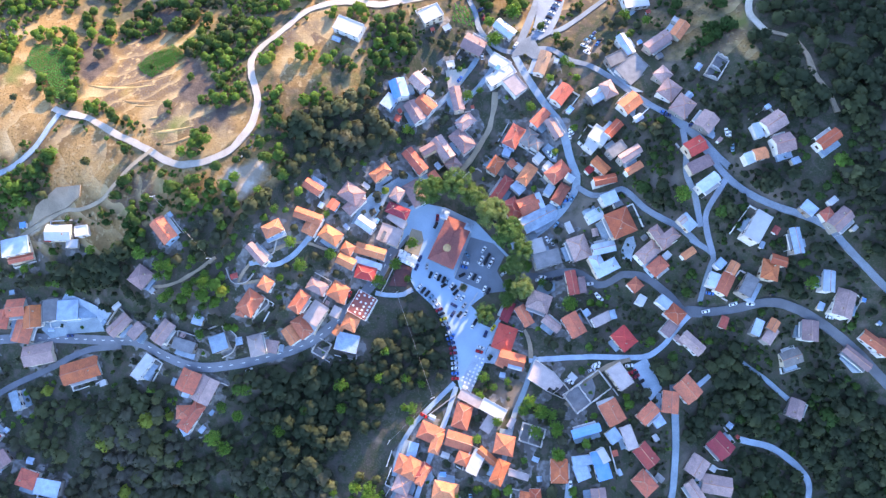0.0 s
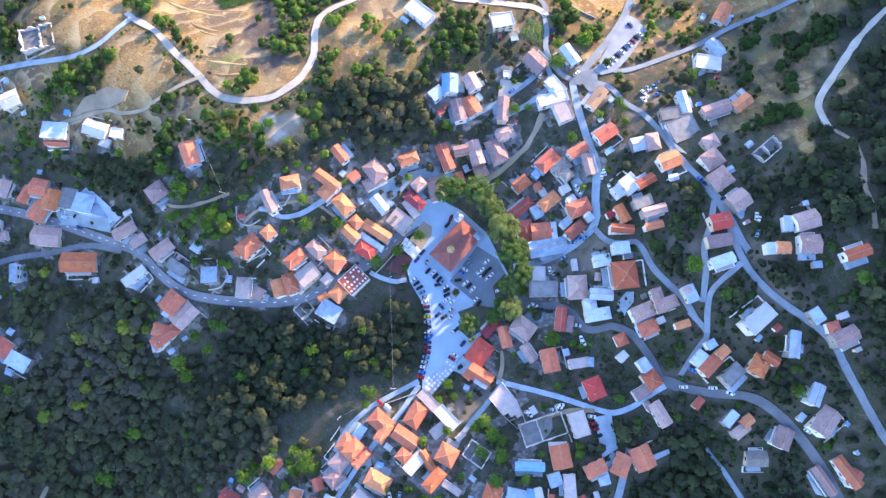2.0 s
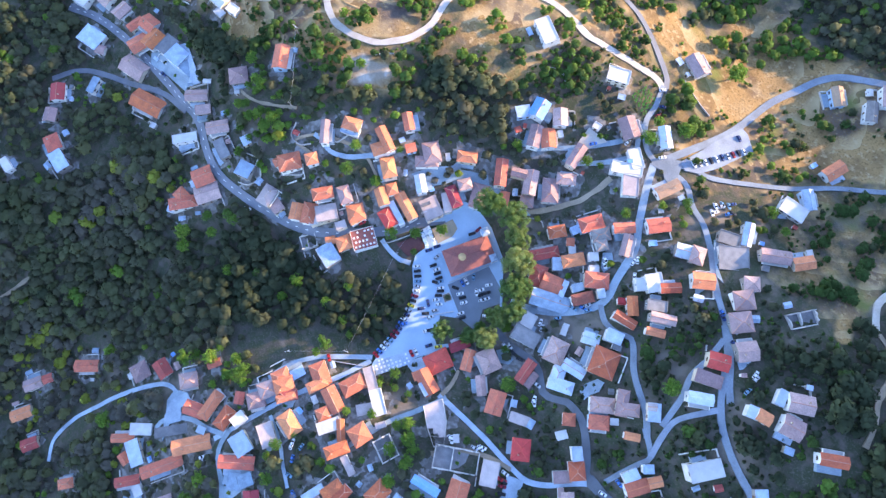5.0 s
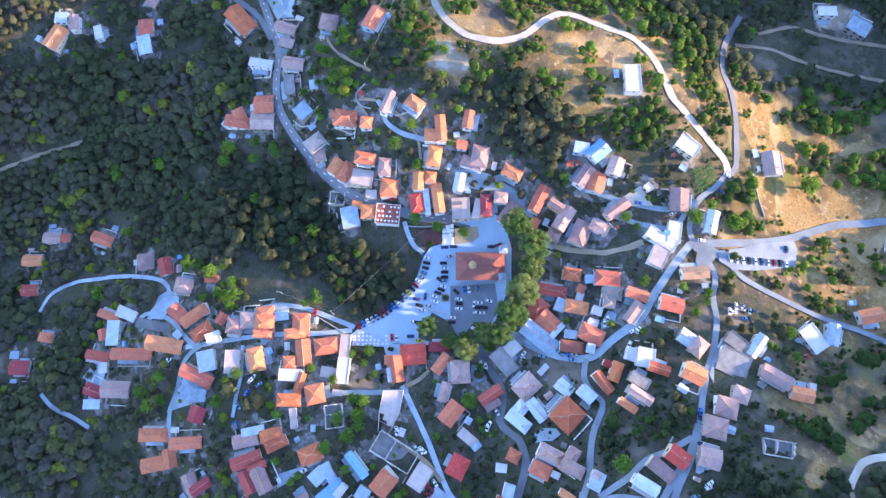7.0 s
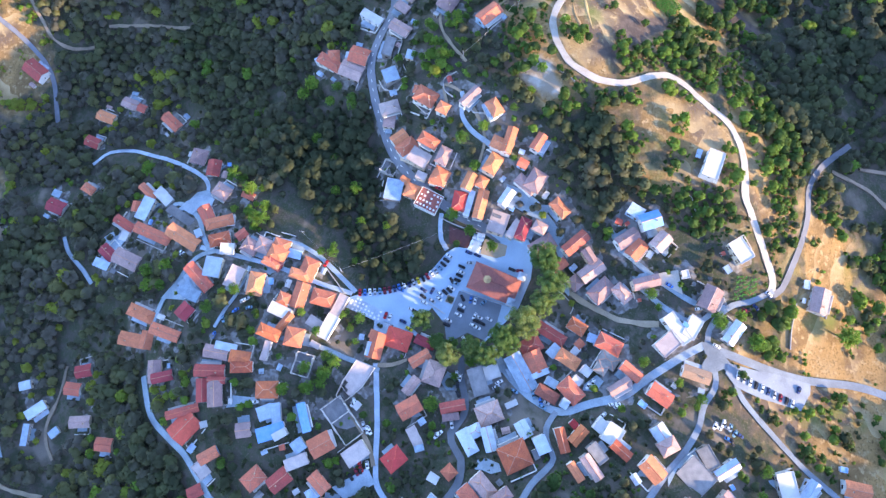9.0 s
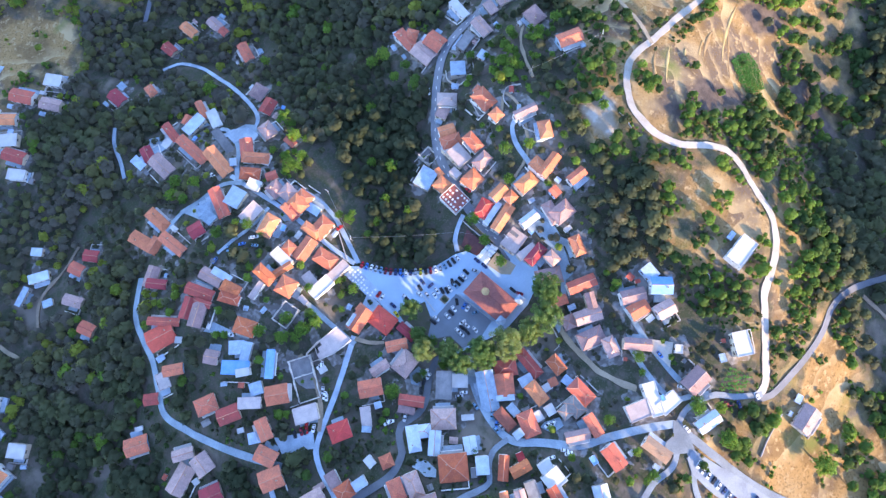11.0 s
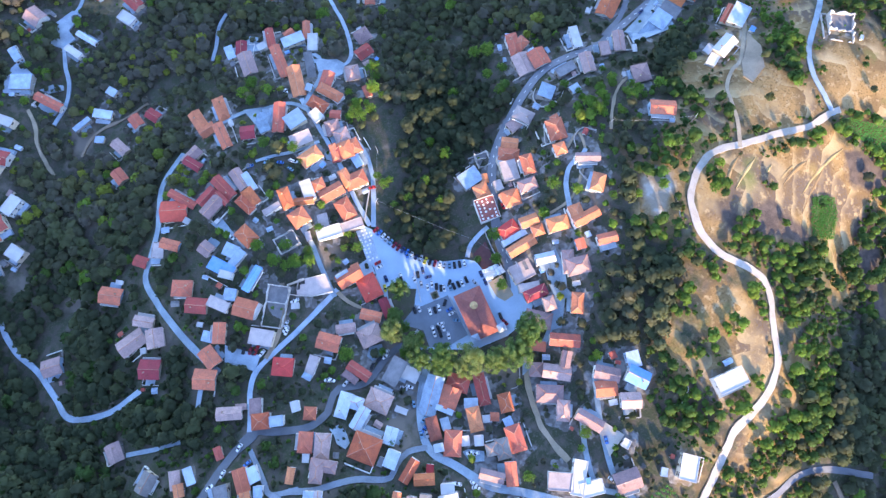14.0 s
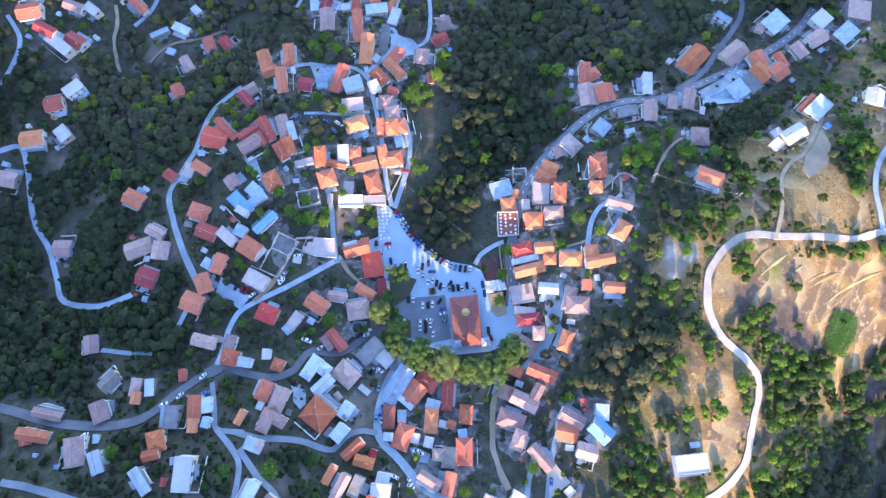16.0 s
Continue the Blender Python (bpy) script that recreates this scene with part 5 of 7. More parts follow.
house(-98.7, -29.8, 6.3, 6.3, 61, 5.6, 'h', 'o')
house(29.6, 94.0, 17.2, 6.6, 33, 5.6, 'f', 'w', ((3.9, 7.2, 6.9, 11.9, 24, 5.2, 'f', 'w'), (3.6, -8.7, 8.5, 12.6, 6, 5.4, 'f', 'l'), (0.6, 4.6, 2.8, 1.9, 15, 6.3, 'f', 'v'),))
house(13.8, 112.7, 12.6, 9.4, -29, 5.6, 'g', 'p')
house(32.0, 124.1, 12.6, 6.1, -40, 5.6, 'g', 'c')
house(53.5, 101.3, 13.9, 6.2, 71, 5.6, 'g', 'n')
house(-13.9, 75.5, 10.6, 7.8, -41, 5.6, 'g', 'o')
house(128.0, 41.3, 9.7, 7.5, 30, 5.6, 'g', 's', ((-2.6, -9.3, 12.7, 6.2, -4, 3.6, 'f', 'p'),))
house(133.6, 22.0, 11.5, 5.0, 36, 5.6, 'g', 'c')
house(164.3, 50.6, 11.1, 8.3, 34, 5.6, 'g', 'p', ((-7.9, 1.2, 3.9, 7.6, -17, 4.0, 'f', 'c'),))
house(168.0, 39.4, 9.3, 8.8, 17, 5.6, 'g', 'p')
house(157.1, 34.5, 6.2, 5.2, 15, 5.6, 'g', 'o', ((-4.8, -0.2, 4.7, 5.5, 7, 4.6, 'f', 'c'),))
house(188.4, 40.4, 12.1, 5.0, 36, 5.6, 'g', 'e')
house(-7.8, -108.2, 12.8, 8.9, -22, 5.6, 'h', 'o', ((4.8, -3.3, 11.3, 5.5, 95, 5.2, 'h', 'o'),))
house(-17.0, -127.3, 10.6, 9.0, 64, 5.6, 'h', 'o', ((-0.4, -6.2, 10.7, 3.7, -2, 5.2, 'h', 'o'),))
house(-17.9, -118.2, 9.6, 5.0, 75, 3.2, 'f', 'b')
house(7.9, -111.7, 14.1, 7.5, -16, 5.6, 'g', 'o', ((4.4, -8.1, 6.8, 6.6, 175, 5.0, 'h', 'o'), (11.3, -7.7, 12.3, 6.3, 81, 4.4, 'f', 'w'), (16.4, -2.9, 11.1, 3.8, -23, 4.8, 'g', 'e'),))
house(9.4, -98.5, 13.1, 8.4, 75, 5.6, 'h', 'o', ((10.1, -1.7, 5.3, 13.0, -12, 5.2, 'f', 'l'),))
house(25.9, -94.6, 6.3, 13.9, 62, 5.6, 'f', 'w', ((-8.1, -1.7, 8.5, 5.7, -5, 2.6, 'f', 'l'), (-1.5, -12.0, 5.4, 2.8, -2, 2.4, 'f', 'l'),))
house(31.7, -112.8, 9.8, 9.6, 169, 5.6, 'h', 'o')
house(29.1, -126.8, 12.2, 6.0, 66, 5.6, 'h', 'e')
house(0.7, -137.7, 12.9, 8.4, -9, 5.6, 'h', 'o')
house(-3.6, -150.8, 8.2, 12.7, 67, 5.6, 'f', 'l')
house(74.3, -104.6, 14.8, 3.8, 16, 4.3, 'g', 'v')
house(95.1, -56.3, 10.5, 8.9, -51, 5.6, 'h', 's')
house(130.0, -58.5, 12.6, 6.0, -43, 5.6, 'g', 'p', ((-5.7, -3.0, 5.4, 2.8, 1, 3.6, 'f', 'p'),))
house(144.5, -28.4, 10.9, 6.0, 62, 5.6, 'g', 'o', ((-0.8, 5.9, 7.5, 5.1, 8, 4.6, 'f', 'c'), (8.9, 0.5, 6.3, 4.6, -3, 5.0, 'g', 'o'), (7.5, 7.3, 5.0, 4.0, -15, 5.4, 'f', 'b'),))
house(146.3, -47.5, 5.8, 3.3, 68, 3.6, 'g', 'r')
house(170.4, -54.0, 8.7, 4.8, 54, 5.6, 'g', 'p', ((-0.8, 7.9, 8.5, 4.4, 11, 4.6, 'f', 'c'), (5.2, 2.0, 5.9, 4.8, 3, 4.6, 'g', 'o'),))
house(-67.8, -224.9, 13.6, 4.4, -133, 4.3, 'g', 'r')
house(-62.6, -211.3, 6.6, 12.7, 135, 4.6, 'f', 'w')
house(-54.6, -222.6, 15.1, 7.3, 158, 5.6, 'f', 'c')
house(-45.6, -236.9, 14.2, 5.1, -123, 4.6, 'g', 'r')
house(-35.6, -212.2, 24.5, 6.4, 66, 5.6, 'g', 'r')
house(-31.5, -189.6, 21.5, 8.1, 58, 5.6, 'g', 'o', ((6.7, 7.0, 3.9, 4.8, 57, 3.6, 'f', 'c'),))
house(-47.0, -195.1, 20.2, 5.4, 56, 3.6, 'f', 'g')
house(-45.6, -176.1, 11.9, 7.5, -153, 5.6, 'g', 'r', ((-8.7, -5.6, 16.9, 6.5, -104, 5.6, 'h', 'o'), (-11.1, -12.5, 4.1, 6.7, -115, 4.6, 'f', 'w'),))
house(-28.4, -164.5, 12.0, 7.2, 103, 5.6, 'h', 'e')
house(-31.0, -151.1, 6.2, 4.8, 129, 4.3, 'g', 'r')
house(-21.9, -158.6, 8.0, 6.5, 87, 4.3, 'f', 'w')
house(-22.9, -144.3, 9.2, 8.3, -120, 5.6, 'h', 'p')
house(-22.8, -135.6, 9.4, 8.5, -111, 5.6, 'h', 'p')
house(-22.9, -125.2, 9.3, 6.8, -107, 5.6, 'h', 'o')
house(-11.5, -128.8, 9.4, 5.1, -124, 4.6, 'h', 'r')
house(-10.7, -165.8, 9.5, 11.6, 80, 5.0, 'f', 'c')
house(-4.8, -173.9, 19.3, 6.6, 43, 5.6, 'g', 'r')
house(1.8, -181.9, 8.8, 7.9, 129, 3.0, 'f', 'b')
house(-20.1, -228.9, 16.5, 9.3, 65, 5.6, 'g', 'p')
house(-26.0, -245.0, 10.8, 6.9, -133, 4.6, 'g', 'd')
house(15.1, -211.5, 16.1, 6.7, 67, 5.6, 'h', 'o')
house(30.7, -216.0, 15.9, 7.5, 78, 5.6, 'g', 'o', ((9.0, 1.7, 10.2, 7.2, 92, 5.0, 'g', 'o'),))
house(27.3, -191.9, 17.3, 6.1, 70, 5.6, 'g', 'r')
house(49.5, -197.2, 12.3, 6.8, -176, 5.6, 'g', 'p', ((-3.4, -5.1, 11.7, 5.4, -82, 4.6, 'g', 'd'),))
house(39.5, -156.2, 13.0, 6.5, 79, 5.6, 'g', 'p', ((4.8, 4.0, 12.1, 4.0, -1, 4.4, 'f', 'c'),))
house(42.4, -141.9, 10.8, 6.2, 81, 5.6, 'h', 'e', ((2.1, -5.1, 11.5, 5.5, 11, 5.2, 'h', 'e'),))
house(49.5, -159.3, 16.0, 6.1, 88, 5.6, 'g', 'r')
house(61.9, -155.2, 13.0, 7.3, 5, 5.6, 'g', 'p', ((-2.6, -7.4, 12.2, 6.9, -1, 5.0, 'g', 'd'), (-7.1, 1.0, 9.4, 3.3, 84, 5.0, 'g', 'r'),))
house(59.9, -125.1, 11.4, 8.3, 90, 5.6, 'h', 'e')
house(71.5, -175.5, 17.8, 4.1, 105, 5.6, 'g', 'r')
house(39.0, -127.7, 10.5, 3.2, 165, 4.3, 'f', 'l')
house(79.8, -173.8, 15.3, 12.1, 137, 5.6, 'g', 's', ((8.6, -7.2, 3.7, 3.4, -32, 4.0, 'f', 'w'),))
house(94.5, -158.0, 10.6, 5.5, 119, 5.6, 'g', 'r')
house(102.5, -163.8, 6.9, 9.3, 131, 2.0, 'f', 'l')
house(81.8, -121.8, 14.7, 7.3, 106, 4.6, 'f', 'v', ((4.8, 8.6, 4.6, 10.6, -9, 4.0, 'f', 'b'), (4.5, -2.4, 7.2, 3.9, 13, 5.2, 'f', 'w'),))
house(88.0, -94.8, 11.5, 9.5, 118, 5.6, 'g', 'o', ((6.0, 0.1, 2.5, 9.0, -8, 3.4, 'f', 'w'),))
house(88.6, -106.9, 6.5, 6.5, 125, 4.0, 'f', 'b')
house(96.7, -107.6, 11.9, 5.8, 110, 4.6, 'f', 'l')
house(92.4, -76.3, 12.5, 8.4, 124, 5.6, 'f', 'l')
house(105.6, -131.2, 10.9, 8.5, 132, 5.6, 'h', 'r')
house(106.0, -116.7, 11.2, 8.0, 129, 5.6, 'g', 'r')
house(106.9, -95.2, 10.9, 6.2, 43, 5.6, 'g', 'r')
house(80.9, -137.7, 7.2, 7.1, 97, 4.3, 'g', 'p')
house(-144.3, -101.9, 16.8, 6.8, 57, 5.6, 'h', 'r', ((-0.5, 5.1, 7.7, 7.1, 125, 5.2, 'h', 'r'), (-8.7, 0.3, 6.8, 4.1, 70, 3.2, 'f', 'b'),))
house(-144.5, -82.2, 11.4, 10.6, 70, 5.6, 'g', 'r', ((-5.5, -0.4, 7.2, 3.9, 5, 4.0, 'f', 'c'),))
house(-135.4, -86.9, 13.9, 10.3, 66, 5.6, 'g', 'p')
house(-106.0, -62.0, 11.2, 7.4, 106, 5.6, 'h', 'l')
house(-98.4, -62.4, 6.9, 7.5, 82, 3.6, 'f', 'p')
house(-107.4, -39.8, 12.4, 9.5, 59, 5.6, 'h', 'o', ((-5.7, 2.0, 6.5, 4.6, -166, 5.2, 'h', 'o'),))
house(-102.8, -14.4, 13.3, 4.4, 134, 5.6, 'g', 'p')
house(-115.7, -25.9, 3.1, 2.1, -162, 2.8, 'g', 'r')
house(-137.0, -49.3, 4.7, 5.6, 74, 2.8, 'f', 'c')
house(2.7, 43.4, 7.0, 6.5, -140, 5.6, 'h', 'p')
house(9.5, 67.5, 10.3, 6.2, 39, 5.0, 'h', 'p')
house(4.2, 80.1, 14.0, 5.8, 103, 5.6, 'g', 'p')
house(56.9, -390.1, 12.9, 12.0, 96, 5.6, 'g', 'p')
house(42.0, -348.9, 16.7, 3.5, 102, 4.0, 'g', 'c')
house(55.5, -345.8, 13.3, 4.9, 99, 4.3, 'f', 'w')
house(11.0, -340.3, 7.6, 12.3, -169, 4.6, 'f', 'w')
house(-1.3, -349.2, 15.8, 8.4, 91, 5.6, 'g', 'r')
house(92.2, -322.0, 21.3, 5.6, 106, 5.6, 'g', 'r')
house(96.0, -348.8, 14.8, 10.8, 134, 4.6, 'f', 'b')
house(85.6, -371.4, 5.6, 11.2, 169, 4.3, 'f', 'b')
house(120.8, -327.7, 11.3, 6.3, 114, 5.6, 'f', 'w')
house(56.8, -297.7, 5.2, 7.1, -165, 4.0, 'f', 'c')
house(72.0, -287.2, 13.0, 5.8, 125, 4.3, 'f', 'c')
house(-281.0, 43.0, 20.0, 15.0, -146, 3.0, 'r', 'w')
house(-219.3, -1.4, 13.6, 8.3, -179, 5.6, 'g', 'w', ((6.7, 0.9, 7.3, 3.3, -100, 3.6, 'f', 's'),))
house(-211.9, -7.2, 6.2, 4.4, -178, 2.8, 'f', 'w')
house(-251.1, -41.9, 10.0, 9.7, 7, 5.6, 'g', 'r')
house(-241.1, -47.0, 12.2, 9.5, 99, 5.6, 'g', 'e')
house(-227.9, -43.3, 9.5, 12.2, 9, 5.0, 'f', 'g', ((10.6, -1.7, 11.7, 11.1, -4, 4.6, 'f', 'b'), (21.5, -4.6, 10.5, 6.0, -7, 3.4, 'f', 'b'),))
house(-184.1, -51.8, 13.0, 6.3, 48, 5.6, 'g', 'p')
house(-174.0, -54.9, 9.0, 5.8, 52, 4.0, 'f', 'p')
house(-157.0, -55.8, 12.5, 7.1, 57, 5.6, 'g', 'p')
house(-145.4, -62.8, 12.2, 6.0, -16, 5.0, 'f', 'g')
house(-171.0, -74.6, 14.5, 5.3, 57, 5.6, 'f', 'w')
house(-238.5, -68.2, 16.7, 11.3, 12, 5.6, 'g', 'p')
house(-211.4, -77.0, 21.1, 11.4, 18, 5.6, 'g', 'e')
# roof colours of these two are darkened to match their shade
house(94.1, 100.2, 10.9, 6.7, 27, 4.6, 'f', 'g')
house(99.8, 109.2, 12.5, 4.7, -61, 5.6, 'g', 'b')
house(116.2, 85.6, 7.4, 7.0, 42, 5.6, 'h', 'p')
house(118.3, 75.3, 9.9, 9.1, 51, 5.6, 'h', 'p')
house(116.9, 108.5, 15.2, 6.7, 37, 5.6, 'g', 'p')
house(109.2, 141.5, 14.0, 8.8, 9, 5.6, 'f', 'w')
house(184.3, -65.0, 10.3, 7.4, 19, 4.3, 'g', 'k')
house(218.3, -64.8, 15.6, 4.4, 139, 5.6, 'g', 'p')
house(226.3, -57.5, 16.5, 5.5, 142, 5.6, 'g', 'o', ((-4.5, -1.4, 8.1, 5.5, 108, 5.2, 'g', 'r'),))
house(205.6, -37.8, 13.6, 9.2, 70, 5.6, 'g', 'p')
house(195.4, -27.1, 10.4, 5.3, 82, 5.6, 'g', 'c')
house(191.1, -51.3, 10.1, 7.9, 83, 5.6, 'g', 'p')
house(165.8, -21.7, 9.6, 7.9, -104, 5.6, 'h', 'e', ((-5.6, 2.8, 7.5, 4.6, -93, 4.6, 'g', 'e'),))
house(157.3, -0.9, 15.8, 8.1, 58, 5.6, 'f', 'w')
house(176.4, -7.9, 12.6, 4.5, 97, 5.6, 'g', 'b')
house(-247.6, -54.7, 13.4, 10.0, 81, 5.6, 'g', 'r')
house(-259.6, -48.4, 10.4, 5.5, -94, 5.6, 'g', 'r')

build_ground()


# ---- church ----
def church():
    base = new("church")
    base.matrix_basis = pose(1.5, -1.2, gz(1.5, -1.2) + 0.6, 0, 0, 67)
    tagged(base, "large stone church with a broad red tiled roof and dome", "church")
    L, W, e, r = 27.0, 15.0, 6.6, 2.6
    mesh_object("wall", *box(-L / 2 + 0.4, L / 2 - 0.4, -W / 2 + 0.4, W / 2 - 0.4, -2, e), WALL[2], base)
    roof = mesh_object("roof", *hip_roof(L, W, e, r, 0.6), OLDTILE, base, "dull red tiled hipped roof")
    kx = (L - W) / 2
    for a, b in [((-kx, 0, e + r + 0.04), (kx, 0, e + r + 0.04))] + [((i * kx, 0, e + r + 0.04), (i * (L / 2 + 0.6), j * (W / 2 + 0.6), e - 0.2)) for i in (-1, 1) for j in (-1, 1)]:
        mesh_object("ridge_cap", *bar(a, b, 0.2, 0.12), OLDTILE, roof)
    # drum and pyramidal dome
    n = 8
    ring = [(1.9 * math.cos(2 * math.pi * i / n), 1.9 * math.sin(2 * math.pi * i / n)) for i in range(n)]
    v = [(a, b, e + 1) for a, b in ring] + [(a, b, e + r + 1.3) for a, b in ring]
    f = [(i, (i + 1) % n, n + (i + 1) % n, n + i) for i in range(n)] + [tuple(range(n, 2 * n))]
    drum = mesh_object("drum", v, f, WALL[1], base)
    drum.location.x = -4.5
    v = [(a * 1.25, b * 1.25, e + r + 1.2) for a, b in ring] + [(0, 0, e + r + 3.1)]
    f = [(i, (i + 1) % n, n) for i in range(n)] + [tuple(range(n - 1, -1, -1))]
    dome = mesh_object("dome", v, f, GOLD, base, "pale golden faceted dome")
    dome.location.x = -4.5
    for side in (-1, 1):
        for i in range(5):
            share("window", WINDOW, base, pose(-9 + i * 4.5, side * (W / 2 - 0.4), 3.4, 0, 0, 0 if side < 0 else 180))
    share("door", DOOR, base, pose(-L / 2 + 0.4, 0, 0, 0, 0, -90))
    return base


church()
for tx, ty, th in ((-1.8, 14.5, 7.5), (12.4, 8.0, 6.0)):
    tower = new("bell_tower")
    tower.matrix_basis = pose(tx, ty, gz(tx, ty) + 0.5, 0, 0, 67)
    tagged(tower, "small square white tower with a pyramid cap beside the church", "tower")
    mesh_object("wall", *box(-2, 2, -2, 2, -1.5, th), WALL[0], tower)
    mesh_object("roof", *hip_roof(4.2, 4.1, th, 0.9, 0.25), ROOF["b"], tower)


# ---- terraces round the square ----
TERRACE = material("red_paving", (0.29, 0.085, 0.075), 0.8, 0.4, 0.2)
CLOTH = material("canvas", (0.72, 0.71, 0.7), 0.9, 1, 0.08)
RAIL = material("galvanised_steel", (0.4, 0.41, 0.42), 0.5, metal=0.6)
SOIL_AND_SHADE = material("soil_and_shade", (0.085, 0.075, 0.058), 0.95, 0.3, 0.25, (0.06, 0.065, 0.036), 0.5, 2, 0.5)
COURT = material("dark_red_paving", (0.12, 0.05, 0.05), 0.85, 0.4, 0.2)
area("court", ((-33.6, -26.5), (-28.2, -13.3), (-20.5, -15.8), (-23.8, -26.7)), COURT, "dark red-brown paved court below the street", 0.9)
# darker than the square, partly to carry the tree shade over the bays
area("parking", ((4.3, -21.0), (13.4, 3.3), (27.2, -0.9), (40.4, -15.4), (31.6, -40.5), (22.5, -40.2), (21.1, -28.3)), PARKING, "grey paved parking bays in the square", 0.9)
area("cafe_terrace", ((-28.6, -12.0), (-27.0, -6.6), (-17.8, -9.7), (-19.8, -15.0)), PAVED, "pale paved cafe terrace with rows of tables", 0.95)
area("garden_bed", ((-25.5, -5.7), (-20.9, 7.1), (-15.2, 5.7), (-14.0, 0.6), (-17.0, -8.6)), DIRT, "planted earth bed with a low kerb beside the square", 1.05)
area("garden_bed", ((14.3, -36.9), (23.5, -29.8), (34.8, -28.7), (34.2, -34.8), (30.3, -43.6), (25.1, -49.8), (18.6, -46.9), (17.7, -40.7)), SOIL_AND_SHADE, "dark planted bed with low shrubs in the square", 1.0)
# dark sheet laid under the plane trees in place of their shade
area("garden_bed", ((29.0, -16.9), (33.5, -7.9), (44.4, -23.4), (48.2, -35.2), (42.1, -35.3), (35.0, -27.9)), SOIL_AND_SHADE, "dark ground under the plane trees, coloured for their shade", 1.02)
area("market_terrace", ((14.2, -86.3), (7.8, -81.3), (16.6, -64.0), (23.5, -66.0)), CONCRETE, "paved terrace crowded with small tables", 1.0)
TABLE_TOP = data("table_top", box(-0.55, 0.55, -0.55, 0.55, 0.70, 0.75), FRAME)
TABLE_LEG = data("leg", merge(box(-0.05, 0.05, -0.05, 0.05, 0.04, 0.7), box(-0.3, 0.3, -0.3, 0.3, 0.0, 0.04)), RAIL)
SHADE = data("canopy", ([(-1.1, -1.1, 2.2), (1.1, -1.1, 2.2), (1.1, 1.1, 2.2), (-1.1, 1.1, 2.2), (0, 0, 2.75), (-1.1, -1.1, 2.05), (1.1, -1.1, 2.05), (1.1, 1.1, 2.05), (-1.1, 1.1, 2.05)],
                        [(0, 1, 4), (1, 2, 4), (2, 3, 4), (3, 0, 4), (0, 5, 6, 1), (1, 6, 7, 2), (2, 7, 8, 3), (3, 8, 5, 0)]), CLOTH)
POLE = data("pole", box(-0.03, 0.03, -0.03, 0.03, 0.0, 2.7), RAIL)


def table(x, y, z, turn):
    base = new("cafe_table")
    base.matrix_basis = pose(x, y, z, 0, 0, turn)
    tagged(base, "small square white cafe table on a metal foot", "table", "cafe tables")
    share("table_top", TABLE_TOP, base, Matrix.Identity(4))
    share("leg", TABLE_LEG, base, Matrix.Identity(4))


def parasol(x, y, z, turn):
    base = new("parasol")
    base.matrix_basis = pose(x, y, z, 0, 0, turn)
    tagged(base, "open square off-white parasol over a cafe table", "parasol", "parasols")
    share("canopy", SHADE, base, Matrix.Identity(4))
    share("pole", POLE, base, Matrix.Identity(4))


def fill(poly, step, lift, turn, make, chance, seed):
    rnd = random.Random(seed)
    x0, x1, y0, y1 = min(p[0] for p in poly), max(p[0] for p in poly), min(p[1] for p in poly), max(p[1] for p in poly)
    cx, cy, c, s = (x0 + x1) / 2, (y0 + y1) / 2, math.cos(radians(turn)), math.sin(radians(turn))
    k = int(max(x1 - x0, y1 - y0) / step) + 1
    for i in range(-k, k + 1):
        for j in range(-k, k + 1):
            u, v = i * step + rnd.uniform(-0.25, 0.25), j * step + rnd.uniform(-0.25, 0.25)
            x, y = cx + u * c - v * s, cy + u * s + v * c
            if rnd.random() < chance and inside(np.array([x]), np.array([y]), poly)[0]:
                make(x, y, gz(x, y) + lift, turn + rnd.uniform(-12, 12))


fill(((-28.6, -12.0), (-27.0, -6.6), (-17.8, -9.7), (-19.8, -15.0)), 2.3, 0.95, 67, parasol, 0.8, 1)
fill(((14.2, -86.3), (7.8, -81.3), (16.6, -64.0), (23.5, -66.0)), 2.2, 1.0, 67, table, 0.85, 2)
fill(((14.2, -86.3), (7.8, -81.3), (16.6, -64.0), (23.5, -66.0)), 5.5, 1.0, 50, parasol, 0.4, 3)



def planter(x, y, r, turn):
    base = new("planter")
    base.matrix_basis = pose(x, y, gz(x, y) + 0.85, 0, 0, turn)
    tagged(base, "square raised planter with a pale kerb and dark shrubs", "planter")
    mesh_object("kerb", *merge(box(-r, r, -r, -r + 0.3, -0.3, 0.5), box(-r, r, r - 0.3, r, -0.3, 0.5), box(-r, -r + 0.3, -r + 0.3, r - 0.3, -0.3, 0.5), box(r - 0.3, r, -r + 0.3, r - 0.3, -0.3, 0.5)), PALESTONE, base)
    mesh_object("soil", *box(-r + 0.3, r - 0.3, -r + 0.3, r - 0.3, -0.3, 0.35), DIRT, base)
    rng = np.random.default_rng(3)
    ob = new("shrub", leaf_mesh("shrub", crown_leaves(rng, 700, r * 0.85, 2.6, 0.5, 6), OLIVE))
    ob.parent = base


planter(*(9.5, -26.5), 2.4, 67)


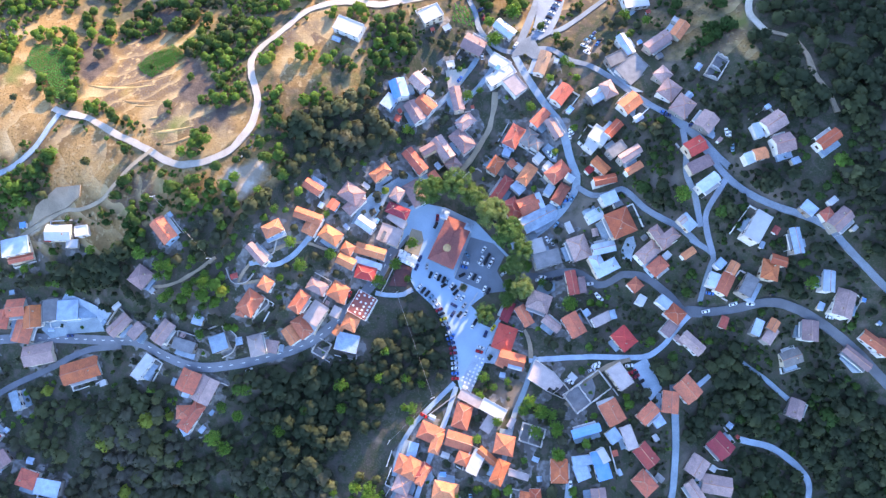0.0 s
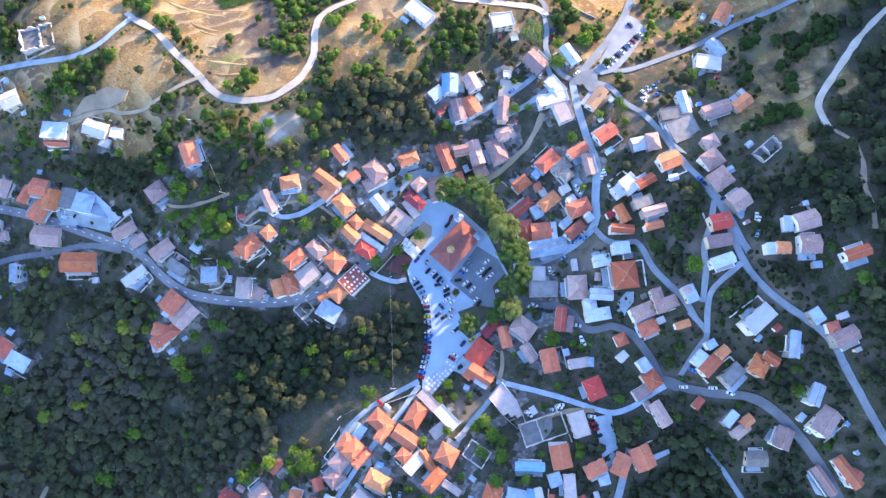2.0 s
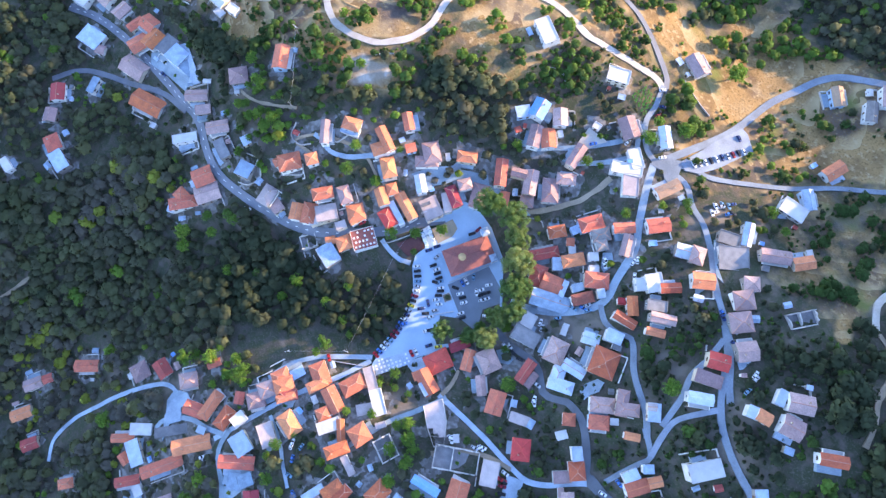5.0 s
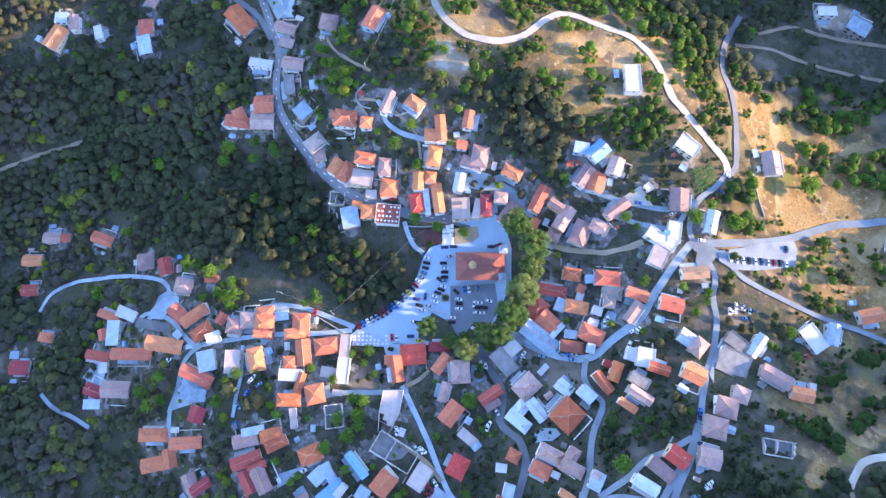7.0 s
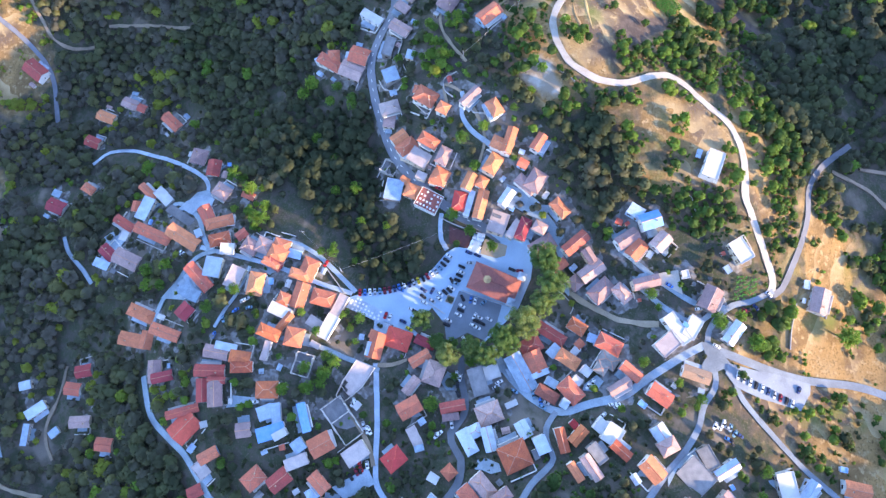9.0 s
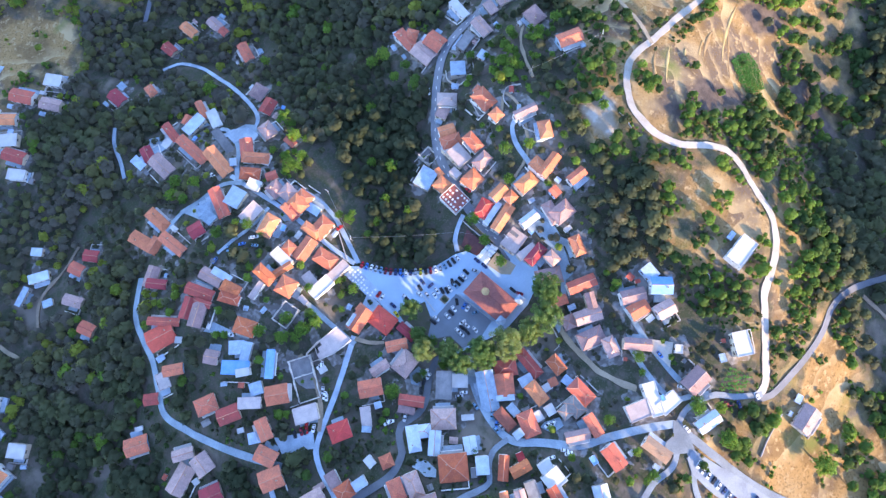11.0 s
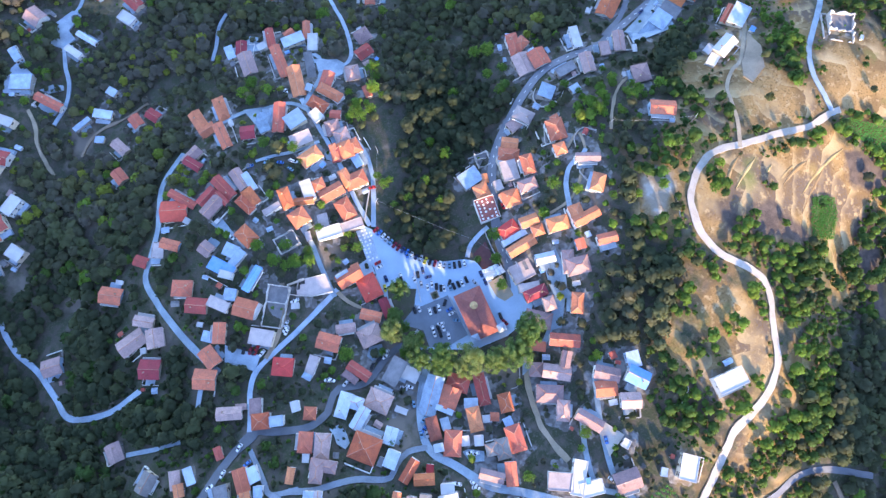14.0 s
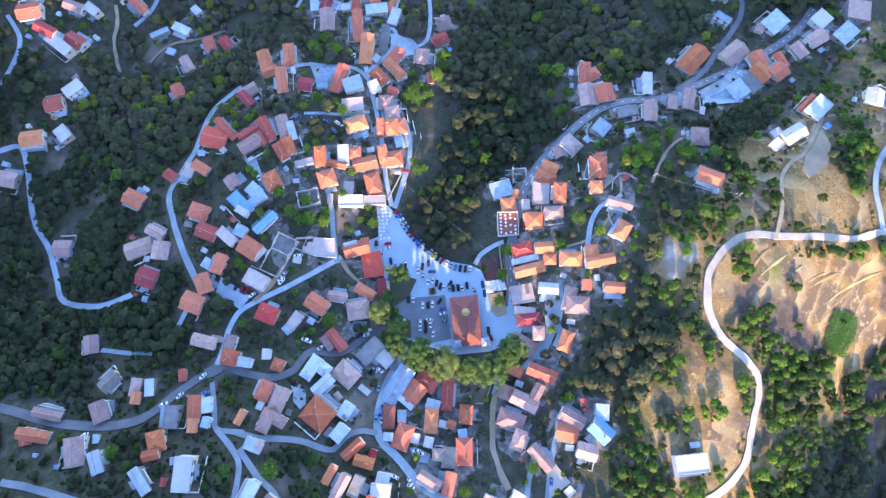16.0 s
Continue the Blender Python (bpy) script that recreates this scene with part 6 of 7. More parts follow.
def low_wall(pts, h, label):
    """A low masonry wall that follows the ground."""
    c = catmull(pts, 1.5)
    v, f = [], []
    for i, q in enumerate(c):
        d = (c[min(i + 1, len(c) - 1)] - c[max(i - 1, 0)]).normalized()
        s = Vector((-d.y, d.x)) * 0.22
        z = gz(q.x, q.y)
        v += [(q.x - s.x, q.y - s.y, z - 0.8), (q.x + s.x, q.y + s.y, z - 0.8), (q.x + s.x, q.y + s.y, z + h), (q.x - s.x, q.y - s.y, z + h)]
        if i:
            o = 4 * i
            f += [(o - 4 + j, o - 4 + (j + 1) % 4, o + (j + 1) % 4, o + j) for j in range(4)]
    f += [(3, 2, 1, 0), (len(v) - 4, len(v) - 3, len(v) - 2, len(v) - 1)]
    return tagged(mesh_object("low_wall", v, f, PALESTONE), label, "wall", "low walls")


low_wall(((7.9, -44.7), (11.0, -40.0), (18.1, -29.4)), 1.6, "low pale wall across the square")
low_wall(((4.1, -19.8), (8.8, -7.5), (13.1, 4.2)), 1.5, "low pale wall beside the church")
low_wall(((-115.1, 35.5), (-112.1, 39.4), (-108.1, 44.2)), 1.2, "pale retaining wall on the hillside")
low_wall(((-38.8, -32.0), (-35.7, -26.4), (-29.9, -12.5), (-27.8, -5.5)), 1.3, "pale wall at the edge of the terrace")
low_wall(((-105.2, -11.5), (-101.3, -13.9), (-95.5, -12.8), (-93.6, -5.7)), 1.4, "pale yard wall round a garden")
low_wall(((-120.3, -21.8), (-117.4, -28.8), (-110.5, -28.9), (-105.7, -24.0)), 1.4, "pale wall round a terraced yard")
low_wall(((-125.7, -69.1), (-119.6, -65.6), (-116.8, -58.2), (-120.0, -54.3)), 1.4, "pale retaining wall below a house")
low_wall(((-43.2, 101.0), (-41.5, 105.1), (-32.9, 107.8), (-30.7, 105.2)), 1.4, "stone wall of a field plot")
low_wall(((-109.7, -49.8), (-104.0, -44.5), (-98.6, -39.2), (-101.9, -35.0)), 1.4, "pale retaining wall below a house")
low_wall(((2.1, 27.3), (6.9, 35.6), (14.9, 42.2), (19.6, 40.7)), 1.3, "pale garden wall by the lane")
low_wall(((-9.8, -99.1), (-1.9, -93.2), (5.9, -87.4)), 1.5, "pale yard wall by the ravine")
low_wall(((15.6, 163.6), (29.7, 159.6), (40.4, 157.9)), 1.4, "stone wall beside the track")

BANK = material("dry_grass_bank", (0.4, 0.275, 0.13), 0.95, 0.2, 0.25, (0.29, 0.195, 0.09), 0.5, 2, 0.5)


def bank(pts):
    """A low grassy ridge along the edge of an old field terrace."""
    c = catmull(pts, 2.0)
    v, f = [], []
    for i, q in enumerate(c):
        d = (c[min(i + 1, len(c) - 1)] - c[max(i - 1, 0)]).normalized()
        s = Vector((-d.y, d.x)) * (0.25 + 1.5 * math.sin(math.pi * i / (len(c) - 1))) * (1.0 + 0.6 * noise.noise((q.x * 0.15, q.y * 0.15, 6)))
        for k, up in ((-1.0, -0.5), (-0.4, 0.14), (0.4, 0.16), (1.0, -0.5)):
            w = q + s * k
            v.append((w.x, w.y, gz(w.x, w.y) + up))
        if i:
            o = 4 * i
            f += [(o - 4 + j, o - 3 + j, o + 1 + j, o + j) for j in range(3)]
    tagged(mesh_object("terrace_bank", v, f, BANK, smooth=True), "low straw-coloured grass bank along a field terrace", "bank", kind="structure")


bank(((-135.5, 54.8), (-142.9, 50.6), (-151.8, 47.5), (-160.2, 46.5)))
bank(((-142.3, 56.8), (-151.9, 55.3), (-159.5, 54.6), (-167.6, 54.1)))
bank(((-166.6, 76.1), (-175.3, 75.8), (-186.8, 76.9), (-196.6, 80.1)))
bank(((-173.3, 88.2), (-184.5, 87.1), (-196.7, 87.6), (-207.9, 88.6), (-216.3, 90.2)))
bank(((-143.5, 41.8), (-138.0, 47.2), (-132.8, 52.6)))
bank(((-164.2, 95.1), (-175.7, 92.1), (-188.3, 90.1), (-199.2, 88.0)))
bank(((-161.5, 72.9), (-174.6, 72.7), (-182.2, 73.4)))
bank(((-165.2, 120.2), (-159.2, 127.9), (-148.4, 138.4)))
bank(((-164.9, 64.4), (-170.9, 63.7)))


def roof_terrace():
    x, y = -47.9, -38.5
    z = gz(x, y)
    base = new("restaurant")
    base.matrix_basis = pose(x, y, z, 0, 0, 62)
    tagged(base, "low white restaurant with a dark red roof terrace", "building")
    HOUSES.append((x, y, 14.0, 12.0, radians(62)))
    mesh_object("wall", *box(-6.8, 6.8, -5.8, 5.8, -5, 3.9), WALL[0], base)
    mesh_object("terrace", *box(-7, 7, -6, 6, 3.9, 4.15), TERRACE, base, "dark red tiled terrace floor")
    for x0, x1, y0, y1 in ((-7, 7, -6, -5.8), (-7, 7, 5.8, 6), (-7, -6.8, -5.8, 5.8), (6.8, 7, -5.8, 5.8)):
        mesh_object("parapet", *box(x0, x1, y0, y1, 4.15, 4.95), WALL[0], base)
    m = base.matrix_basis
    for i in range(6):
        for j in range(4):
            q = m @ Vector((-5.4 + i * 2.15 + (j % 2) * 0.6, -4.2 + j * 2.8, 4.15))
            if (i * 7 + j * 5) % 9 not in (2, 6):
                table(q.x, q.y, q.z, 62 + (i * 37 + j * 53) % 30)


roof_terrace()


def utility_pole(x, y, h, turn):
    base = new("utility_pole")
    base.matrix_basis = pose(x, y, gz(x, y), 0, 0, turn)
    tagged(base, "grey steel utility pole with a pale crossarm", "pole", "utility poles")
    v, f = tube((0, 0, -1), (0, 0, h), 0.17, 0.1, 8)
    mesh_object("post", v.tolist(), f.tolist() + [tuple(range(8, 16))], RAIL, base)
    arm = mesh_object("crossarm", *box(-1.5, 1.5, -0.09, 0.09, h - 0.5, h - 0.3), FRAME, base)
    for i in (-1.35, 0, 1.35):
        mesh_object("insulator", *box(i - 0.07, i + 0.07, -0.07, 0.07, h - 0.3, h - 0.05), FRAME, arm)
    return Vector((x, y, gz(x, y) + h - 0.1))


def cable(a, b, sag):
    cu = bpy.data.curves.new("cable", "CURVE")
    cu.dimensions, cu.bevel_depth, cu.bevel_resolution = "3D", 0.045, 1
    sp = cu.splines.new("POLY")
    sp.points.add(16)
    for i in range(17):
        t = i / 16
        q = a.lerp(b, t) - Vector((0, 0, sag * 4 * t * (1 - t)))
        sp.points[i].co = (*q, 1)
    cu.materials.append(RAIL)
    tagged(new("cable", cu), "thin slack power cable between poles", "cable", "power cables")


tops = [utility_pole(*q) for q in ((-6.9, -89.1, 9, 20), (-28.6, -31.2, 9, 50), (-30.8, -113.4, 8, 70), (-126.8, -18.1, 9, 0), (-158.1, 14.3, 9, 10), (-33.9, -3.6, 8, 60))]
for i, j, sag in ((0, 1, 3.0), (0, 2, 2.0), (3, 4, 3.0), (1, 5, 2.0)):
    cable(tops[i], tops[j], sag)

# dashed line of the main road
def dashes():
    line, _ = ROADS[0]
    v, f = [], []
    for i in range(0, len(line) - 1, 2):
        p, q = line[i], line[i + 1]
        d = (q - p) / np.hypot(*(q - p))
        t = np.array((-d[1], d[0])) * 0.16
        q = p + d * 1.9
        o = len(v)
        for w in (p - t, q - t, q + t, p + t):
            v.append((w[0], w[1], gz(*w) + 0.585))
        f.append((o, o + 1, o + 2, o + 3))
    tagged(mesh_object("road_marking", v, f, FRAME), "dashed white centre line on the asphalt road", "marking", kind="structure")


dashes()


# ---- cars ----
PAINT = {"white": (0.75, 0.76, 0.77), "black": (0.02, 0.02, 0.023), "silver": (0.45, 0.46, 0.48), "red": (0.45, 0.02, 0.025), "maroon": (0.25, 0.02, 0.035),
         "navy": (0.03, 0.055, 0.16), "blue": (0.05, 0.18, 0.5), "teal": (0.16, 0.3, 0.42), "yellow": (0.7, 0.55, 0.04)}
TYRE = material("tyre_rubber", (0.02, 0.02, 0.02), 0.9)
LAMP = material("lamp_glass", (0.7, 0.7, 0.68), 0.15)
RIM = material("wheel_alloy", (0.5, 0.5, 0.52), 0.35, metal=0.8)


def loft(sections):
    """A closed skin through cross-sections of equal vertex count."""
    n = len(sections[0])
    v = [q for s in sections for q in s]
    f = [(i * n + j, i * n + (j + 1) % n, (i + 1) * n + (j + 1) % n, (i + 1) * n + j) for i in range(len(sections) - 1) for j in range(n)]
    return v, f + [tuple(range(n - 1, -1, -1)), tuple(range((len(sections) - 1) * n, len(sections) * n))]


def sect(x, w, z0, z1, ch=0.12):
    return [(x, -w + ch, z0), (x, w - ch, z0), (x, w, z0 + 0.2), (x, w, z1 - ch), (x, w - ch * 1.6, z1), (x, -w + ch * 1.6, z1), (x, -w, z1 - ch), (x, -w, z0 + 0.2)]


BODY = loft([sect(-2.15, 0.72, 0.35, 0.75), sect(-1.95, 0.85, 0.25, 0.92), sect(-1.2, 0.88, 0.22, 0.95), sect(0.6, 0.88, 0.22, 0.92), sect(1.5, 0.86, 0.22, 0.84), sect(2.0, 0.8, 0.25, 0.74), sect(2.15, 0.66, 0.35, 0.62)])
CABIN = loft([sect(-1.75, 0.68, 0.85, 0.97), sect(-1.3, 0.70, 0.85, 1.40), sect(0.15, 0.70, 0.85, 1.42), sect(0.95, 0.70, 0.82, 0.95)])
TOP = loft([sect(-1.25, 0.60, 1.36, 1.47, 0.05), sect(-0.5, 0.62, 1.36, 1.50, 0.05), sect(0.15, 0.60, 1.36, 1.47, 0.05)])
WHEEL = None
CARS = {}


def disc(r, w, n=12):
    v = [(r * math.cos(2 * math.pi * i / n), s * w / 2, r * math.sin(2 * math.pi * i / n)) for s in (-1, 1) for i in range(n)]
    return v, [(i, (i + 1) % n, n + (i + 1) % n, n + i) for i in range(n)] + [tuple(range(n - 1, -1, -1)), tuple(range(n, 2 * n))]


WHEEL, HUB = data("tyre", disc(0.31, 0.2), TYRE), data("rim", disc(0.19, 0.215), RIM)
HEAD = data("headlight", box(-0.04, 0.04, -0.14, 0.14, -0.06, 0.06), LAMP)


def car(x, y, ang, paint):
    d = Vector((math.cos(radians(ang)), math.sin(radians(ang)), 0))
    on_plaza = inside(np.array([x]), np.array([y]), PLAZA)[0]
    lift = 0.86 if on_plaza else 0.72
    a, b = gz(x + d.x * 1.5, y + d.y * 1.5), gz(x - d.x * 1.5, y - d.y * 1.5)
    p, q = gz(x - d.y, y + d.x), gz(x + d.y, y - d.x)
    m = pose(x, y, (a + b) / 2 + lift, 0, 0, ang) @ pose(0, 0, 0, math.degrees(math.atan2(p - q, 2.0)), -math.degrees(math.atan2(a - b, 3.0)), 0)
    if paint in CARS:
        return copy_thing(CARS[paint], m)
    base = new("car")
    base.matrix_basis = m
    tagged(base, f"small {paint} hatchback car parked on the paving" if paint not in ("teal",) else "small pale blue hatchback car parked on the paving", "car", "parked cars")
    pm = material(paint + "_paint", PAINT[paint], 0.3, 1, 0.05, bump=0)
    mesh_object("body", *BODY, pm, base)
    mesh_object("cabin_glass", *CABIN, GLASS, base)
    mesh_object("top_panel", *TOP, pm, base)
    for i in (-1, 1):
        for j in (-1, 1):
            w = share("wheel", WHEEL, base, pose(i * 1.3, j * 0.78, 0.31))
            share("rim", HUB, w, Matrix.Identity(4))
        share("headlight", HEAD, base, pose(2.06, i * 0.5, 0.6))
    CARS[paint] = base
    return base


car(-16.2, -26.7, -126, "white")
car(-13.8, -28.4, -126, "black")
car(-11.4, -30.2, -130, "black")
car(-9.3, -32.3, -136, "teal")
car(-7.4, -34.5, -149, "silver")
car(-5.9, -37.0, -149, "white")
car(-4.3, -39.6, -153, "maroon")
car(-3.0, -42.2, -153, "black")
car(-1.7, -44.9, -160, "yellow")
car(-0.7, -47.7, -160, "silver")
car(0.4, -50.4, -161, "navy")
car(1.3, -53.2, -162, "white")
car(2.3, -56.0, -162, "blue")
car(3.1, -58.8, -166, "navy")
car(3.9, -61.6, -166, "maroon")
car(4.4, -64.4, -173, "maroon")
car(4.8, -67.2, -173, "teal")
car(5.1, -70.1, -175, "silver")
car(5.3, -72.9, -175, "white")
car(5.4, -75.8, -178, "blue")
car(5.5, -78.6, -178, "red")
car(-9.7, -19.3, 66, "black")
car(-6.6, -19.6, 66, "white")
car(-4.6, -20.8, 66, "black")
car(-1.9, -22.0, 66, "black")
car(-0.1, -23.1, 61, "teal")
car(2.8, -25.4, 56, "white")
car(4.1, -26.7, 46, "black")
car(5.2, -29.3, 46, "black")
car(6.1, -32.2, 51, "white")
car(9.1, -32.8, 51, "white")
car(3.7, -41.9, 57, "navy")
car(7.6, -42.1, 52, "black")
car(11.2, -41.5, 67, "white")
car(15.4, -48.5, 67, "white")
car(21.9, -27.5, 66, "white")
car(24.3, -28.6, 66, "black")
car(13.4, -19.6, 56, "white")
car(16.0, -20.3, 61, "black")
car(18.6, -21.8, 61, "white")
car(8.9, -19.1, 26, "black")
car(9.9, -14.4, -14, "blue")
car(10.6, -11.9, -14, "white")
car(11.7, -7.0, 127, "teal")
car(20.3, -9.8, 66, "white")
car(22.5, -11.5, 66, "black")
car(25.0, -13.3, 61, "white")
car(21.4, -4.3, 55, "white")
car(24.0, -8.3, 60, "black")
car(26.3, -11.1, 66, "white")
car(19.0, -63.5, -16, "red")
car(20.0, -61.1, -16, "white")
car(22.5, -53.5, 67, "navy")
car(-7.1, 9.7, 65, "black")
car(-6.2, 14.0, 85, "maroon")
car(10.3, -36.8, 57, "silver")
car(-11.9, -14.4, 86, "silver")
car(-17.9, -15.1, 66, "navy")
car(-16.1, -10.1, 66, "navy")
car(33.1, -18.4, 35, "white")
car(26.8, -50.0, 57, "yellow")
car(80.4, 109.7, 62, "white")
car(80.9, 115.4, 60, "silver")
car(84.4, 121.2, 58, "navy")
car(87.5, 116.1, 20, "black")
car(61.9, 160.1, -20, "navy")
car(54.1, 125.4, -16, "white")
car(56.0, 128.4, -16, "silver")
car(57.6, 131.7, -17, "white")
car(59.3, 135.0, -17, "black")
car(60.9, 138.3, -17, "white")
car(62.5, 141.7, -17, "navy")
car(64.2, 145.0, -18, "silver")
car(65.9, 148.4, -18, "maroon")
car(67.5, 151.8, -18, "black")
car(69.1, 154.9, -19, "white")
car(79.4, 108.2, -36, "white")
car(78.4, 113.1, -31, "white")
car(80.5, 116.6, -26, "teal")
car(86.2, 114.3, 58, "blue")
car(20.0, 132.9, 69, "maroon")
car(19.0, 135.7, 88, "black")
car(18.1, 138.9, 40, "navy")
car(10.8, 146.9, 52, "white")
car(57.5, 48.5, -21, "white")
car(68.5, 56.9, 96, "white")
car(69.2, 59.1, 122, "white")
car(67.6, 23.1, 66, "silver")
car(69.8, 21.2, 61, "teal")
car(61.7, 7.5, 61, "teal")
car(56.9, -0.3, 115, "white")
car(82.8, -33.1, 115, "white")
car(52.6, -23.2, -5, "white")
car(57.8, -22.9, 5, "black")
car(63.1, -22.8, 21, "black")
car(59.5, -2.0, 111, "silver")
car(9.3, -143.1, 119, "white")
car(10.0, -144.7, 118, "white")
car(29.6, -160.0, -13, "blue")
car(-74.8, -194.0, 63, "white")
car(-22.2, -189.9, 66, "white")
car(-20.2, -189.6, 66, "white")
car(81.0, -71.1, 9, "white")
car(66.7, -78.9, -1, "white")
car(98.3, -74.5, 9, "red")
car(100.8, -74.0, 9, "black")
car(98.4, -70.4, 9, "white")
car(145.1, 43.2, 86, "white")
car(145.1, 46.9, 86, "white")
car(115.8, 63.3, -26, "blue")
car(117.1, 61.7, -25, "navy")
car(66.2, -132.3, 87, "white")
car(-55.5, -32.6, 65, "red")
car(-111.6, -75.4, 26, "white")
car(3.5, -55.3, 67, "blue")
car(32.6, 105.7, 24, "black")
car(18.7, 107.5, 96, "white")
car(78.8, -26.3, 6, "silver")
car(128.6, 54.2, -2, "navy")
car(143.9, 48.5, 96, "white")
car(146.1, 40.0, 89, "teal")
car(150.9, -37.8, 18, "white")
car(138.8, -32.5, -9, "blue")
car(81.5, -69.9, 23, "white")
car(67.6, -78.9, -49, "white")
car(100.2, -73.7, 28, "red")
car(101.9, -76.0, 28, "maroon")
car(104.3, -78.8, 33, "black")
car(84.1, -34.1, -51, "white")
car(-218.8, -57.2, 1, "navy")
car(170.4, -32.9, 12, "black")
car(74.0, 50.9, -55, "white")

car(-1.6, -25.2, 30, "black")
car(4.3, -36.8, -30, "navy")
car(16.7, -46.6, 60, "black")
car(-11.9, -99.0, -30, "red")
car(15.6, -148.7, -60, "blue")
car(14.4, -141.1, -80, "teal")
car(20.6, -155.6, 15, "teal")
car(9.3, 65.1, 55, "navy")
car(5.7, 92.9, 55, "blue")
car(19.5, -12.4, -33, "white")
car(54.4, -21.4, -13, "white")
car(59.0, 45.9, -33, "white")
car(67.0, 20.5, 7, "blue")
car(63.8, 17.2, 7, "teal")
car(78.8, -73.1, 17, "silver")
car(83.5, 118.6, -42, "teal")
car(38.7, 115.3, 58, "white")
car(137.3, -41.6, 13, "white")
car(201.5, -43.9, -12, "white")
car(159.6, -37.8, 176, "white")


# ---- plants ----
def limbs(rng, radius, height):
    vs, fs, o = [], [], 0
    top = np.array((0, 0, height * 0.5))
    segs = [((0, 0, -0.8), top, radius * 0.09 + 0.05, radius * 0.06 + 0.03)]
    for _ in range(5):
        d = rng.normal(size=3)
        segs.append((top * rng.uniform(0.6, 1), top + d / np.linalg.norm(d) * radius * 0.6 + (0, 0, height * 0.15), radius * 0.045 + 0.02, 0.03))
    for a, b, r0, r1 in segs:
        v, f = tube(a, b, r0, r1)
        vs.append(v), fs.append(f + o)
        o += len(v)
    return np.concatenate(vs), np.concatenate(fs)


TREES = []
PROTO = {}


def tree(name, x, y, radius, height, mat, n, size, label, key):
    """A tree of its own: trunk with limbs, and a crown; a few crowns are shared at several sizes."""
    i = (key, len(TREES) % 4)
    if i not in PROTO:
        rng = np.random.default_rng(len(PROTO) + 11)
        PROTO[i] = (data_limbs(rng, radius, height), leaf_mesh("crown", crown_leaves(rng, n, radius, height, size, 130, 0.92, (0.1, 0.22)), mat, None, np.clip((0.2 * len(PROTO)) % 0.7 + rng.normal(size=n) * 0.3, 0, 1)), radius)
    limb, crown, r0 = PROTO[i]
    s = radius / r0
    base = new(name)
    base.matrix_basis = pose(x, y, gz(x, y), 0, 0, (len(TREES) * 137) % 360) @ Matrix.Scale(s, 4)
    tagged(base, label, "tree", "village trees")
    share("trunk", limb, base, Matrix.Identity(4))
    share("crown", crown, base, Matrix.Identity(4))
    TREES.append((x, y, radius))
    return base


def data_limbs(rng, radius, height):
    v, f = limbs(rng, radius, height)
    return data("trunk", (v.tolist(), f.tolist()), BARK)


def plane_tree(x, y, r):
    r *= 1.08
    tree("plane_tree", x, y, r, r * 2.6, PLANE, 24000, 0.52, "old plane tree with a broad yellow-green crown beside the square", "plane")


def broad_tree(x, y, r):
    tree("garden_tree", x, y, r, r * 2.0, GARDEN, 2600, 0.55, "round garden tree with fresh bright green leaves", "broad")


plane_tree(-10.1, 25.2, 9.1)
plane_tree(4.5, 29.4, 9.4)
plane_tree(14.9, 23.7, 7.7)
plane_tree(24.3, 13.3, 9.6)
plane_tree(33.7, 3.0, 8.9)
plane_tree(41.4, -7.1, 7.2)
plane_tree(38.2, -15.7, 6.6)
plane_tree(42.2, -28.4, 6.9)
plane_tree(35.0, -33.4, 5.1)
plane_tree(22.3, -42.7, 6.4)
broad_tree(-39.4, -24.6, 4.9)
broad_tree(-29.8, -14.4, 3.9)
broad_tree(-20.4, -2.3, 3.9)
broad_tree(-41.7, -143.0, 5.3)
broad_tree(-73.4, -162.1, 6.0)
broad_tree(-46.5, -149.2, 3.6)
broad_tree(-13.6, -197.3, 4.8)
broad_tree(13.7, -166.4, 4.1)
broad_tree(58.6, -102.9, 4.1)
broad_tree(51.0, -95.3, 4.4)
broad_tree(59.1, -105.3, 3.1)
broad_tree(41.9, -94.3, 3.8)
broad_tree(20.9, -77.6, 3.9)
broad_tree(28.4, -100.9, 3.2)
broad_tree(17.2, -110.2, 2.9)
broad_tree(6.0, -140.1, 2.7)
broad_tree(-10.9, -211.5, 5.3)
broad_tree(-86.4, -228.3, 5.9)
broad_tree(-118.5, -201.1, 4.2)
broad_tree(-80.9, -18.9, 4.6)
broad_tree(-59.5, -83.0, 4.9)
broad_tree(-59.2, -96.3, 3.5)
broad_tree(-132.1, -113.7, 5.3)
broad_tree(-126.7, -96.6, 3.7)
broad_tree(-113.5, -86.6, 4.3)
broad_tree(-126.1, -119.5, 4.6)
broad_tree(-24.3, 61.3, 3.3)
broad_tree(46.5, 75.1, 3.5)
broad_tree(26.0, 116.1, 5.4)
broad_tree(37.3, 135.9, 5.5)
broad_tree(33.8, 190.3, 6.8)
broad_tree(101.8, 131.2, 4.1)
broad_tree(21.1, -93.2, 2.9)
broad_tree(-95.0, -109.3, 4.0)
broad_tree(67.6, -37.7, 4.3)
broad_tree(67.8, -36.9, 4.7)
broad_tree(82.5, 12.3, 2.7)
broad_tree(-65.0, -11.6, 3.9)
broad_tree(33.8, -36.2, 3.8)
broad_tree(35.5, -25.9, 4.2)
broad_tree(32.5, -15.9, 2.9)
broad_tree(45.0, -15.2, 3.8)
broad_tree(45.4, -90.0, 4.1)
broad_tree(50.3, -93.3, 3.1)
broad_tree(56.6, -96.9, 3.8)
broad_tree(59.3, -106.5, 2.8)
broad_tree(-62.5, -150.1, 5.1)
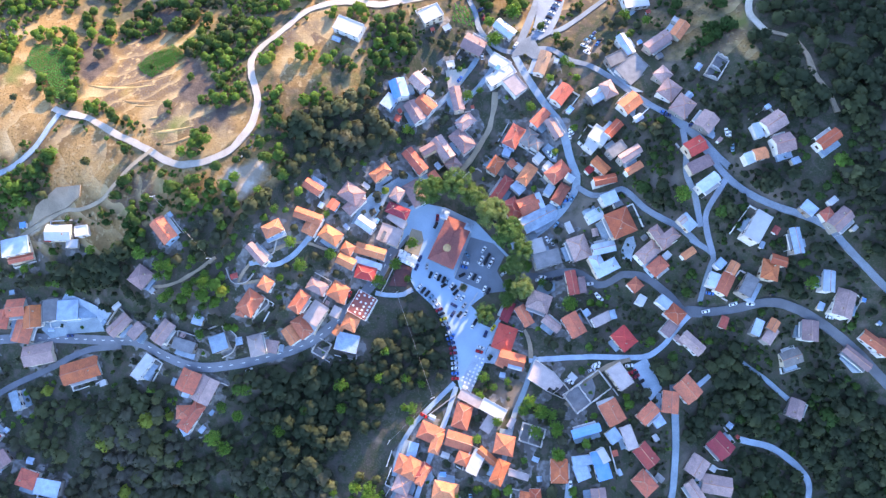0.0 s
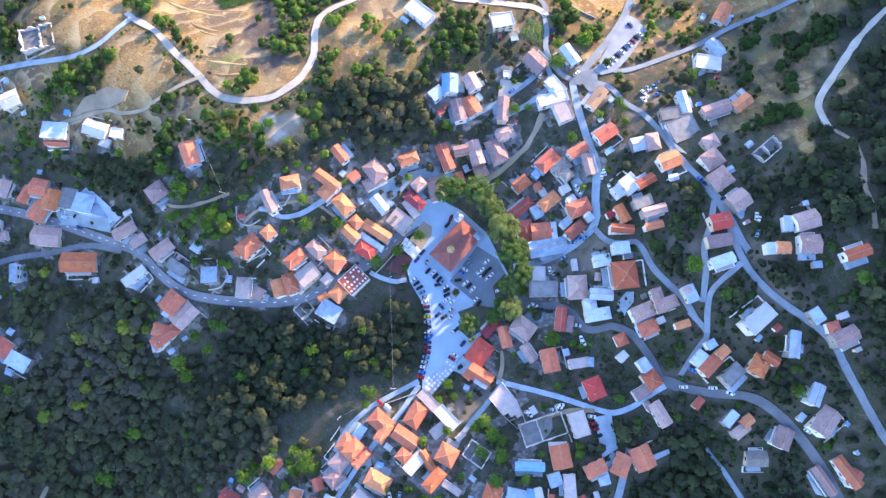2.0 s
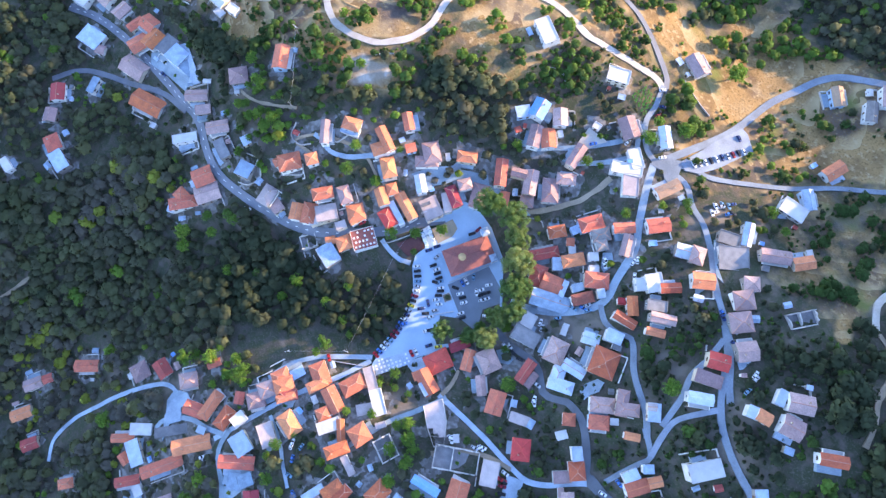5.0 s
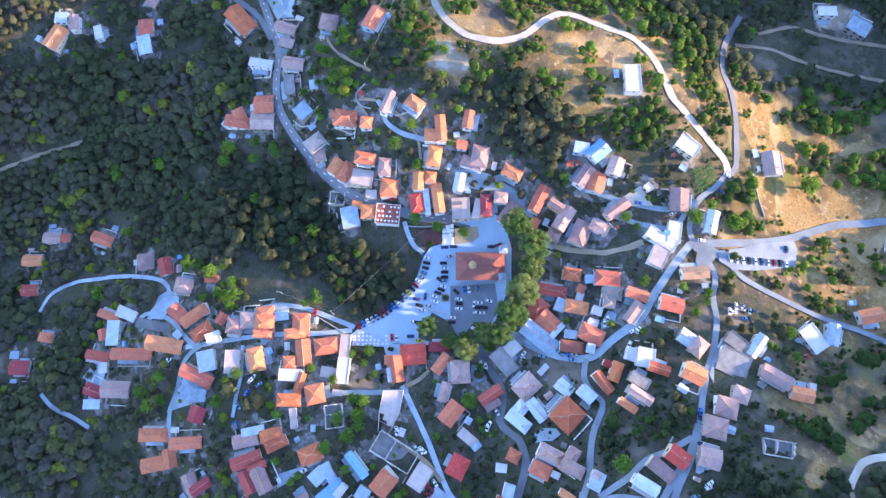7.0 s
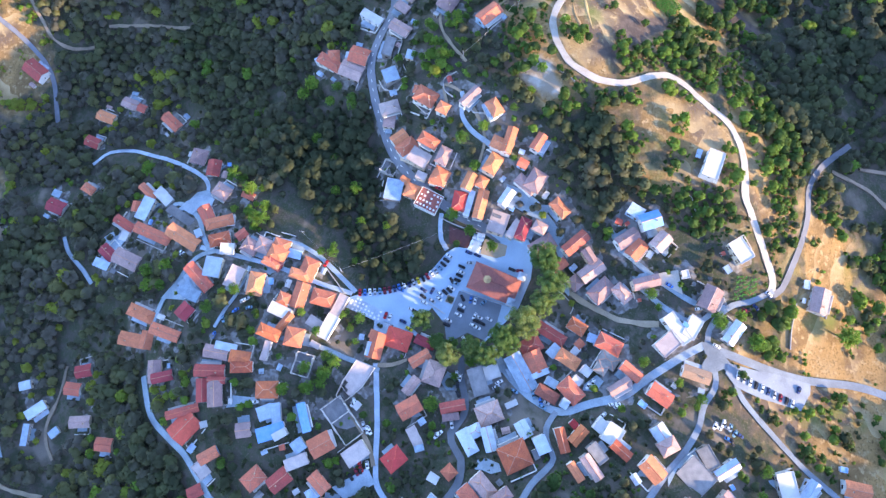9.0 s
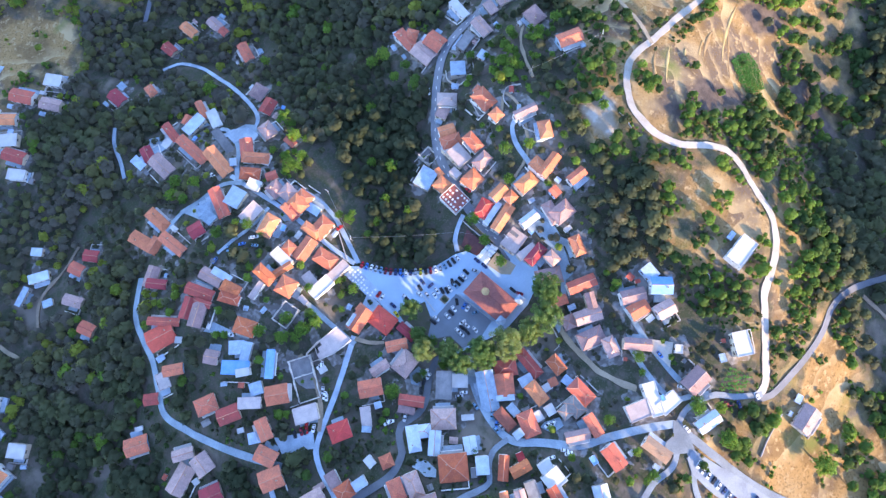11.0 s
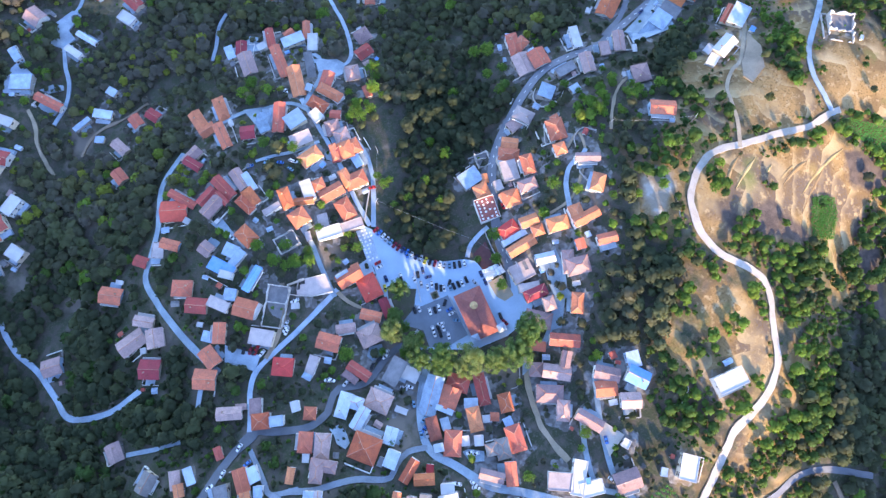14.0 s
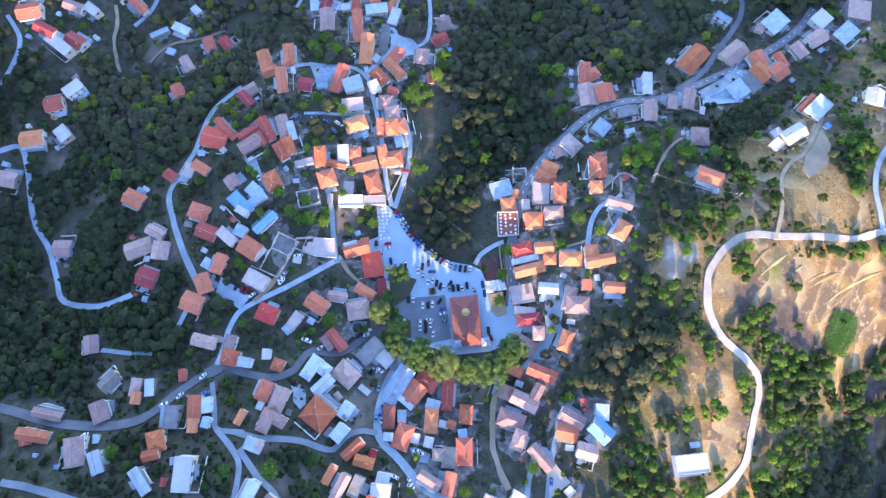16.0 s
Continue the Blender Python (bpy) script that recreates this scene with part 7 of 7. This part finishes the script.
broad_tree(-70.3, -156.0, 3.7)
broad_tree(-41.8, -139.3, 4.6)
broad_tree(-36.6, -144.3, 3.2)
broad_tree(-145.7, 40.4, 3.4)
broad_tree(-132.5, 47.0, 3.7)
broad_tree(-67.5, 10.2, 2.5)
broad_tree(-91.6, -25.7, 2.5)
broad_tree(-85.9, -6.9, 3.7)
broad_tree(-22.7, -22.4, 2.5)
broad_tree(-18.6, -95.3, 3.7)
broad_tree(-19.6, -102.1, 2.8)
broad_tree(18.9, -87.4, 2.8)
broad_tree(26.4, -82.9, 2.5)
broad_tree(34.1, -79.6, 2.5)
broad_tree(59.6, -116.8, 4.0)
broad_tree(57.6, 92.0, 2.8)
broad_tree(53.7, -24.7, 2.8)
broad_tree(-12.5, -62.9, 3.1)
broad_tree(-37.3, -79.1, 3.7)
broad_tree(-34.5, -63.3, 3.4)
broad_tree(-22.4, -78.8, 3.4)
broad_tree(-13.5, -81.4, 2.8)
broad_tree(-13.5, -50.7, 2.5)
broad_tree(-2.3, -209.5, 4.7)
broad_tree(-1.7, -200.2, 3.7)
broad_tree(-62.6, -142.4, 3.1)
broad_tree(-49.7, -138.9, 4.0)
broad_tree(-49.0, -158.9, 2.8)
broad_tree(3.4, -150.5, 4.0)
broad_tree(4.1, -158.4, 2.8)
broad_tree(-118.2, -101.1, 3.7)
broad_tree(-141.2, -34.3, 3.7)
broad_tree(-130.7, -30.3, 4.7)
broad_tree(-137.3, -17.7, 3.4)
broad_tree(-92.8, -36.2, 1.9)
broad_tree(23.0, 128.8, 3.7)
broad_tree(10.2, 81.9, 4.0)
broad_tree(48.1, -105.6, 4.3)
broad_tree(-115.4, 26.0, 3.4)
broad_tree(-102.9, 19.5, 2.8)
broad_tree(-94.4, 10.2, 2.8)
broad_tree(-22.8, -95.1, 2.8)
broad_tree(-7.2, -56.5, 2.8)
broad_tree(39.6, -362.9, 2.5)
broad_tree(66.2, -368.3, 5.0)
broad_tree(84.3, -358.4, 3.1)
broad_tree(78.9, -343.4, 4.0)
broad_tree(103.0, -333.7, 3.7)
broad_tree(66.0, 102.6, 3.4)
broad_tree(69.8, 99.6, 2.5)
broad_tree(-150.3, -20.8, 4.3)
broad_tree(-157.0, -20.8, 3.7)
broad_tree(-152.0, -35.1, 3.4)
broad_tree(-135.0, -35.3, 3.1)
broad_tree(-131.4, -25.2, 2.8)
broad_tree(-140.4, -21.4, 1.9)
broad_tree(-136.5, -46.5, 2.5)
broad_tree(17.7, 86.1, 2.5)
broad_tree(113.4, 126.7, 3.1)
broad_tree(-155.7, -37.6, 3.4)
broad_tree(-137.7, -29.0, 2.5)
broad_tree(-158.2, -26.3, 3.1)
broad_tree(-168.1, -13.8, 4.3)
broad_tree(-153.8, -129.4, 2.5)
broad_tree(-159.0, -45.9, 2.5)
broad_tree(-224.2, -18.0, 2.5)
broad_tree(-243.6, -20.2, 3.1)
broad_tree(-199.9, -11.2, 3.1)
broad_tree(-184.4, -9.8, 2.5)
broad_tree(187.1, -27.9, 4.3)
broad_tree(121.6, 17.2, 5.0)

THICKETS = []
# bushes along the field roads: x, y, reach
HEDGES = ((78, 203, 3), (85, 207, 4), (92, 203, 3), (72, 196, 3), (101, 213, 4), (98, 200, 3), (115, 222, 6), (62, 206, 3), (-196.8, 67.3, 4), (-190, 63, 3), (-184, 61, 4), (-174.7, 57.8, 4), (-194.7, 51.8, 4), (-186, 48, 3), (-177.3, 43.8, 4), (-230.7, 43.0, 6), (-239.8, 26.7, 7), (-255.1, 15.5, 8), (-162.4, 36.1, 5),
          (-150.8, 32.0, 5), (-136.4, 28.6, 5), (-126.0, 33.2, 3), (-132.9, 77.5, 5), (-118.1, 86.6, 5), (-131.1, 105.4, 7), (-122.9, 114.5, 7), (-223.9, 66.3, 3), (-210.9, 62.0, 4), (-205.0, 71.0, 4))


def thicket(x, y, a, b, turn, density):
    THICKETS.append((x, y, a, b, radians(turn), density))


thicket(-131, 115, 16, 14, 121, 1)
thicket(-95, 153, 16, 27, 121, 1)
thicket(-200, 134, 10, 16, 121, .35)
thicket(-220, 126, 13, 8, 121, .4)
thicket(-234, 98, 25, 12, 121, .8)
thicket(-269, 116, 13, 13, 121, .5)
thicket(-64, 160, 14, 16, 121, 1)
thicket(-24, 158, 12, 12, 121, 1)
thicket(-33, 102, 12, 13, 121, 1)
thicket(-17, 121, 13, 15, 121, .9)
thicket(-44, 93, 10, 8, 121, .7)
thicket(-115, 83, 10, 7, 121, .8)
thicket(-158, 68, 4, 4, 121, 1)
thicket(-193, 66, 8, 5, 121, 1)
thicket(-147, 31, 10, 17, 121, .8)
thicket(-188, 30, 9, 13, 121, .5)
thicket(-96, 44, 19, 13, 121, .5)
thicket(-50, 132, 8, 10, 121, .9)
thicket(6, 138, 10, 8, 121, .5)
thicket(-127, 154, 9, 15, 121, .5)
thicket(-147, 157, 12, 20, 121, .5)
thicket(-108, 104, 5, 10, 121, 1)
thicket(-79, 106, 5, 10, 121, .8)
thicket(-176, 10, 9, 15, 121, .6)
thicket(-37, 157, 7, 31, 67, 1)
thicket(-79, 157, 15, 15, 67, .9)
thicket(-49, 117, 14, 14, 67, .9)
thicket(-34, 113, 17, 15, 67, .9)
thicket(32, 195, 8, 8, 67, 1)
thicket(41, 147, 8, 6, 67, 1)
thicket(33, 125, 10, 5, 67, .8)
thicket(31, 217, 28, 12, 67, .5)
thicket(105, 172, 22, 7, 67, .8)
thicket(72, 177, 34, 11, 67, .25)
thicket(-3, 257, 25, 13, 67, .6)
thicket(-13, 148, 7, 7, 67, .8)
thicket(83, 176, 23, 12, 32, .5)
thicket(110, 230, 33, 12, 32, .4)
thicket(103, 169, 19, 10, 32, .5)
thicket(-271, 132, 27, 27, 1, .6)
thicket(-238, 90, 14, 20, 1, 1)
thicket(-199, 111, 24, 14, 1, .7)
thicket(-170, 127, 24, 10, 1, .7)
thicket(-128, 90, 14, 32, 1, .9)
thicket(-125, 115, 22, 22, 1, .9)
thicket(-244, 26, 20, 16, 1, .7)
thicket(-181, 26, 21, 7, 1, .6)
thicket(-248, 124, 17, 13, 1, .4)


def scatter(rng, spacing, x0, x1, y0, y1):
    gx, gy = np.meshgrid(np.arange(x0, x1, spacing), np.arange(y0, y1, spacing))
    px = gx.ravel() + rng.uniform(-0.5, 0.5, gx.size) * spacing
    py = gy.ravel() + rng.uniform(-0.5, 0.5, gx.size) * spacing
    return px, py


def clear_of(px, py, r):
    """Which places lie clear of houses, roads and the square by r, and how far the nearest house is."""
    ok = ~inside(px, py, PLAZA)
    for dx, dy in ((1, 0), (-1, 0), (0, 1), (0, -1), (0.7, 0.7), (-0.7, 0.7), (0.7, -0.7), (-0.7, -0.7)):
        ok &= ~inside(px + dx * r * 0.8, py + dy * r * 0.8, PLAZA)
    near = np.full(px.shape, 1e3)
    for hx, hy, L, W, a in HOUSES + WINGS:
        c, s = math.cos(a), math.sin(a)
        u, v = abs((px - hx) * c + (py - hy) * s) - L / 2, abs(-(px - hx) * s + (py - hy) * c) - W / 2
        d = np.hypot(np.maximum(u, 0), np.maximum(v, 0)) + np.minimum(np.maximum(u, v), 0)
        ok &= d > r * 0.75
        near = np.minimum(near, d)
    for line, half in ROADS:
        for i in range(0, len(line) - 1):
            m = (abs(px - line[i, 0]) < 12) & (abs(py - line[i, 1]) < 12)
            if m.any():
                ok[m] &= np.hypot(px[m] - line[i, 0], py[m] - line[i, 1]) > half + r[m] * 0.7
    for tx, ty, tr in TREES:
        ok &= np.hypot(px - tx, py - ty) > tr * 0.8
    return ok, near


def garden_walls():
    """Low yard walls beside many houses, where nothing stands in their way."""
    rng = random.Random(21)
    for hx, hy, L, W, a in HOUSES:
        if L * W < 60 or rng.random() < 0.35:
            continue
        c, s = math.cos(a), math.sin(a)
        off, side, end = rng.uniform(3.0, 5.0), rng.choice((-1, 1)), rng.choice((-1, 1))
        runs = [((-L * 0.5, side * (W / 2 + off)), (L * 0.5, side * (W / 2 + off))), ((end * L * 0.5, side * (W / 2 + off)), (end * L * 0.5, side * (W / 2 + 0.4)))]
        for (u0, v0), (u1, v1) in runs:
            k = max(2, int(math.hypot(u1 - u0, v1 - v0) / 1.5))
            q = [(u0 + (u1 - u0) * i / k, v0 + (v1 - v0) * i / k) for i in range(k + 1)]
            pts = np.array([(hx + u * c - v * s, hy + u * s + v * c) for u, v in q])
            free, _ = clear_of(pts[:, 0], pts[:, 1], np.full(len(pts), 0.45))
            if not free.all():
                continue
            d = pts[-1] - pts[0]
            d = d / np.hypot(*d)
            t = np.array((-d[1], d[0])) * 0.22
            v, f = [], []
            for i, p in enumerate(pts):
                z = gz(*p)
                v += [(*(p - t), z - 0.8), (*(p + t), z - 0.8), (*(p + t), z + 1.3), (*(p - t), z + 1.3)]
                if i:
                    o = 4 * i
                    f += [(o - 4 + j, o - 4 + (j + 1) % 4, o + (j + 1) % 4, o + j) for j in range(4)]
            f += [(3, 2, 1, 0), (len(v) - 4, len(v) - 3, len(v) - 2, len(v) - 1)]
            tagged(mesh_object("garden_wall", v, f, PALESTONE if rng.random() < 0.6 else WALL[0]), "low pale garden wall beside a house", "wall", "garden walls")


garden_walls()


def sheds(seed, least, most):
    """Small outbuildings in the yards, where there is room."""
    rng = random.Random(seed)
    for hx, hy, L, W, a in list(HOUSES):
        if L * W < 80 or rng.random() < 0.3:
            continue
        w, d = rng.uniform(least, most), rng.uniform(least * 0.8, most * 0.7)
        u, v = rng.choice((-1, 1)) * rng.uniform(0.2, 0.5) * L, rng.choice((-1, 1)) * (W / 2 + rng.uniform(3.5, 6.5))
        c, s = math.cos(a), math.sin(a)
        x, y = hx + u * c - v * s, hy + u * s + v * c
        free, _ = clear_of(np.array([x]), np.array([y]), np.array([most * 0.75]))
        if free[0]:
            house(x, y, w, d, math.degrees(a) + rng.uniform(-8, 8), rng.uniform(2.1, 2.7), "f" if rng.random() < 0.6 else "g", rng.choice("bbbgwprbvwb"))


sheds(33, 2.4, 4.5)
sheds(47, 1.6, 3.0)


PLOT = ((1.0, 129.1), (2.3, 142.2), (12.5, 138.6), (14.7, 126.2))
OPEN = [((73, 103), (75, 120), (86, 129), (94, 120), (84, 105)), ((-33.6, -26.5), (-28.2, -13.3), (-20.5, -15.8), (-23.8, -26.7)), ((-28.6, -12.0), (-27.0, -6.6), (-17.8, -9.7), (-19.8, -15.0)), ((14.2, -86.3), (7.8, -81.3), (16.6, -64.0), (23.5, -66.0)), ((53.8, 121.5), (56.2, 133.5), (61.8, 164.5), (72.9, 161.2), (71.1, 154.8), (65.6, 135.5), (59.7, 123.3)), ((-109.9, 12.4), (-120.8, 13.2), (-127.1, 17.8), (-123.1, 27.2), (-120.9, 35.0), (-121.0, 39.1), (-114.7, 34.7), (-108.1, 37.5), (-101.3, 35.0), (-99.4, 27.7), (-102.5, 19.6)), ((109.7, -89.0), (99.8, -70.4), (107.5, -66.1), (115.9, -82.0)), ((-231.7, -47.3), (-210.8, -52.5), (-197.2, -52.4), (-190.8, -44.8), (-219.5, -33.2))]

BOWL = ((-49.1, -58.1), (-40.3, -46.1), (-33.8, -31.9), (-23.5, -29.7), (-15.0, -32.0), (-18.0, -44.0), (-34.6, -58.6))
LUSH = ((-259.0, 105.5), (-242.8, 94.8), (-234.4, 81.5), (-227.8, 77.8), (-228.2, 92.8), (-236.2, 118.4), (-257.4, 120.9))
FALLOW = [((-165.4, 98.7), (-150.2, 106.0), (-138.4, 92.0), (-135.0, 78.6), (-141.6, 71.7), (-112.9, 66.9), (-135.3, 50.8), (-153.4, 62.3)), ((-218.3, 79.6), (-228.7, 112.7), (-218.1, 122.3), (-169.5, 125.4), (-154.0, 100.9), (-172.8, 86.4), (-174.0, 61.0), (-211.4, 80.5)),
          ((-295.3, 84.5), (-265.4, 105.2), (-255.1, 98.0), (-235.5, 77.1), (-231.6, 67.4), (-257.7, 45.7), (-278.6, 62.2), (-287.8, 65.3)), ((-216.9, 57.3), (-199.6, 55.1), (-167.4, 41.0), (-198.7, 20.2), (-211.3, 25.8), (-224.0, 45.4))]
CLEAR = [BOWL, ((-58.5, 206.8), (-54.2, 244.3), (-19.9, 290.8), (0.6, 280.3), (-17.2, 255.6), (-31.6, 235.3), (-31.9, 208.4), (-41.6, 193.6)), ((-69.8, 261.1), (-66.6, 281.7), (-46.7, 292.5), (-36.7, 287.0), (-46.8, 271.7), (-56.2, 255.7)), ((-56.8, -195.2), (-64.4, -188.6), (-65.4, -180.8), (-59.4, -175.9), (-53.4, -180.0), (-51.7, -187.8)), ((-31.1, -134.8), (-51.3, -120.0), (-45.0, -101.9), (-27.8, -89.5), (-2.8, -82.6), (-13.6, -97.9), (-24.2, -115.4)), ((-63.7, -139.7), (-45.6, -111.2), (-25.4, -92.9), (-6.0, -86.4), (-19.5, -101.2), (-33.2, -127.7)), ((-63.0, -139.3), (-57.1, -117.3), (-34.5, -101.0), (-30.7, -116.2), (-43.0, -141.2))]
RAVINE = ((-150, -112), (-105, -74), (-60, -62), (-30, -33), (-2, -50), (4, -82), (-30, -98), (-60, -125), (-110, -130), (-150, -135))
GARDENS = [((-154.8, -50.7), (-157.5, -22.1), (-181.7, -16.9), (-175.7, 9.6), (-149.6, 22.8), (-119.2, 22.0), (-98.9, -17.0), (-129.4, -43.2)), ((-268.9, -17.3), (-287.7, -8.3), (-261.4, 17.1), (-237.2, 41.0), (-226.9, 25.3), (-247.2, 3.9))]


def woodland():
    rng = np.random.default_rng(5)
    px, py = scatter(rng, 5.0, -345, 305, -440, 330)
    qx, qy = scatter(rng, 3.1, -345, 305, -440, 330)
    low = (dryness(qx, qy) > 0.25) | ((qx > 75) & (qx < 215) & (qy > -130) & (qy < 78))
    small = np.concatenate([np.zeros(len(px), bool), np.ones(low.sum(), bool)])
    px, py = np.concatenate([px, qx[low]]), np.concatenate([py, qy[low]])
    seen = np.hypot(px + 55, py + 70) < 385
    px, py, small = px[seen], py[seen], small[seen]
    n = len(px)
    wild = np.array([noise.noise((x * 0.02, y * 0.02, 9)) for x, y in zip(px, py)])
    bare = np.array([noise.noise((x * 0.035, y * 0.035, 2)) for x, y in zip(px, py)])
    r = np.where(small, rng.uniform(1.3, 2.6, n), rng.uniform(2.6, 5.4, n) + np.clip(wild, -0.5, 0.5) * 2.4)
    dry = dryness(px, py)
    ok, near = clear_of(px, py, r)
    dens = np.where(near < 9, 0.9, 0.97) - np.clip(bare - 0.19, 0, 1) * 2.6
    r = np.where(near < 9, r * 0.62, r)
    tuft = np.array([noise.noise((x * 0.075, y * 0.075, 6)) for x, y in zip(px, py)])
    dens = np.where(dry > 0.25, np.clip((tuft + 0.02) * 6, 0.02, 0.97), dens)
    field = np.clip((tuft - 0.36) * 4, 0.006, 0.9)
    for x, y, a, b, t, d in THICKETS:
        c, s = math.cos(t), math.sin(t)
        u, v = ((px - x) * c + (py - y) * s) / a, (-(px - x) * s + (py - y) * c) / b
        hit = u * u + v * v < 1 + 0.6 * bare
        field = np.maximum(field, d * hit * np.clip((tuft + 0.15) * 4, 0, 1))
        dens = np.where(hit & (dry > 0.25) & (dry < 0.7), np.maximum(dens, d), dens)
    dens = np.where(dry > 0.7, field, dens)
    r = np.where(dry > 0.25, r * 0.78, r)
    dens = np.where(inside(px, py, CROPS) | inside(px, py, PLOT), 0, dens)
    for poly in OPEN:
        dens = np.where(inside(px, py, poly), 0, dens)
    for poly in CLEAR:
        dens = np.where(inside(px, py, poly), 0.25 if poly is BOWL else 0.07, dens)
    r = np.where(inside(px, py, BOWL), r * 0.78, np.where(inside(px, py, RAVINE), r * 0.95, r))
    dens = np.where(inside(px, py, LUSH), 0, dens)
    for poly in FALLOW:
        dens = np.where(inside(px, py, poly), 0.05, dens)
    for x, y, a in HEDGES:
        dens = np.where(np.hypot(px - x, py - y) < a, 0.85, dens)
    for poly in GARDENS:
        dens = np.where(inside(px, py, poly), np.maximum(dens, 0.72), dens)
    keep = ok & (rng.uniform(size=n) < dens) & (r > 0.9) & ~(small & (dens < 0.35))
    px, py, r = px[keep], py[keep], r[keep]
    z = ground(px, py)
    open_land = dry[keep] > 0.25
    blend_in = np.array([noise.noise((x * 0.045, y * 0.045, 12)) + 0.5 * noise.noise((x * 0.15, y * 0.15, 14)) for x, y in zip(px, py)])
    own = rng.normal(size=len(px))
    fresh = blend_in + own * 0.22
    for poly in GARDENS:
        fresh = fresh + 0.55 * inside(px, py, poly)
    kinds = np.where(open_land | (near[keep] < 9), np.where(fresh > np.where(open_land, -0.42, 0.22), 2, np.where(fresh > -0.6, 0, 1)), np.where(fresh > 0.62, 2, np.where(own > 0.35, 1, 0)))
    drift = np.array([noise.noise((x * 0.013, y * 0.013, 20)) for x, y in zip(px, py)])
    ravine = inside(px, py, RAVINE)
    # ravine crowns take darker tints, standing in for the shade down there
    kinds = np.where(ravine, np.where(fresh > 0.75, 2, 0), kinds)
    # tints also darken eastward, and grey out southward for haze and bare trees
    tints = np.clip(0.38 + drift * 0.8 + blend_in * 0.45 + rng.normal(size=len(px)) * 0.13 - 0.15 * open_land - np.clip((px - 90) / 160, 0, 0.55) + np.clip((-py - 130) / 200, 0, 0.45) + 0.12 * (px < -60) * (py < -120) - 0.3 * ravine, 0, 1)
    for kind, (name, mat, label) in enumerate((("woodland", LEAF, "dense dark green broadleaf wood on the slopes"), ("scrub_wood", OLIVE, "dusty olive green scrub trees on the slopes"),
                                               ("young_trees", LIME, "scattered fresh green young trees on the slopes"))):
        protos = [(crown_leaves(rng, 180, 1.0, 1.9, 0.47, 6, 0.42, (0.5, 0.68)), limbs(rng, 1.0, 2.0)) for _ in range(10)]
        bushes = [(crown_leaves(rng, 75, 1.0, 1.7, 0.55, 5), limbs(rng, 1.0, 2.0)) for _ in range(10)]
        quads, shades, ways, tv, tf, o = [], [], [], [], [], 0
        for i in np.nonzero(kinds == kind)[0]:
            q, (lv, lf) = (bushes if r[i] < 2.3 else protos)[i % 10]
            a = rng.uniform(0, 6.28)
            m = np.array(((math.cos(a), -math.sin(a), 0), (math.sin(a), math.cos(a), 0), (0, 0, rng.uniform(0.7, 1.0)))) * r[i]
            quads.append(q @ m.T + (px[i], py[i], z[i] - 0.2))
            mid = q.mean(1) - (0, 0, 0.55)
            ways.append(mid / np.linalg.norm(mid, axis=1)[:, None] @ (m / r[i]).T)
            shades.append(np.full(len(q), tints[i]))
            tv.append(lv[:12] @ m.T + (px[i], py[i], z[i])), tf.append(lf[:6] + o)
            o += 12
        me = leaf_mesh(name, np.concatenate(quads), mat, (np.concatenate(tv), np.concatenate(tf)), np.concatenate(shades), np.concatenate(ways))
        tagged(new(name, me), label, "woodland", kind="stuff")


woodland()


def crops(plot, name, label):
    rng = np.random.default_rng(8)
    px, py = scatter(rng, 0.8, min(x for x, _ in plot), max(x for x, _ in plot), min(y for _, y in plot), max(y for _, y in plot))
    k = inside(px, py, plot)
    if plot is PLOT:
        k &= (px * 0.9 + py * 0.4) % 2.4 < 1.3
    px, py = px[k], py[k]
    z = ground(px, py) + 0.4
    proto = crown_leaves(rng, 14, 0.7, 1.0, 0.5, 4)
    quads = np.concatenate([proto * rng.uniform(0.7, 1.3) + (x, y, c) for x, y, c in zip(px, py, z)])
    tagged(new(name, leaf_mesh(name, quads, CROP)), label, "crop", kind="stuff")


crops(CROPS, "crop_plants", "patch of lush green crop plants in the dry field")
crops(LUSH, "meadow", "strip of tall fresh green grass in the dry field")
crops(PLOT, "vegetable_rows", "rows of green vegetables in a garden plot")
